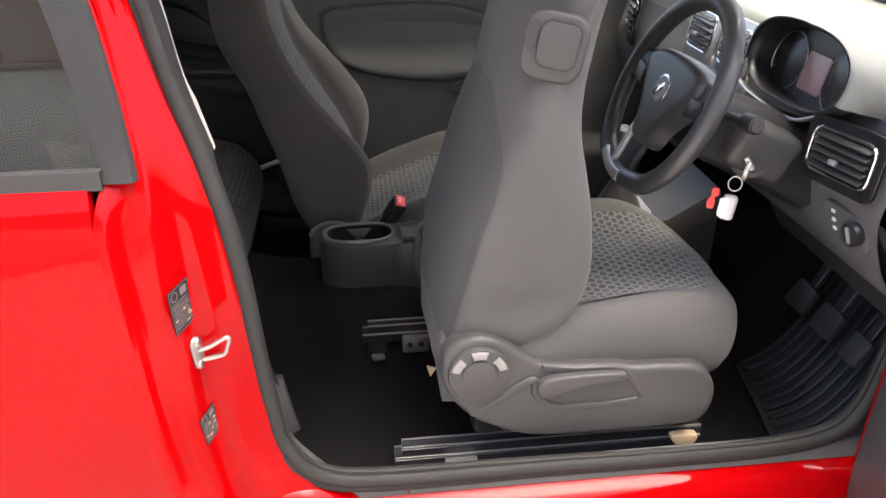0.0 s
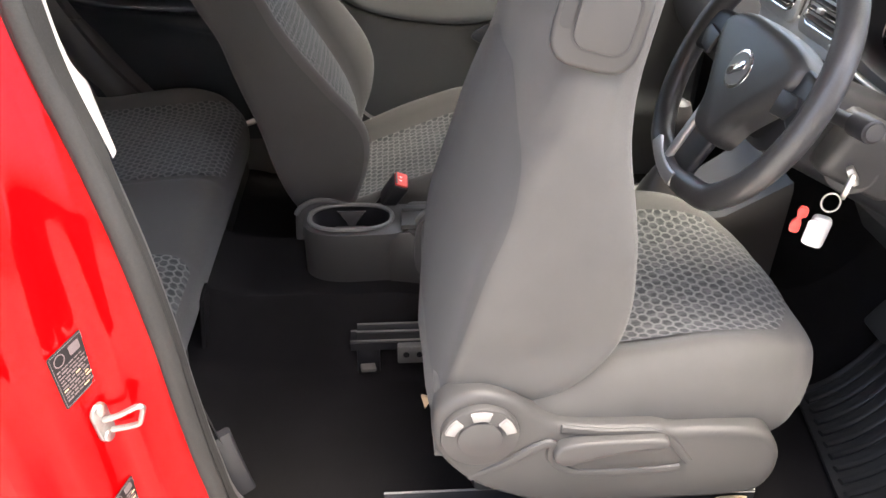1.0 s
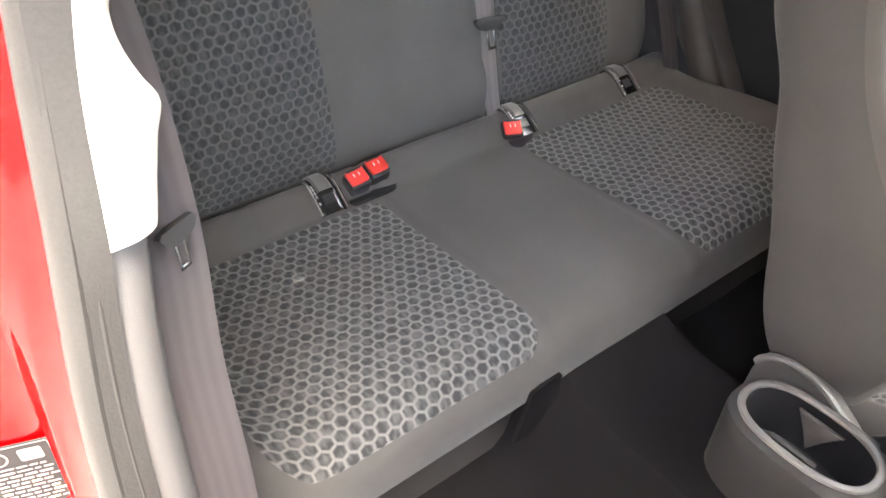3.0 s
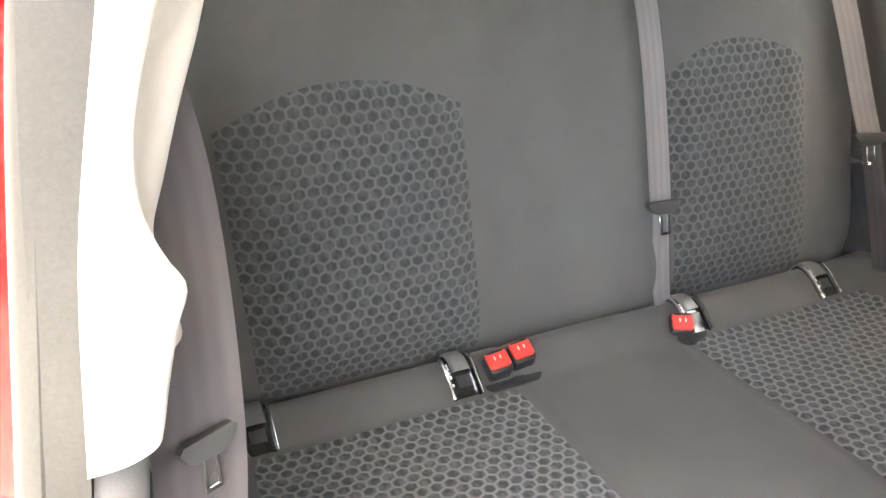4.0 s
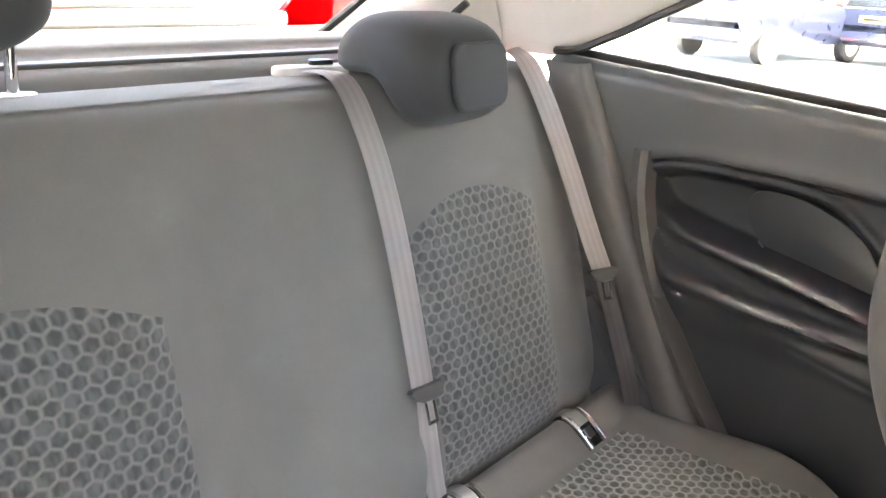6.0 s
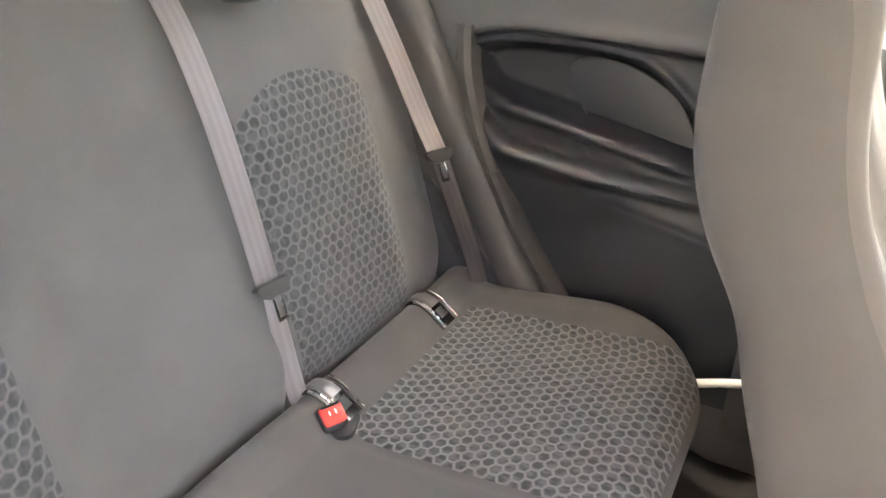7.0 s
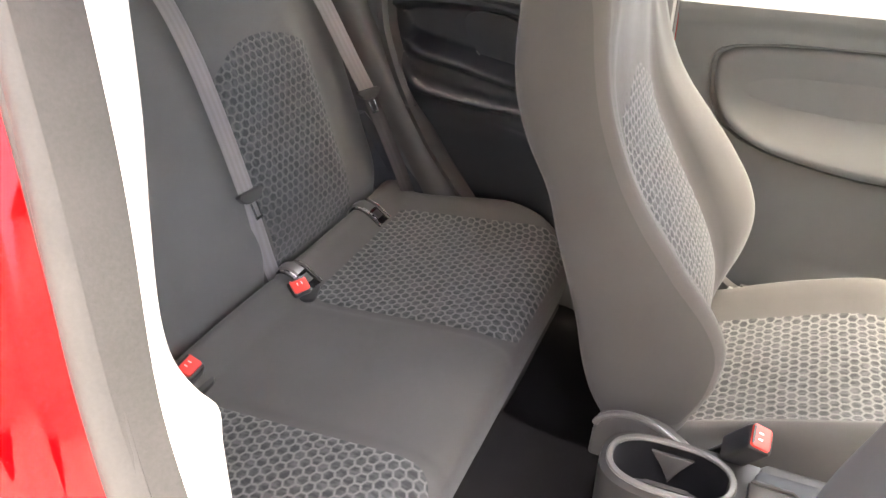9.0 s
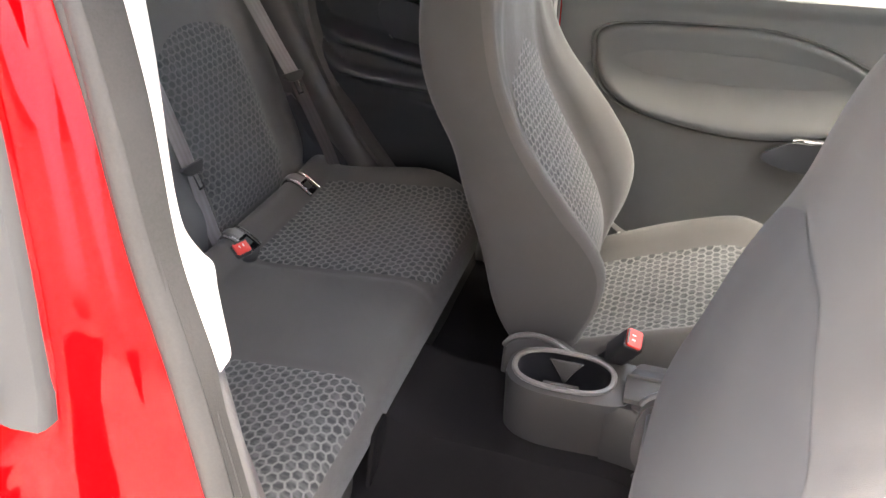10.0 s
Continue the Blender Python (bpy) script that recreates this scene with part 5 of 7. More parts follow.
def front_seat(name, side, pivot, tilt, rails, rear, lean, cover, wide, bolster, dip, label):
    """side: +1 if the door lies towards +y; tilt: degrees by which the back leans back."""
    px, pz = pivot
    yc = YC + side * 0.315
    seat = thing(name, (px + 0.2, yc, 0.34), label, "car seat", "front seats")
    ca, sa = math.cos(radians(tilt)), math.sin(radians(tilt))

    def back(s, u, w):
        return (px + u * ca - w * sa, yc + side * s, pz + u * sa + w * ca)

    def base(s, x, z):
        sink = dip * max(0.0, (0.30 - x) / 0.22) ** 1.2 * float(sstep(-0.08, -0.01, z))
        return (px + x, yc + side * s, pz + z - sink)

    rings = []
    for w in np.linspace(-0.06, 0.725, 60):
        h, r, b, c = (float(curve1(W_K, k, w)) for k in (HALF, rear, BOLS, CENT))
        hi = lean * float(sstep(0.20, 0.50, w))
        halves = []
        for q in (b, b if lean else b - 0.38 * max(0.0, b - c) * float(sstep(0.10, 0.24, w))):
            halves.append([(0, r - 0.006), (0.5 * h, r - 0.004 + 0.004 * hi), (0.80 * h, r + 0.001 + 0.012 * hi), (0.93 * h, r + 0.008 + 0.018 * hi), (0.985 * h, r + 0.030 + 0.012 * hi), (1.0 * h, 0.5 * (r + q) + 0.015), (0.975 * h, q - 0.018), (0.915 * h, q), (0.80 * h, q - 0.006), (0.66 * h, 0.55 * q + 0.45 * c), (0.56 * h, c + 0.001), (0.28 * h, c + 0.004), (0, c + 0.005)])
        loop = spline(halves[0] + [(-s, u) for s, u in halves[1][-2:0:-1]], 64, True)
        for j in range(3, 18):
            # a pinched fold below the head of the back, and a slack hollow low on its flank
            pinch = 0.010 * lean * math.exp(-((w - 0.352 - 0.012 * (j - 6)) / 0.020) ** 2) * math.exp(-((j - 6.6) / 1.5) ** 2)
            slack = 0.005 * lean * math.exp(-((w - 0.105 - 0.008 * (j - 13)) / 0.030) ** 2) * math.exp(-((j - 13.0) / 2.4) ** 2)
            loop[j] = loop[j] + np.array((-pinch - slack, 0.4 * pinch))
        rings.append([back(s, u + 0.0022 * math.sin(21 * w + 17 * s) * math.sin(13 * w - 26 * s + 1) + 0.0035 * noise.noise((7 * s + 3 * side, 6 * w, 9 * u)), w + 0.002 * math.sin(30 * s + 9 * u)) for s, u in loop])
    part("backrest", loft(rings), FABRIC_SHADED, seat, sharp=80)
    g, uvs = [], []
    for s in np.linspace(-1, 1, 30):
        row, ur = [], []
        for k in np.linspace(0, 1, 44):
            top = 0.462 - 0.048 * abs(s)
            w = 0.03 + (top - 0.03) * k
            h, c = float(curve1(W_K, HALF, w)), float(curve1(W_K, CENT, w))
            ss = s * (0.126 - 0.026 * k ** 1.5)
            row.append(back(ss, c + 0.0075 - 0.004 * abs(s) ** 2, w))
            ur.append((ss, w))
        g.append(row)
        uvs.append(ur)
    part("back_panel", sheet(g, uv=uvs), HEX, seat, "honeycomb patterned fabric")
    # darker rear layer with curved seams both sides; the driver's tone is painted shade
    rows = []
    for i, w in enumerate(np.linspace(-0.06, 0.725, 60)):
        if not 0.0 < w < (0.69 if cover is cover_wide else 0.405):
            continue
        reach = cover(w)
        ring = np.array(rings[i])
        mid = ring.mean(axis=0)
        row = []
        for k in np.linspace(-reach, reach, 31):
            j = int(math.floor(k))
            p = ring[j % 64] * (1 - (k - j)) + ring[(j + 1) % 64] * (k - j)
            o = p - mid
            row.append(tuple(p + o / np.linalg.norm(o) * 0.0014))
        rows.append(row)
    part("rear_layer", sheet(rows), FABRIC_COVER if cover is cover_wide else FABRIC_REAR_SHADE, seat, "darker rear of the seat back, painted shade on the driver seat", sharp=80)
    # cushion
    XK = [-0.05, 0.0, 0.10, 0.20, 0.31, 0.38, 0.43, 0.460, 0.475]
    CH = [0.205, 0.212, 0.217, 0.218, 0.214, 0.200, 0.172, 0.128, 0.05]
    CT = [0.015, 0.030, 0.044, 0.056, 0.064, 0.059, 0.042, 0.016, -0.02]
    CB = [-0.09, -0.09, -0.09, -0.09, -0.088, -0.084, -0.075, -0.062, -0.045]
    rings = []
    for x in np.linspace(-0.05, 0.475, 48):
        h, t, b = (float(curve1(XK, k, x)) for k in (CH, CT, CB))
        k = float(sstep(0.0, 0.06, t - b - 0.03)) * float(sstep(0.46, 0.30, x))
        half = [(0, t - 0.012 * k), (0.40 * h, t - 0.011 * k), (0.64 * h, t - 0.003 * k), (0.82 * h, t + bolster * k - 0.004 * (1 - k)), (0.92 * h, t + 0.6 * bolster * k - 0.014 * (1 - k)), (0.985 * h, t - 0.024 - 0.012 * (1 - k)), (1.0 * h, (t + b) / 2), (0.97 * h, b + 0.012), (0.85 * h, b), (0.4 * h, b), (0, b)]
        full = half + [(-s, z) for s, z in half[-2:0:-1]]
        rings.append([base(s * (1 + 0.012 * math.sin(24 * x + 40 * z)), x, z + lump(s, x)) for s, z in spline(full, 56, True)])
    part("cushion", loft(rings), FABRIC_SHADED, seat, sharp=80)
    g, uvs = [], []
    for s in np.linspace(-1, 1, 32):
        row, ur = [], []
        for k in np.linspace(0, 1, 34):
            x = 0.035 + (0.452 - 0.035 - 0.06 * abs(s) ** 3) * k
            h, t = float(curve1(XK, CH, x)), float(curve1(XK, CT, x))
            a = abs(s) * wide
            ss = s * wide * h
            kk = float(sstep(0.46, 0.30, x))
            z = t + kk * float(curve1([0.0, 0.40, 0.64, 0.82], [-0.012, -0.011, -0.003, bolster], a)) - (1 - kk) * 0.010 * a * a
            row.append(base(ss, x, z + 0.0030 + lump(ss, x)))
            ur.append((ss, x))
        g.append(row)
        uvs.append(ur)
    part("seat_panel", sheet(g, uv=uvs), HEX, seat, "honeycomb patterned fabric")
    part("pan", rbox((0.40, 0.40, 0.07), 0.012, pose(px + 0.20, yc, pz - 0.125)), PLASTIC_BLACK, seat)

    # outer side cover with tilt wheel and height lever
    out = spline([(-0.055, 0.018), (-0.040, 0.046), (0.0, 0.060), (0.04, 0.045), (0.09, 0.006), (0.15, -0.004), (0.215, -0.008), (0.24, -0.014), (0.30, -0.016), (0.36, -0.028), (0.387, -0.074), (0.376, -0.126), (0.33, -0.141), (0.20, -0.143), (0.10, -0.139), (0.04, -0.120), (-0.012, -0.087), (-0.050, -0.034)], 90, True)
    mo = Matrix(((1, 0, 0, px), (0, 0, side, yc + side * 0.204), (0, 1, 0, pz), (0, 0, 0, 1)))
    part("side_cover", slab([(a, b) for a, b in out], 0.034, mo, 0.012, 4), PLASTIC_GREY, seat, "moulded grey plastic side cover")
    part("cover_ridge", sweep(spline([mo @ Vector((-0.010, -0.082, 0.030)), mo @ Vector((0.03, -0.058, 0.034)), mo @ Vector((0.065, -0.030, 0.036)), mo @ Vector((0.088, -0.022, 0.036)), mo @ Vector((0.092, -0.05, 0.034)), mo @ Vector((0.125, -0.078, 0.033)), mo @ Vector((0.20, -0.080, 0.033)), mo @ Vector((0.255, -0.076, 0.034))], 40), circle(0.007, 8, 0.6), (0, 1, 0)), PLASTIC_GREY, seat)
    part("cover_ridge", sweep(spline([mo @ Vector((0.098, 0.000, 0.033)), mo @ Vector((0.15, -0.008, 0.034)), mo @ Vector((0.21, -0.011, 0.034)), mo @ Vector((0.235, -0.026, 0.034)), mo @ Vector((0.265, -0.066, 0.034))], 30), circle(0.006, 8, 0.6), (0, 1, 0)), PLASTIC_GREY, seat)
    # flat slab, dark in colour for the shade under the lever
    part("lever_shade", slab([(a, b) for a, b in spline([(0.098, -0.030), (0.13, -0.016), (0.22, -0.016), (0.25, -0.050), (0.24, -0.070), (0.13, -0.070), (0.105, -0.052)], 30, True)], 0.002, mo @ pose(0, 0, 0.0335), 0.0008), CONSOLE, seat, "dark slab painted as the shade of the lever scoop")
    part("height_lever", slab([(a, b) for a, b in spline([(0.090, -0.034), (0.098, -0.018), (0.13, -0.011), (0.20, -0.010), (0.226, -0.013), (0.225, -0.026), (0.18, -0.030), (0.14, -0.040), (0.11, -0.050), (0.096, -0.046)], 40, True)], 0.016, mo @ pose(0, 0, 0.034), 0.005, 3), PLASTIC_GREY, seat, "grey seat height lever")
    wheel = part("tilt_wheel", disc(0.047, 0.012, mo @ pose(0.0, 0.0, 0.032), 40, 0.004), PLASTIC_GREY, seat, "round backrest tilt wheel")
    for a in (32, 90, 148):
        arc_o = [(0.0435 * math.cos(radians(a + d)), 0.0435 * math.sin(radians(a + d))) for d in np.linspace(-17, 17, 8)]
        arc_i = [(0.0310 * math.cos(radians(a + d)), 0.0310 * math.sin(radians(a + d))) for d in np.linspace(17, -17, 8)]
        part("grip", slab(arc_o + arc_i, 0.006, mo @ pose(0, 0, 0.042), 0.002), PAD, wheel, "pale grip pad")
    part("wheel_face", disc(0.027, 0.004, mo @ pose(0, 0, 0.043), 32, 0.0015), PLASTIC_GREY, wheel)
    # inner hinge cover
    inn = spline([(-0.060, -0.02), (-0.052, 0.020), (-0.020, 0.040), (0.02, 0.036), (0.06, 0.012), (0.10, -0.016), (0.14, -0.030), (0.16, -0.05), (0.10, -0.10), (0.0, -0.11), (-0.055, -0.08)], 60, True)
    mi = Matrix(((1, 0, 0, px), (0, 0, -side, yc - side * 0.207), (0, 1, 0, pz - 0.004), (0, 0, 0, 1)))
    part("hinge_cover", slab([(a, b) for a, b in inn], 0.022, mi, 0.008, 4), PLASTIC, seat, "moulded grey hinge cover")
    # paler bead along the edge, a highlight put into the colour
    part("edge_highlight", sweep([mi @ Vector((a, b, 0.018)) for a, b in inn[4:40]], circle(0.005, 8), (0, 1, 0)), RIM_GREY, seat)
    part("hinge_tab", rbox((0.030, 0.012, 0.012), 0.003, pose(px + 0.092, yc + side * 0.200, pz + 0.030 - 0.45 * dip, 0, 20, 0)), SILVER, seat)
    # rails
    for s, start in ((0.196, rails[0]), (-0.165, rails[1])):
        y = yc + side * s
        for dz, mat, wv in ((0.0, METAL, 0.034), (0.018, METAL, 0.026)):
            x0, x1 = start + (0.012 if dz else 0.0), 0.39
            c = [(-wv / 2, -0.009), (wv / 2, -0.009), (wv / 2, 0.007), (wv / 2 - 0.004, 0.009), (-wv / 2 + 0.004, 0.009), (-wv / 2, 0.007)]
            part("rail", sweep([(px + x0, y, 0.392 + dz + 0.0), (px + x1, y, 0.392 + dz)], c), PLASTIC_BLACK, seat, "black steel seat rail")
            for ey in (-wv / 2 + 0.003, wv / 2 - 0.003):
                part("rail_edge", sweep([(px + x0, y + ey, 0.402 + dz), (px + x1, y + ey, 0.402 + dz)], rrect(0.003, 0.003, 0.001, 2)), ZINC, seat, "bright rail edge")
        part("rail_bracket", rbox((0.054, 0.014, 0.038), 0.003, pose(px + start + 0.108, y - 0.023, 0.380)), ZINC, seat, "zinc bracket")
        for bx in (start + 0.096, start + 0.119):
            part("bracket_hole", disc(0.0055, 0.002, facing((px + bx, y - 0.0302, 0.382), (0, -1, 0)), 12, 0), PLASTIC_BLACK, seat)
        for fx in (start + 0.03, 0.34):
            part("rail_foot", rbox((0.04, 0.034, 0.085), 0.004, pose(px + fx, y, 0.345)), PLASTIC_BLACK, seat)
        part("wire_clip", rbox((0.026, 0.016, 0.008), 0.002, pose(px + start + 0.03, y - 0.038, 0.362, 0, 8, 12)), ZINC, seat)
    part("rail_end_cap", slab([(a, b) for a, b in spline([(-0.022, 0.012), (0.022, 0.012), (0.016, -0.010), (0.004, -0.020), (-0.008, -0.012)], 20, True)], 0.014, facing((px + 0.355, yc + side * 0.212, 0.402), (0, side, 0)), 0.003), TAN, seat, "tan plastic rail end")
    if lean:
        part("cover_clip", slab([(-0.010, 0.008), (0.008, 0.006), (-0.002, -0.012)], 0.006, facing((px - 0.051, yc - 0.045, pz - 0.137), (-0.3, -0.9, 0.3)), 0.001), TAN, seat, "tan plastic clip")
    # easy-entry latch high on the outer side
    h = float(curve1(W_K, HALF, 0.485))
    n = Vector(back(1, 0, 0)) - Vector(back(0, 0, 0))
    up = Vector(back(0, 0, 1)) - Vector(back(0, 0, 0))
    ml = facing(Vector(back(h * 0.985, 0.008, 0.484)), n * 1.0 + (Vector(back(0, -1, 0)) - Vector(back(0, 0, 0))) * 0.25, up)
    part("latch_surround", slab(rrect(0.082, 0.088, 0.025, 6), 0.014, ml @ pose(0, 0, -0.004), 0.006, 3), PLASTIC_GREY, seat, "grey plastic folding latch surround")
    part("latch_gap", slab(rrect(0.056, 0.062, 0.017, 6), 0.002, ml @ pose(0.004, 0.004, 0.009), 0), PLASTIC_BLACK, seat)
    part("latch_paddle", slab(rrect(0.051, 0.057, 0.015, 6), 0.005, ml @ pose(0.004, 0.004, 0.0095), 0.002), PLASTIC_GREY, seat, "grey folding latch paddle")
    part("latch_pocket", slab(rrect(0.014, 0.040, 0.006, 4), 0.002, ml @ pose(-0.029 if side < 0 else 0.029, 0.010, 0.009), 0), PLASTIC_BLACK, seat)
    return seat


front_seat("driver_seat", -1, (0.125, 0.588), -10.0, (-0.129, -0.175), REAR_SLIM, 1.0, shade_narrow, 0.69, 0.016, 0.0, "dark grey fabric front seat tipped slightly forward on steel rails")
front_seat("passenger_seat", 1, (-0.100, 0.500), 18.5, (0.02, 0.02), REAR_FULL, 0.0, cover_wide, 0.62, 0.034, 0.055, "dark grey fabric front seat with a honeycomb panel, leaning back")

# ---------- centre console ----------
console = thing("centre_console", (0.2, YC, 0.42), "grey plastic centre console with an oval cup holder", "console")
OV = [(-0.046 + 0.073 * math.copysign(abs(math.cos(a)) ** 0.75, math.cos(a)), 1.434 + 0.043 * math.copysign(abs(math.sin(a)) ** 0.85, math.sin(a))) for a in np.linspace(0, 2 * math.pi, 48, endpoint=False)]
# top deck with the oval hole
bm = bmesh.new()
OUT = []
for a in np.linspace(0, 2 * math.pi, 48, endpoint=False):
    ca, sa = math.cos(a), math.sin(a)
    OUT.append((-0.046 + (0.100 if ca > 0 else 0.085) * math.copysign(abs(ca) ** (0.4 if ca > 0 else 0.75), ca), 1.434 + 0.056 * math.copysign(abs(sa) ** (0.4 if ca > 0 else 0.75), sa)))
inner = [bm.verts.new((x, y, 0.556)) for x, y in OV]
deep = [bm.verts.new((-0.046 + (x + 0.046) * 0.88, 1.434 + (y - 1.434) * 0.88, 0.490)) for x, y in OV]
N = len(OV)
for i in range(N):
    j = (i + 1) % N
    bm.faces.new((inner[i], inner[j], deep[j], deep[i]))
bm.faces.new(deep)
part("cup_holder", bm, PLASTIC_BLACK, console, "dark oval cup well")
shell = bmesh.new()
levels = [[(-0.046 + (x + 0.046) * 1.03, 1.434 + (y - 1.434) * 1.10, 0.36) for x, y in OUT]] + [[(x, y, z) for x, y in OUT] for z in (0.44, 0.52, 0.546)] + [[(-0.046 + (x + 0.046) * 0.985, 1.434 + (y - 1.434) * 0.98, 0.5525) for x, y in OUT], [(x, y, 0.556) for x, y in OV]]
part("cup_shell", loft(levels, True, False, shell), CONSOLE, console, "grained dark grey cup housing")
part("cup_rim", sweep([(x, y, 0.557) for x, y in OV], circle(0.0045, 8, 0.8), (0, 0, 1), closed=True), RIM_GREY, console, "worn grey rim")
for s in (1, -1):
    part("cup_divider", slab([(a, b) for a, b in ((-0.026, 0.0), (0.026, 0.0), (0.010, -0.020), (0.0, -0.036), (-0.010, -0.020))], 0.006, facing((-0.046, 1.434 + s * 0.030, 0.552), (0, -s, 0.35)), 0.002), PLASTIC_GREY, console, "grey cup divider")
body = []
for x, hw, zt in ((0.022, 0.0575, 0.545), (0.024, 0.0585, 0.5515), (0.07, 0.059, 0.550), (0.10, 0.060, 0.548), (0.20, 0.07, 0.545), (0.40, 0.075, 0.555), (0.60, 0.09, 0.59), (0.70, 0.10, 0.66)):
    ring = [(-hw - 0.006, 0.36), (-hw, zt - 0.06), (-hw + 0.002, zt - 0.012), (-hw + 0.008, zt), (hw - 0.008, zt), (hw - 0.002, zt - 0.012), (hw, zt - 0.06), (hw + 0.006, 0.36)]
    body.append([(x, YC - 0.004 + a, b) for a, b in ring])
part("body", loft([[tuple(p) for p in r] for r in body]), CONSOLE, console)
part("top_deck", slab(rrect(0.18, 0.110, 0.012, 3), 0.007, pose(0.145, 1.437, 0.547), 0.003), PLASTIC_GREY, console)
part("lid", slab([(-0.035, -0.026), (0.020, -0.026), (0.040, -0.006), (0.012, 0.024), (-0.035, 0.026)], 0.008, pose(0.078, 1.420, 0.5545, 0, 0, 0), 0.003), PLASTIC_GREY, console, "grey flap")
part("lid_edge", sweep([(0.045, 1.446, 0.563), (0.092, 1.444, 0.564), (0.118, 1.414, 0.564)], circle(0.003, 8), (0, 0, 1)), PLASTIC_GREY, console)
part("tray", slab(rrect(0.10, 0.075, 0.012, 3), 0.003, pose(0.10, 1.437, 0.5535), 0.001), PLASTIC_BLACK, console)
handbrake = thing("handbrake", (0.2, 1.43, 0.56), "black plastic handbrake lever beside the seat", "handbrake")
part("grip", sweep(spline([(0.12, 1.425, 0.563), (0.20, 1.428, 0.585), (0.32, 1.43, 0.612), (0.36, 1.43, 0.618)], 16), circle(0.014, 10), (0, 1, 0)), PLASTIC_BLACK, handbrake)
part("button", disc(0.008, 0.01, facing((0.365, 1.43, 0.619), (1, 0, 0.2)), 12), SILVER, handbrake)
gear = thing("gear_lever", (0.50, YC, 0.57), "black leather gear lever with a silver surround", "gear lever")
part("gaiter", loft([[(0.52 + r * math.cos(a), YC + r * math.sin(a), z) for a in np.linspace(0, 2 * math.pi, 20, endpoint=False)] for r, z in ((0.055, 0.575), (0.045, 0.60), (0.03, 0.63), (0.014, 0.66), (0.012, 0.70))]), LEATHER, gear)
part("knob", loft([[(0.515 + r * math.cos(a), YC + r * math.sin(a), z) for a in np.linspace(0, 2 * math.pi, 20, endpoint=False)] for r, z in ((0.012, 0.70), (0.024, 0.72), (0.027, 0.745), (0.02, 0.765), (0.006, 0.772))]), LEATHER, gear)
part("surround", slab(rrect(0.15, 0.11, 0.02, 4), 0.008, pose(0.51, YC, 0.572, 0, -8, 0), 0.003), SILVER, gear, "silver surround")
buckle((0.046, 1.472, 0.608), (0.42, -0.36, 0.83), "black passenger belt buckle with a red button")
buckle((0.16, 1.322, 0.60), (0.6, 0.2, 0.77), "black driver belt buckle with a red button")

# ---------- dashboard ----------
dash = thing("dashboard", (0.8, YC, 0.7), "grey soft dashboard with silver trimmed vents", "dashboard")
dp = spline([(1.12, 0.985), (1.02, 1.000), (0.90, 1.012), (0.80, 1.018), (0.745, 1.012), (0.725, 0.995), (0.722, 0.965), (0.715, 0.92), (0.700, 0.87), (0.690, 0.82), (0.70, 0.77), (0.73, 0.71), (0.79, 0.65), (0.86, 0.62), (0.95, 0.62)], 60)
cut = int(np.argmin(np.abs(dp[:, 1] - 0.935) + 10.0 * (dp[:, 0] > 0.75)))


def dash_rows(pts):
    return [[(x - 0.012 * math.exp(-(((y - YC) / 0.2) ** 2)) * float(sstep(0.95, 0.7, x)), float(y), z) for x, z in pts] for y in np.linspace(0.866, 2.05, 40)]


part("top_pad", sheet(dash_rows(dp[:cut + 1])), DASH, dash, "pale grey soft top", sharp=70)
part("lower_body", sheet(dash_rows(dp[cut:])), LOWER_DASH, dash, "dark grey lower dashboard", sharp=70)
part("knee_panel", sheet([[(0.695 + 0.14 * k + 0.004, float(y), 0.80 - 0.22 * k) for y in np.linspace(0.88, 1.33, 8)] for k in np.linspace(0, 1, 8)], thick=(0.012, 0, 0)), CONSOLE, dash, "dark lower panel")
# instrument bowl: an oval rim, dark walls that run in to the dials, a soft hood over it
BOWL = Vector((0.660, 1.112, 0.978))
bn = Vector((-1.0, 0.0, 0.22)).normalized()
mb = facing(BOWL, bn)
oval = [(0.138 * math.copysign(abs(math.cos(a)) ** 0.72, math.cos(a)), 0.062 * math.copysign(abs(math.sin(a)) ** 0.85, math.sin(a)) * (1.0 if math.sin(a) > 0 else 0.92)) for a in np.linspace(0, 2 * math.pi, 56, endpoint=False)]
rings = [[mb @ Vector((a * k, b * k, d)) for a, b in oval] for k, d in ((1.06, -0.030), (1.05, -0.006), (1.02, 0.003), (0.985, 0.0), (0.96, -0.012), (0.93, -0.045))]
part("instrument_bowl", loft(rings, True, False), PLASTIC_BLACK, dash, "black instrument bowl", sharp=60)
hood = []
for k in np.linspace(-1, 1, 36):
    a = radians(90 - 108 * k)
    q = 1.0 - 0.25 * abs(k) ** 4
    p = [mb @ Vector((r * 0.138 * math.copysign(abs(math.cos(a)) ** 0.72, math.cos(a)), r * 0.062 * math.copysign(abs(math.sin(a)) ** 0.85, math.sin(a)), d)) for r, d in ((1.045, 0.004), (1.075, 0.006 * q), (1.12, 0.0), (1.16, -0.03), (1.20, -0.09), (1.22, -0.18))]
    hood.append([tuple(v) for v in p])
part("instrument_hood", sheet(hood), DASH, dash, sharp=70)
mc = mb @ pose(0, 0, -0.042)
part("instrument_panel", slab([(a * 0.94, b * 0.94) for a, b in oval], 0.003, mc @ pose(0, 0, -0.003), 0), SCREEN, dash, "dark instrument panel")
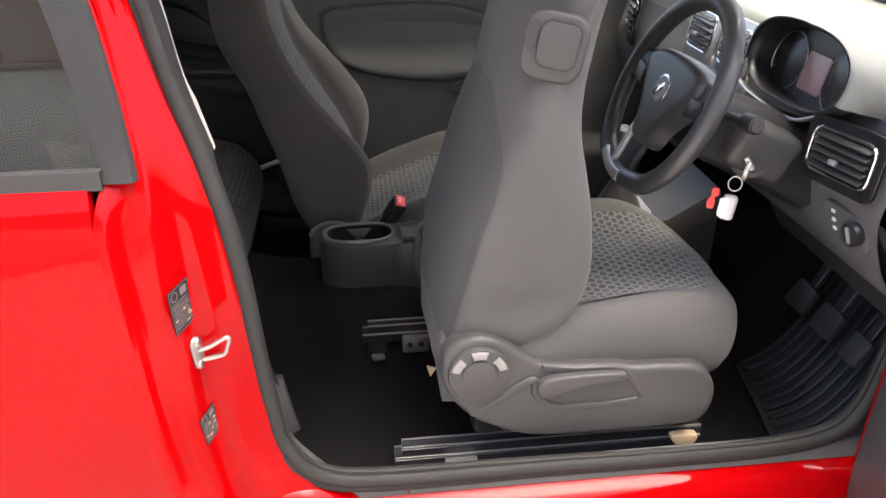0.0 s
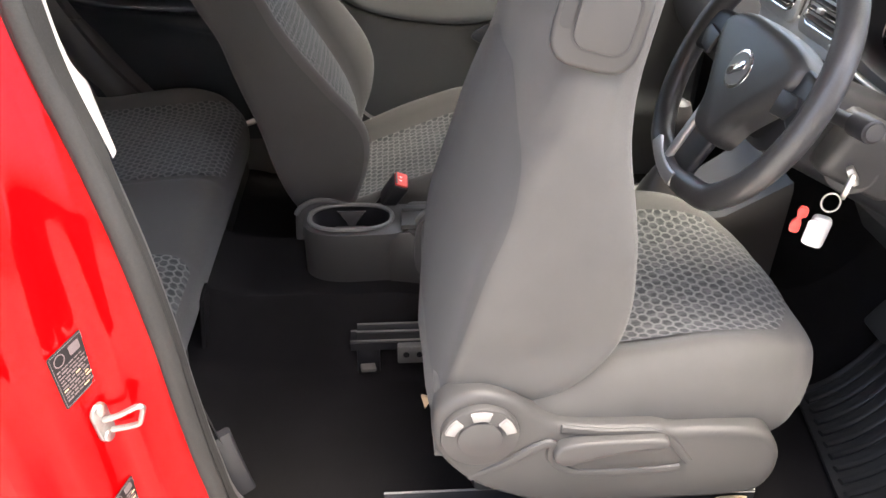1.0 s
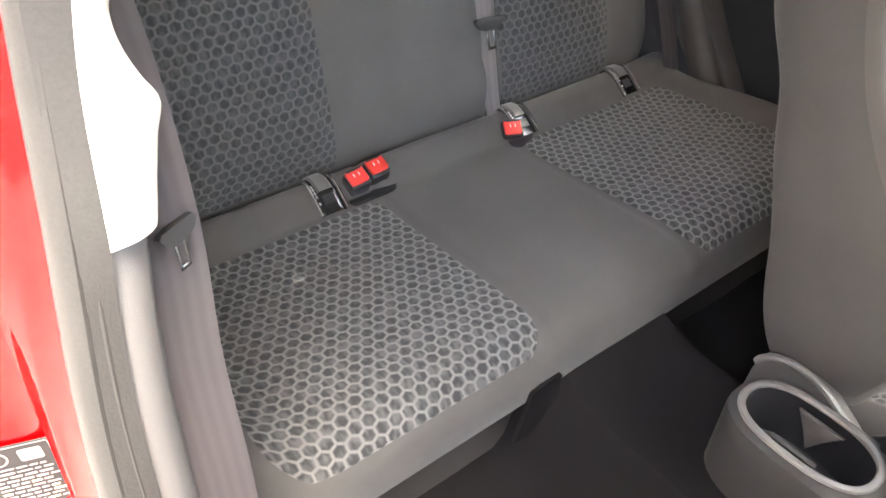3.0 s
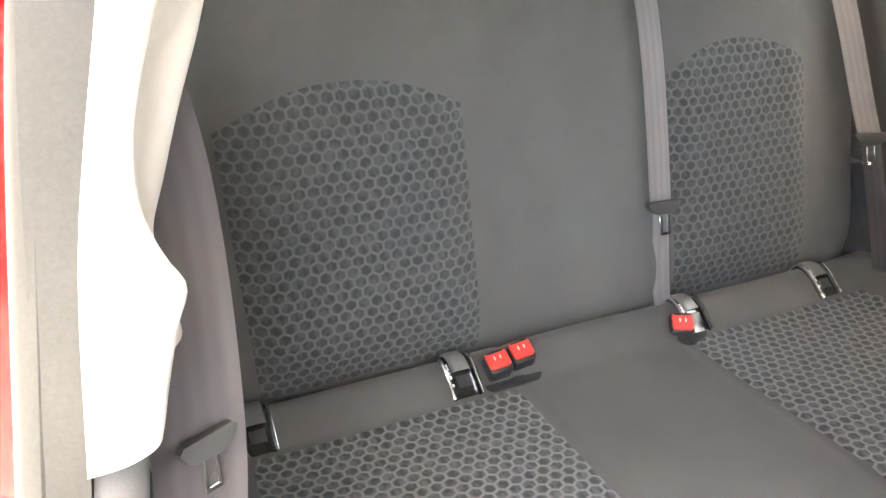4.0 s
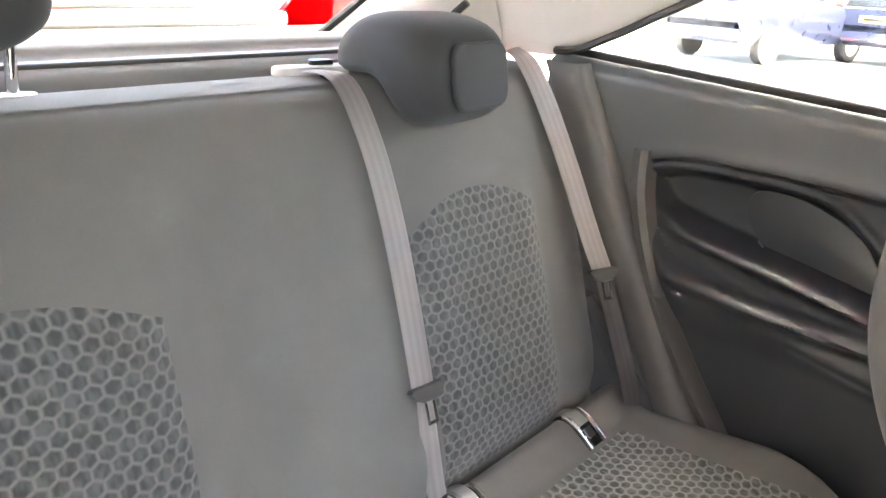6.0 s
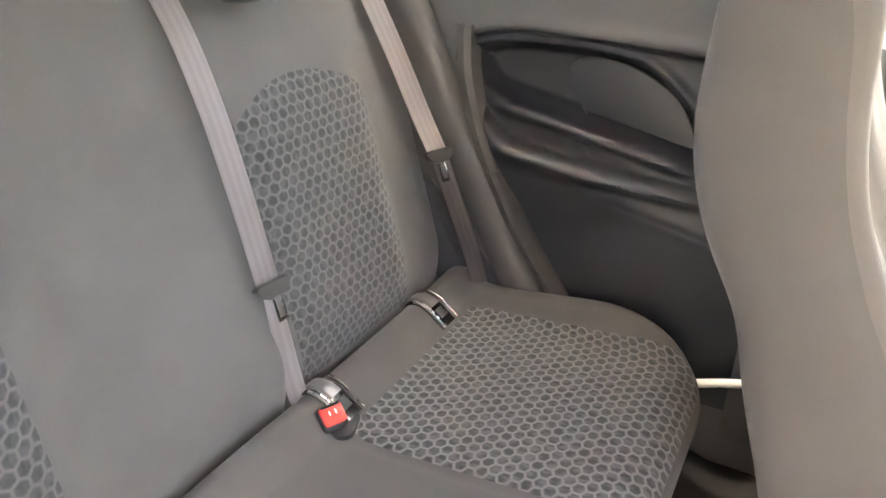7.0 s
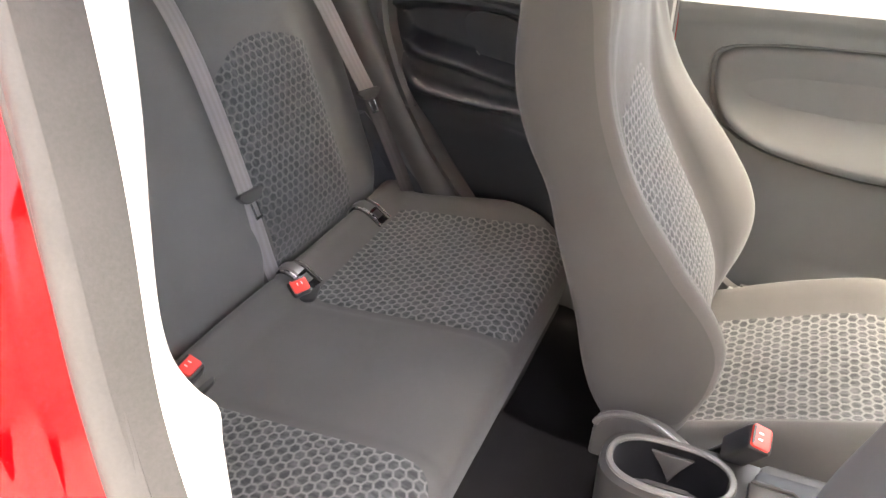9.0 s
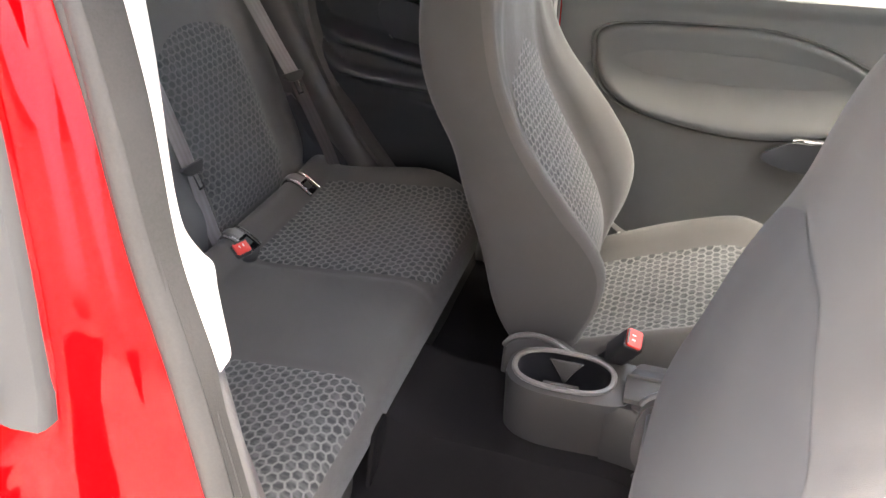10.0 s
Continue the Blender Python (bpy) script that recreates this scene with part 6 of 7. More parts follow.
for dx in (0.078, -0.078):
    dial = part("dial", disc(0.047, 0.003, mc @ pose(-dx, -0.004, 0.0005), 36, 0.001), SCREEN, dash, "dark round dial")
    part("dial_ring", sweep([mc @ pose(-dx, -0.004, 0.004) @ Vector((0.048 * math.cos(a), 0.048 * math.sin(a), 0)) for a in np.linspace(0, 2 * math.pi, 40, endpoint=False)], circle(0.0009, 6), tuple(bn), closed=True), METAL, dial)
    for k in range(17):
        a = radians(225 - k * 270 / 16)
        part("mark", slab(rrect(0.0013, 0.006, 0.0005, 1), 0.0004, mc @ pose(-dx, -0.004, 0.0036) @ pose(0.040 * math.cos(a), 0.040 * math.sin(a), 0, 0, 0, math.degrees(a) - 90), 0), PLASTIC_GREY, dial)
part("display", slab(rrect(0.064, 0.062, 0.006, 3), 0.0025, mc @ pose(0.004, -0.006, 0.004), 0.001), SCREEN_PALE, dash, "pale unlit display")
part("silver_strip", sweep(spline([(0.648, 1.27, 0.918), (0.645, 1.20, 0.908), (0.646, 1.12, 0.904), (0.650, 1.06, 0.905), (0.656, 1.015, 0.925)], 24), rrect(0.005, 0.012, 0.002), (-1, 0, 0.2)), SILVER, dash, "silver trim strip")


def vent(y, z, x, w, h, nrm, rows_n, mat, label):
    v = part("vent", slab(rrect(w + 0.030, h + 0.034, 0.018, 4), 0.006, facing((x, y, z), nrm), 0.002), mat, dash, label)
    m = facing((x, y, z), nrm)
    part("vent_frame", sweep([m @ Vector((a, b, 0.007)) for a, b in rrect(w, h, 0.016, 6)], circle(0.0024, 8), nrm, closed=True), CHROME, v, "bright vent frame")
    for k in range(rows_n):
        b = h * ((k + 0.8) / (rows_n + 0.6) - 0.5)
        part("slat", rbox((w * 0.88, 0.0035, 0.010), 0.001, m @ pose(0, b, 0.010, 28, 0, 0)), CONSOLE, v)
    part("vent_tab", rbox((0.014, 0.008, 0.008), 0.002, m @ pose(0.0, -h * 0.12, 0.018)), SILVER, v)


vent(0.948, 0.885, 0.668, 0.116, 0.066, (-1, -0.22, 0.10), 5, GLOSS_BLACK, "air vent in a gloss black surround")
vent(1.365, 0.945, 0.692, 0.105, 0.075, (-1, 0, 0.18), 5, SILVER, "air vent in a silver surround")
vent(1.515, 0.945, 0.692, 0.105, 0.075, (-1, 0, 0.18), 5, SILVER, "air vent in a silver surround")
vent(1.955, 0.885, 0.700, 0.100, 0.088, (-1, 0.18, 0.12), 5, GLOSS_BLACK, "air vent in a gloss black surround")
part("radio_panel", slab(rrect(0.27, 0.10, 0.012, 4), 0.010, facing((0.690, YC, 0.855), (-1, 0, 0.1)), 0.003), SILVER, dash, "silver radio panel")
for k in range(6):
    part("radio_button", rbox((0.026, 0.012, 0.006), 0.002, facing((0.678, YC - 0.10 + 0.04 * k, 0.87), (-1, 0, 0.1))), PLASTIC_BLACK, dash)
for dx in (-0.08, 0.08):
    part("heater_knob", disc(0.024, 0.018, facing((0.686, YC + dx, 0.80), (-1, 0, 0.1)), 26), PLASTIC_BLACK, dash, "round heater knob")
ml = facing((0.697, 0.935, 0.778), (-1, -0.1, -0.15))
part("switch_plate", slab(rrect(0.105, 0.050, 0.010, 4), 0.006, ml, 0.002), PLASTIC, dash)
part("light_switch", disc(0.019, 0.014, ml @ pose(0.024, 0, 0.005), 26), PLASTIC_BLACK, dash, "round light switch")
part("switch_grip", rbox((0.005, 0.026, 0.006), 0.0015, ml @ pose(0.024, 0, 0.020, 0, 0, 20)), SILVER, dash)
for k in range(3):
    part("switch_mark", slab(rrect(0.009, 0.006, 0.001, 1), 0.0006, ml @ pose(-0.030 + 0.004 * k, 0.013 - 0.013 * k, 0.006), 0), WHITE_PLASTIC, dash)

# ---------- steering wheel ----------
C = Vector((0.452, 1.110, 0.938))
ax = Vector((-math.cos(radians(24)), 0, math.sin(radians(24))))
wt = Vector((math.sin(radians(24)), 0, math.cos(radians(24))))
wy = Vector((0, 1, 0))
swheel = thing("steering_wheel", tuple(C), "worn black leather steering wheel with silver spoke trim", "steering wheel")
rim = []
for i in range(72):
    a = 2 * math.pi * i / 72
    r = 0.154 - (0.010 * float(sstep(-0.80, -1.0, math.sin(a))))
    rim.append(C + wy * r * math.cos(a) + wt * r * math.sin(a))
part("rim", sweep(rim, circle(0.0165, 12, 0.92), tuple(ax), closed=True), LEATHER, swheel)
mh = facing(C - ax * 0.024, ax, wt)
hub = spline([(-0.096, 0.050), (-0.050, 0.064), (0.050, 0.064), (0.096, 0.050), (0.100, 0.022), (0.074, -0.012), (0.048, -0.045), (0.028, -0.082), (-0.028, -0.082), (-0.048, -0.045), (-0.074, -0.012), (-0.100, 0.022)], 70, True)
part("airbag_cover", slab([(a, b) for a, b in hub], 0.036, mh, 0.018, 5), LEATHER, swheel, "soft black airbag cover")
for s in (1, -1):
    part("spoke", sweep(spline([C + wy * s * 0.06 + wt * 0.02 - ax * 0.01, C + wy * s * 0.11 + wt * 0.022 - ax * 0.006, C + wy * s * 0.150 + wt * 0.012], 12), rrect(0.016, 0.055, 0.007), tuple(wt)), PLASTIC_BLACK, swheel)
    pad = [(0.0, 0.010), (0.034, 0.014), (0.040, 0.004), (0.030, -0.014), (0.004, -0.018)]
    part("wheel_button", slab([(s * a, b) for a, b in pad], 0.005, facing(C - wy * s * 0.092 + wt * 0.010 + ax * 0.004, ax, wt), 0.002), PLASTIC_BLACK, swheel, "black button pad")
part("lower_spoke", sweep(spline([C - wt * 0.060 - ax * 0.006, C - wt * 0.10 - ax * 0.002, C - wt * 0.145], 12), rrect(0.052, 0.014, 0.006), tuple(ax)), PLASTIC_BLACK, swheel, "black lower spoke")
part("spoke_trim", sweep(spline([C + wy * 0.030 - wt * 0.058 + ax * 0.004, C + wy * 0.026 - wt * 0.10 + ax * 0.008, C + wy * 0.028 - wt * 0.142 + ax * 0.008], 12), rrect(0.014, 0.010, 0.004), tuple(ax)), SILVER, swheel, "silver spoke trim")
part("lower_trim", sweep([C + wy * 0.146 * math.cos(a) + wt * 0.146 * math.sin(a) + ax * 0.012 for a in np.linspace(radians(262), radians(298), 16)], rrect(0.018, 0.008, 0.003), tuple(ax)), SILVER, swheel, "silver lower trim")
emblem = part("emblem", disc(0.025, 0.003, facing(C + ax * 0.010 + wt * 0.005, ax, wt), 30), CHROME, swheel, "round chrome emblem")
part("emblem_field", disc(0.0205, 0.0012, facing(C + ax * 0.0132 + wt * 0.005, ax, wt), 28, 0), RIM_GREY, emblem)
part("emblem_shape", slab(rrect(0.034, 0.012, 0.005, 3), 0.0018, facing(C + ax * 0.0142 + wt * 0.005, ax, wt) @ pose(0, 0, 0, 0, 0, 35), 0.0005), CHROME, emblem)
column = thing("steering_column", (0.6, 1.11, 0.86), "black plastic steering column shroud with stalks", "steering column")
part("shroud", loft([[tuple(C - ax * d + wy * hw * math.copysign(abs(math.cos(a)) ** 0.6, math.cos(a)) + wt * (hh * math.copysign(abs(math.sin(a)) ** 0.6, math.sin(a)) - 0.012)) for a in np.linspace(0, 2 * math.pi, 32, endpoint=False)] for d, hw, hh in ((0.045, 0.045, 0.045), (0.055, 0.058, 0.055), (0.12, 0.060, 0.058), (0.22, 0.066, 0.064), (0.30, 0.07, 0.07))]), PLASTIC_BLACK, column)
part("stalk", sweep(spline([C - ax * 0.085 - wy * 0.05 + wt * 0.012, C - ax * 0.080 - wy * 0.10 + wt * 0.020, C - ax * 0.074 - wy * 0.135 + wt * 0.026], 10), circle(0.009, 10), tuple(ax)), PLASTIC_BLACK, column)
part("stalk_end", disc(0.0135, 0.030, facing(C - ax * 0.076 - wy * 0.118 + wt * 0.024, (0.05, -1, 0.12)), 22), PLASTIC_BLACK, column, "black stalk end")
part("stalk_face", disc(0.010, 0.002, facing(C - ax * 0.076 - wy * 0.148 + wt * 0.028, (0.05, -1, 0.12)), 20, 0), PLASTIC_GREY, column)
part("stalk", sweep(spline([C - ax * 0.085 + wy * 0.05 + wt * 0.012, C - ax * 0.080 + wy * 0.10 + wt * 0.020, C - ax * 0.070 + wy * 0.17 + wt * 0.03], 10), circle(0.008, 10), tuple(ax)), PLASTIC_BLACK, column)
K = Vector((0.566, 1.022, 0.856))
kn = Vector((-0.45, -0.85, 0.1)).normalized()
part("lock_barrel", disc(0.031, 0.045, facing(K - kn * 0.045, kn), 32, 0.004), CONSOLE, column, "dark ignition lock")
part("lock_housing", rbox((0.105, 0.100, 0.080), 0.016, pose(0.590, 1.060, 0.868, 0, 24, -8), 3), CONSOLE, column, "dark lock housing")
part("lock_ring", sweep([facing(K, kn) @ Vector((0.012 * math.cos(a), 0.012 * math.sin(a), 0.001)) for a in np.linspace(0, 2 * math.pi, 28, endpoint=False)], circle(0.0025, 6), tuple(kn), closed=True), METAL, column)
key = thing("car_key", tuple(K), "metal ignition key with white and red tags", "key")
part("blade", rbox((0.008, 0.022, 0.030), 0.002, facing(K + kn * 0.012, kn) @ pose(0, 0, 0, 0, 0, 35)), METAL, key)
part("bow", slab([(0.012 * math.cos(a), 0.016 * math.sin(a)) for a in np.linspace(0, 2 * math.pi, 24, endpoint=False)], 0.006, facing(K + kn * 0.034 + Vector((0, 0, -0.010)), (-0.7, 0.5, 0.1)), 0.002), METAL, key)
R0 = K + kn * 0.040 + Vector((-0.014, 0.006, -0.030))
part("ring", sweep([R0 + Vector((0.010 * math.cos(a) * 0.9, -0.010 * math.cos(a) * 0.4, 0.012 * math.sin(a))) for a in np.linspace(0, 2 * math.pi, 28, endpoint=False)], circle(0.0012, 6), (0.4, 0.9, 0), closed=True), METAL, key, "split ring")
F0 = R0 + Vector((-0.012, 0, -0.036))
part("fob", slab(rrect(0.022, 0.040, 0.006, 4), 0.010, facing(F0 + Vector((0.008, 0, -0.004)), (-0.45, -0.9, 0.1)) @ pose(0, 0, -0.006, 0, 0, -6), 0.003), SILVER, key, "grey key fob")
part("white_tag", slab(rrect(0.014, 0.030, 0.004, 4), 0.005, facing(F0 + Vector((-0.004, -0.006, 0.0)), (-0.45, -0.9, 0.1)) @ pose(0, 0, 0, 0, 0, -4), 0.002), WHITE_PLASTIC, key, "white tag")
part("red_tag", slab([(a, b) for a, b in spline([(-0.004, 0.017), (0.004, 0.017), (0.006, 0.008), (0.002, 0.003), (0.005, -0.003), (0.006, -0.014), (-0.003, -0.016), (-0.006, -0.005), (-0.003, 0.003), (-0.006, 0.011)], 40, True)], 0.005, facing(F0 + Vector((-0.018, 0.004, 0.012)), (-0.5, -0.9, 0.1)) @ pose(0, 0, 0, 0, 0, -12), 0.0015), RED_PLASTIC, key, "red tag")

# ---------- footwell ----------
fm = thing("floor_mat", (0.75, 1.06, 0.32), "black ribbed rubber floor mat", "floor mat")


def mat_z(x):
    return 0.318 + 0.30 * float(sstep(0.72, 1.05, x)) ** 1.5


def mat_at(a, y):
    """A point of the mat: a along its ribs, y at its rear edge."""
    x = 0.700 + 0.165 * (y - 0.955) + a
    return x, y + 0.22 * a


part("base", sheet([[(mat_at(a, y)[0], mat_at(a, y)[1], mat_z(mat_at(a, y)[0]) + 0.005) for y in np.linspace(0.940, 1.20, 8)] for a in np.linspace(-0.012, 0.23, 14)], thick=(0, 0, -0.006)), RUBBER_BLACK, fm)
for k in range(11):
    y = 0.948 + k * 0.0245
    pts = [(mat_at(a, y)[0], mat_at(a, y)[1], mat_z(mat_at(a, y)[0]) + 0.008) for a in np.linspace(0.0, 0.215, 10)]
    part("rib", sweep(pts, rrect(0.011, 0.009, 0.003, 2)), RUBBER_BLACK, fm)
for y, nm, w in ((0.985, "accelerator_pedal", 0.05), (1.075, "brake_pedal", 0.06), (1.165, "clutch_pedal", 0.06)):
    pd = thing(nm, (0.86, y, 0.40), "black rubber covered pedal on a black arm", "pedal", "pedals")
    m = facing((0.82, y, 0.50), (-0.85, 0, 0.5))
    part("pad", slab(rrect(w, 0.055, 0.008, 3), 0.012, m, 0.003), RUBBER_BLACK, pd)
    part("arm", sweep(spline([(0.83, y, 0.51), (0.86, y, 0.58), (0.90, y, 0.68), (0.95, y, 0.74)], 10), rrect(0.012, 0.02, 0.003), (0, 1, 0)), PLASTIC_BLACK, pd)

# ---------- open driver door (its front edge shows) ----------
door_r = thing("door_2", (0.83, 0.80, 0.30), "open driver door with grey inner trim", "car door", kind="structure")
dm = pose(0.825, 0.795, 0, 0, 0, 0) @ Matrix.Rotation(radians(66), 4, "Z")


def door_pt(a, d, z):
    """a back from the hinge, d inward from the skin."""
    return dm @ Vector((-a, d, z))


rows = [[door_pt(a, 0.0 - 0.03 * math.sin(math.pi * (z - 0.3) / 0.8), z) for a in np.linspace(0.0, 1.02, 16)] for z in np.linspace(0.30, 0.96, 16)]
part("outer_skin", sheet(rows), RED, door_r)
rows = []
for z in np.linspace(0.32, 0.97, 24):
    r = 0.03 * (1 - min(1.0, (z - 0.32) / 0.10)) ** 2
    rows.append([door_pt(a, 0.10 - 0.03 * float(sstep(0.04, 0.0, a - r)) - 0.02 * math.exp(-(((z - 0.72) / 0.05) ** 2)), z) for a in np.concatenate([np.linspace(0.02 + r, 0.10, 6), np.linspace(0.14, 1.0, 16)])])
part("inner_trim", sheet(rows), PLASTIC_GREY, door_r)
part("edge", sheet([[door_pt(0.0, d, z) for d in (0.0, 0.05, 0.09)] for z in np.linspace(0.30, 0.96, 10)]), RED, door_r)
part("door_rubber", sweep(spline([door_pt(0.05, 0.075, 0.96), door_pt(0.035, 0.078, 0.7), door_pt(0.035, 0.078, 0.45), door_pt(0.07, 0.078, 0.345), door_pt(0.25, 0.078, 0.32), door_pt(0.9, 0.078, 0.32)], 50), circle(0.011, 8), (0, 0, 1)), RUBBER, door_r)

# ---------- street outside ----------
ASPHALT = surface("pale asphalt", (0.40, 0.39, 0.365), 0.9, var=0.2, grain=120, gdist=0.004, gstr=0.3, big=0.6)
GRASS = surface("dry grass", (0.16, 0.17, 0.05), 0.95, var=0.4, grain=60, gdist=0.02, gstr=0.5, big=1.2)
WALLM = surface("pale rendered wall", (0.62, 0.58, 0.50), 0.9, var=0.12, grain=40, gdist=0.004, gstr=0.3, big=1.0)
ROOFM = surface("brown roof tiles", (0.22, 0.13, 0.09), 0.8, var=0.25, grain=20, gdist=0.01, gstr=0.5)
LEAF = surface("yellow green leaves", (0.19, 0.21, 0.03), 0.7, var=0.5, grain=30, gdist=0.01, gstr=0.4, big=5)
BARK = surface("bark", (0.12, 0.09, 0.06), 0.9, var=0.3, grain=40, gdist=0.01, gstr=0.5)
BLUE = surface("dark blue car paint", (0.018, 0.023, 0.05), 0.3, var=0.1, gstr=0.0, coat=1.0)
BLACKP = surface("black car paint", (0.015, 0.015, 0.017), 0.3, var=0.1, gstr=0.0, coat=1.0)
YPLATE = surface("yellow plate", (0.75, 0.60, 0.08), 0.5, var=0.05, gstr=0.0)
bm = bmesh.new()
bmesh.ops.create_grid(bm, x_segments=40, y_segments=40, size=400)
ground = solid("ground", bm, ASPHALT, "pale sunlit asphalt of a parking area", "ground", kind="structure")
solid("grass_verge", sheet([[(x, y, 0.03) for y in (24, 30, 40)] for x in np.linspace(-60, 60, 20)], thick=(0, 0, -0.06)), GRASS, "dry grass verge beyond the parked cars", "grass", kind="stuff")
solid("kerb", sweep([(x, 23.9, 0.05) for x in np.linspace(-60, 60, 12)], rrect(0.15, 0.14, 0.03)), WALLM, "pale concrete kerb", "kerb", kind="structure")
solid("grass_bank", sheet([[(x, y, 0.03) for x in (-16, -22, -40)] for y in np.linspace(-30, 22, 20)], thick=(0, 0, -0.06)), GRASS, "dry grass verge across the road", "grass", kind="stuff")


def parked_car(at, turn, paint, label):
    car = thing("parked_car", at, label, "car", "parked cars")
    m = Matrix.Translation(at) @ Matrix.Rotation(radians(turn), 4, "Z")
    st = [(-1.95, 0.55, 0.62, 0.70), (-1.92, 0.40, 0.95, 0.80), (-1.80, 0.32, 1.02, 0.84), (-1.0, 0.30, 1.0, 0.86), (0.6, 0.30, 0.98, 0.86), (1.3, 0.30, 0.92, 0.84), (1.8, 0.35, 0.80, 0.78), (1.95, 0.45, 0.65, 0.66)]
    part("body", loft([[m @ Vector((x, s * w, z)) for s, w, z in ((-1, hw * 0.9, lo), (-1, hw, lo + 0.12), (-1, hw, hi - 0.15), (-1, hw * 0.92, hi), (1, hw * 0.92, hi), (1, hw, hi - 0.15), (1, hw, lo + 0.12), (1, hw * 0.9, lo))] for x, lo, hi, hw in st]), paint, car)
    part("cabin", loft([[m @ Vector((x, s * w, z)) for s, w, z in ((-1, hw, 0.98), (-1, hw * 0.82, top), (1, hw * 0.82, top), (1, hw, 0.98))] for x, top, hw in ((-1.86, 1.0, 0.74), (-1.62, 1.38, 0.74), (-1.2, 1.48, 0.76), (-0.1, 1.50, 0.76), (0.35, 1.40, 0.76), (1.0, 0.99, 0.76))]), TINT, car, "dark glazed cabin")
    part("roof", loft([[m @ Vector((x, s * w, z)) for s, w, z in ((-1, 0.60, top - 0.02), (-1, 0.54, top + 0.02), (1, 0.54, top + 0.02), (1, 0.60, top - 0.02))] for x, top in ((-1.66, 1.37), (-1.2, 1.49), (-0.1, 1.51), (0.30, 1.42))]), paint, car)
    for sx in (-1.22, 1.25):
        for sy in (-0.78, 0.78):
            wm = m @ Matrix.Translation((sx, sy - 0.09, 0.31)) @ Matrix.Rotation(radians(-90), 4, "X")
            wh = part("wheel", disc(0.31, 0.18, wm, 28, 0.03), RUBBER_BLACK, car, "black tyre")
            part("rim", disc(0.20, 0.008, m @ Matrix.Translation((sx, sy + (0.09 if sy > 0 else -0.09), 0.31)) @ Matrix.Rotation(radians(-90 if sy > 0 else 90), 4, "X"), 24, 0), SILVER, wh, "silver rim")
    part("plate", rbox((0.02, 0.52, 0.11), 0.004, m @ pose(-1.945, 0, 0.78)), YPLATE, car, "yellow plate")
    part("plate_bar", rbox((0.006, 0.36, 0.05), 0.001, m @ pose(-1.956, 0, 0.78)), PLASTIC_BLACK, car)
    for s in (-1, 1):
        part("tail_light", rbox((0.05, 0.16, 0.26), 0.02, m @ pose(-1.905, s * 0.70, 0.92)), RED_PLASTIC, car, "red tail light")
    part("reflector", rbox((0.02, 0.16, 0.05), 0.006, m @ pose(-1.95, 0.35, 0.45)), RED_PLASTIC, car)
    part("bumper", rbox((0.08, 1.5, 0.14), 0.03, m @ pose(-1.93, 0, 0.50)), paint, car)
    return car


parked_car((-5.25, 15.65, 0), 75, BLUE, "dark blue parked hatchback with a yellow plate")
parked_car((-3.2, 18.0, 0), 75, BLUE, "dark blue parked hatchback behind another")
parked_car((-0.9, 17.0, 0), 75, BLACKP, "black parked hatchback on pale asphalt")


def shrub(at, r, h, n, seed, label):
    s = thing("shrub", at, label, "shrub", "shrubs")
    rng = random.Random(seed)
    for k in range(4):
        a = rng.random() * 6.28
        part("stem", sweep([Vector(at), Vector(at) + Vector((r * 0.3 * math.cos(a), r * 0.3 * math.sin(a), h * 0.35)), Vector(at) + Vector((r * 0.5 * math.cos(a), r * 0.5 * math.sin(a), h * 0.7))], circle(0.03, 6), (1, 0, 0), scale=[1, 0.7, 0.3]), BARK, s)
    bm = bmesh.new()
    for k in range(n):
        a, u, q = rng.random() * 6.28, rng.random(), rng.random() ** 0.4
        p = Vector(at) + Vector((r * q * math.cos(a) * math.sin(math.pi * (0.15 + 0.8 * u)), r * q * math.sin(a) * math.sin(math.pi * (0.15 + 0.8 * u)), h * (0.15 + 0.85 * u)))
        e = Euler((rng.random() * 6, rng.random() * 6, rng.random() * 6)).to_matrix()
        w = 0.05 + 0.06 * rng.random()
        vs = [bm.verts.new(p + e @ Vector(c) * w) for c in ((-1.4, 0, 0), (0, -0.6, 0.15), (1.4, 0, 0), (0, 0.6, 0.15))]
        bm.faces.new(vs)
    part("leaves", bm, LEAF, s, "yellow green leaves")
    return s


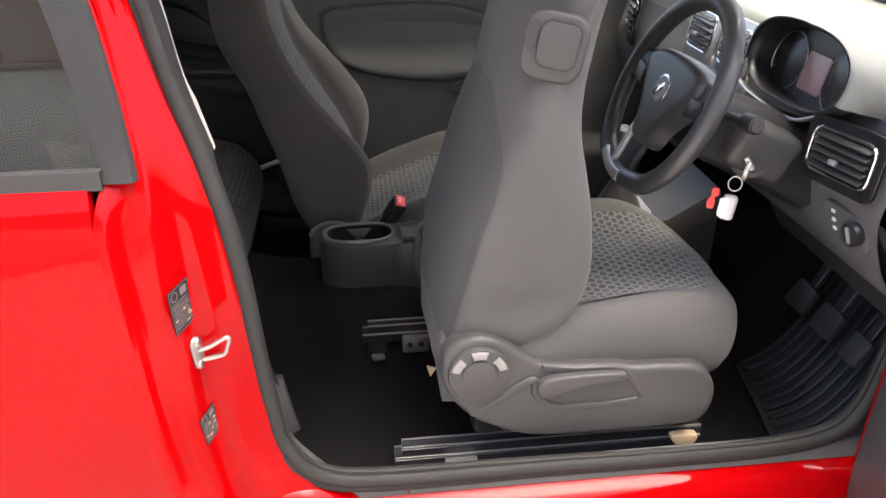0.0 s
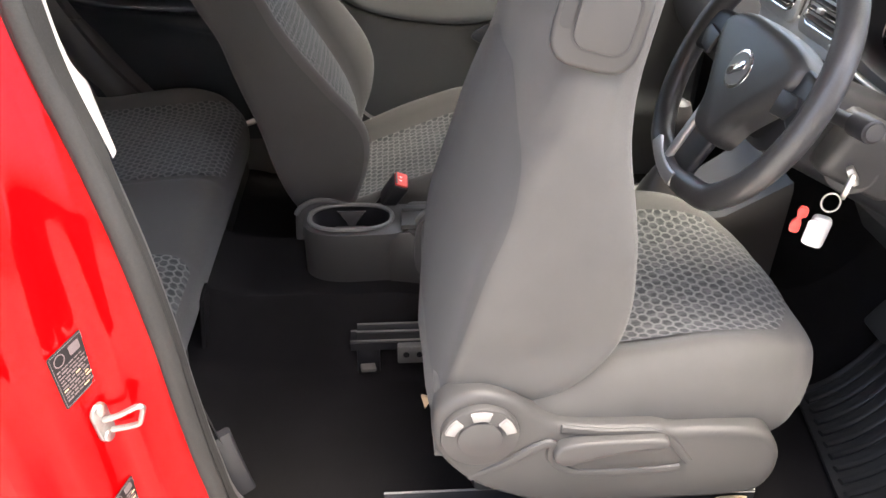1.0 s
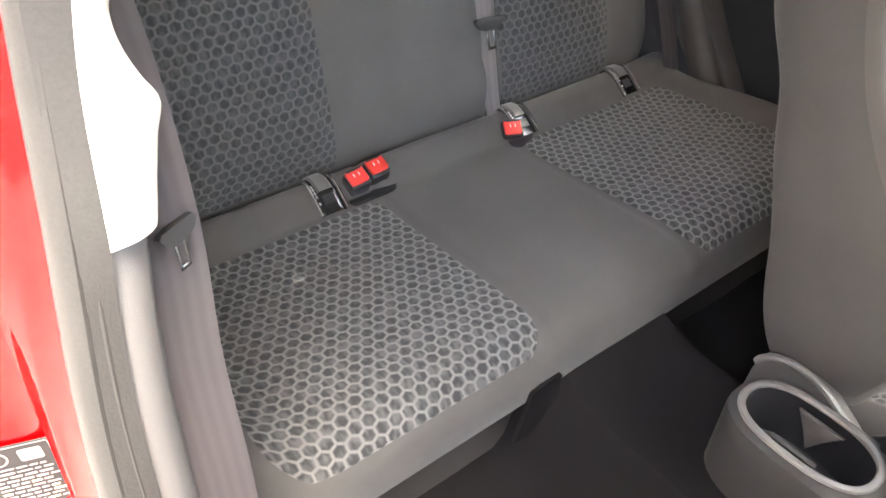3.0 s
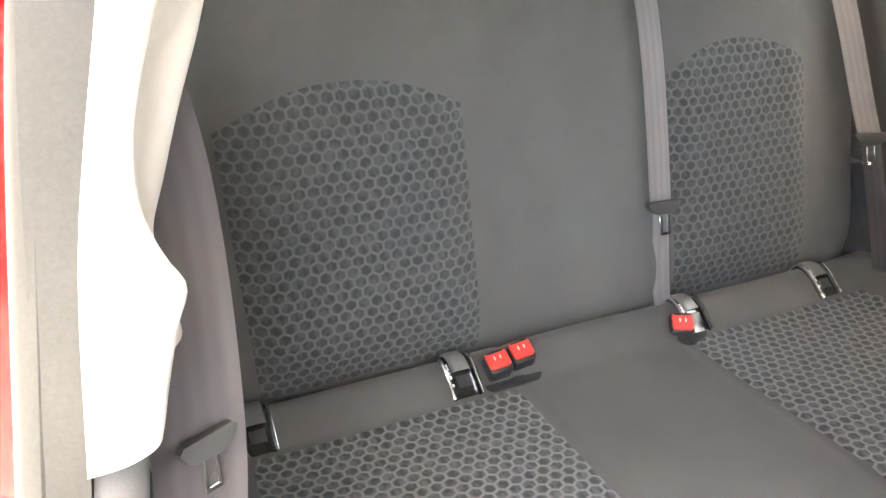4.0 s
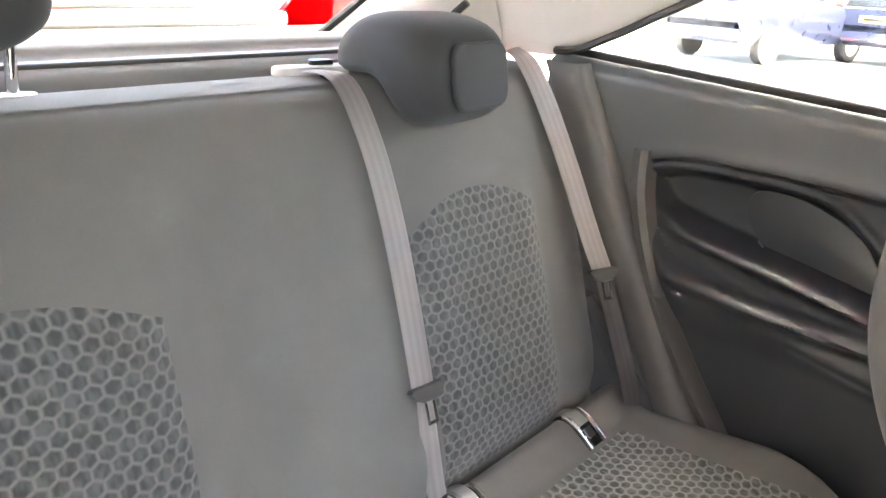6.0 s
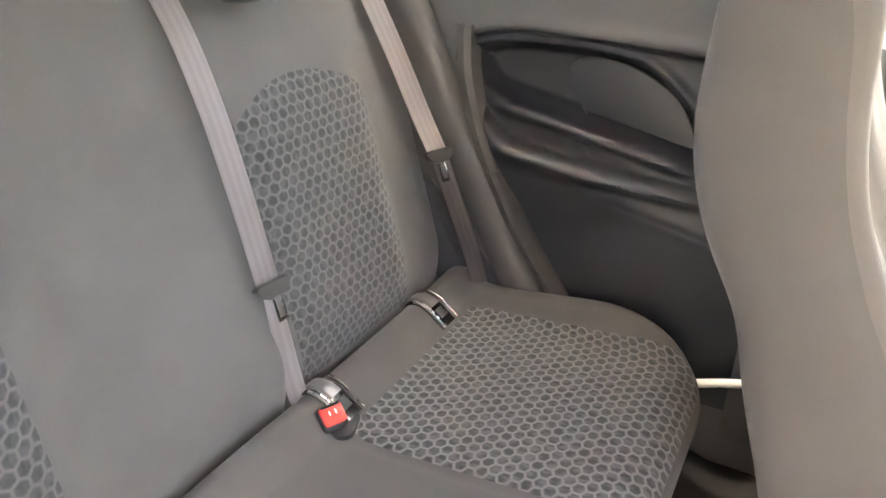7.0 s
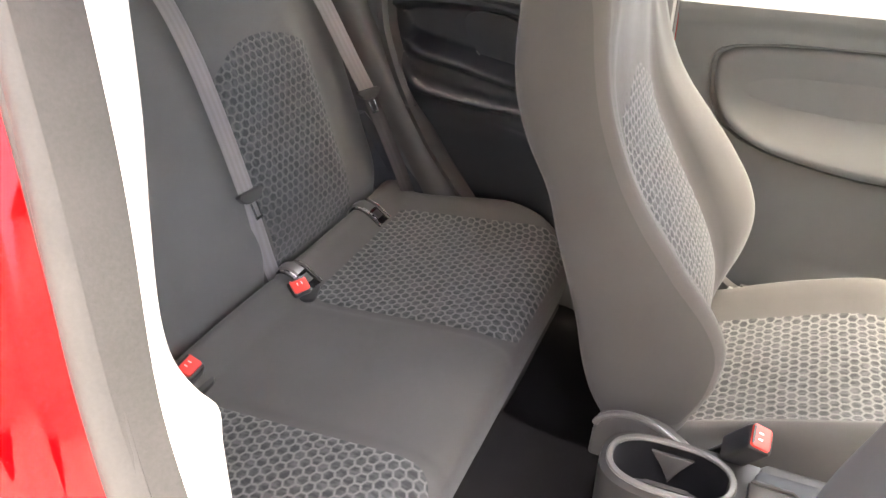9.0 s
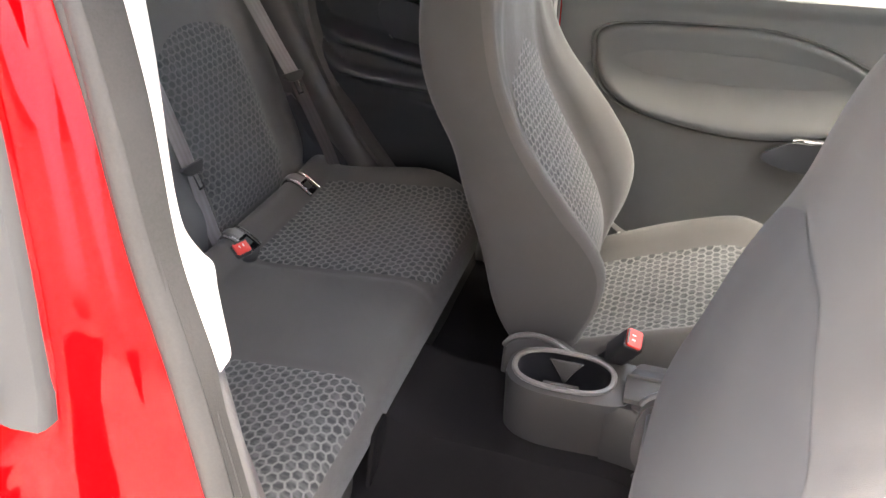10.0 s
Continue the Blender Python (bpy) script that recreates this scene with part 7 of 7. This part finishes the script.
shrub((-13.2, 5.9, 0), 0.75, 1.05, 900, 3, "yellow green rounded shrub by the road")
shrub((-14.5, 4.6, 0), 0.5, 0.55, 500, 5, "low yellow green shrub by the road")
shrub((-15.5, 2.5, 0), 0.7, 0.5, 500, 6, "low yellow green shrub by the road")
post = thing("sign_post", (-14.5, 7.4, 0), "dark wooden sign board on two posts", "sign")
part("board", rbox((0.06, 0.55, 0.75), 0.01, pose(-14.5, 7.35, 1.75)), BARK, post)
for dy in (-0.2, 0.5):
    part("post", sweep([(-14.5, 7.35 + dy, 0), (-14.5, 7.35 + dy, 1.9)], circle(0.04, 8), (1, 0, 0)), BARK, post)
solid("garden_wall", sheet([[(-24.0, float(y), z) for z in (0, 0.6, 1.2)] for y in np.linspace(-20, 30, 16)], thick=(-0.3, 0, 0)), WALLM, "low pale rendered garden wall", "wall", kind="structure")


def house(at, w, d, h, label, faces):
    hs = thing("house", at, label, "house", "houses")
    x, y, _ = at
    part("wall", rbox((d, w, h), 0.02, pose(x, y, h / 2)), WALLM, hs)
    part("roof", loft([[(x + s * (d / 2 + 0.4) * k, yy, h + (0 if k else d * 0.32)) for s, k in ((-1, 1), (0, 0), (1, 1))] for yy in (y - w / 2 - 0.3, y + w / 2 + 0.3)]), ROOFM, hs)
    for zz in (1.4, 4.0):
        for k in range(3):
            if zz + 0.8 > h:
                continue
            if faces == "z":
                part("window", rbox((0.06, 1.2, 1.1), 0.01, pose(x - d / 2, y - w / 3 + k * w / 3, zz)), TINT, hs)
            elif faces == "x":
                c = (x + d / 2, y - w / 3 + k * w / 3, zz)
                part("window", rbox((0.06, 1.2, 1.1), 0.01, pose(*c)), TINT, hs)
            else:
                c = (x - d / 3 + k * d / 3, y - w / 2, zz)
                part("window", rbox((1.2, 0.06, 1.1), 0.01, pose(*c)), TINT, hs)
    return hs


house((-34, 12, 0), 12, 8, 5.2, "pale rendered house with a brown roof", "x")
house((-33, -6, 0), 12, 8, 5.2, "pale rendered house with a brown roof", "x")
house((-8, 46, 0), 8, 14, 5.2, "pale rendered house with a brown roof", "y")
house((14, 46, 0), 8, 14, 5.2, "pale rendered house with a brown roof", "y")
# added out of view to block low sky on the open door's side
house((-2, -16.0, 0), 8, 26, 5.2, "pale rendered house with a brown roof", "y")
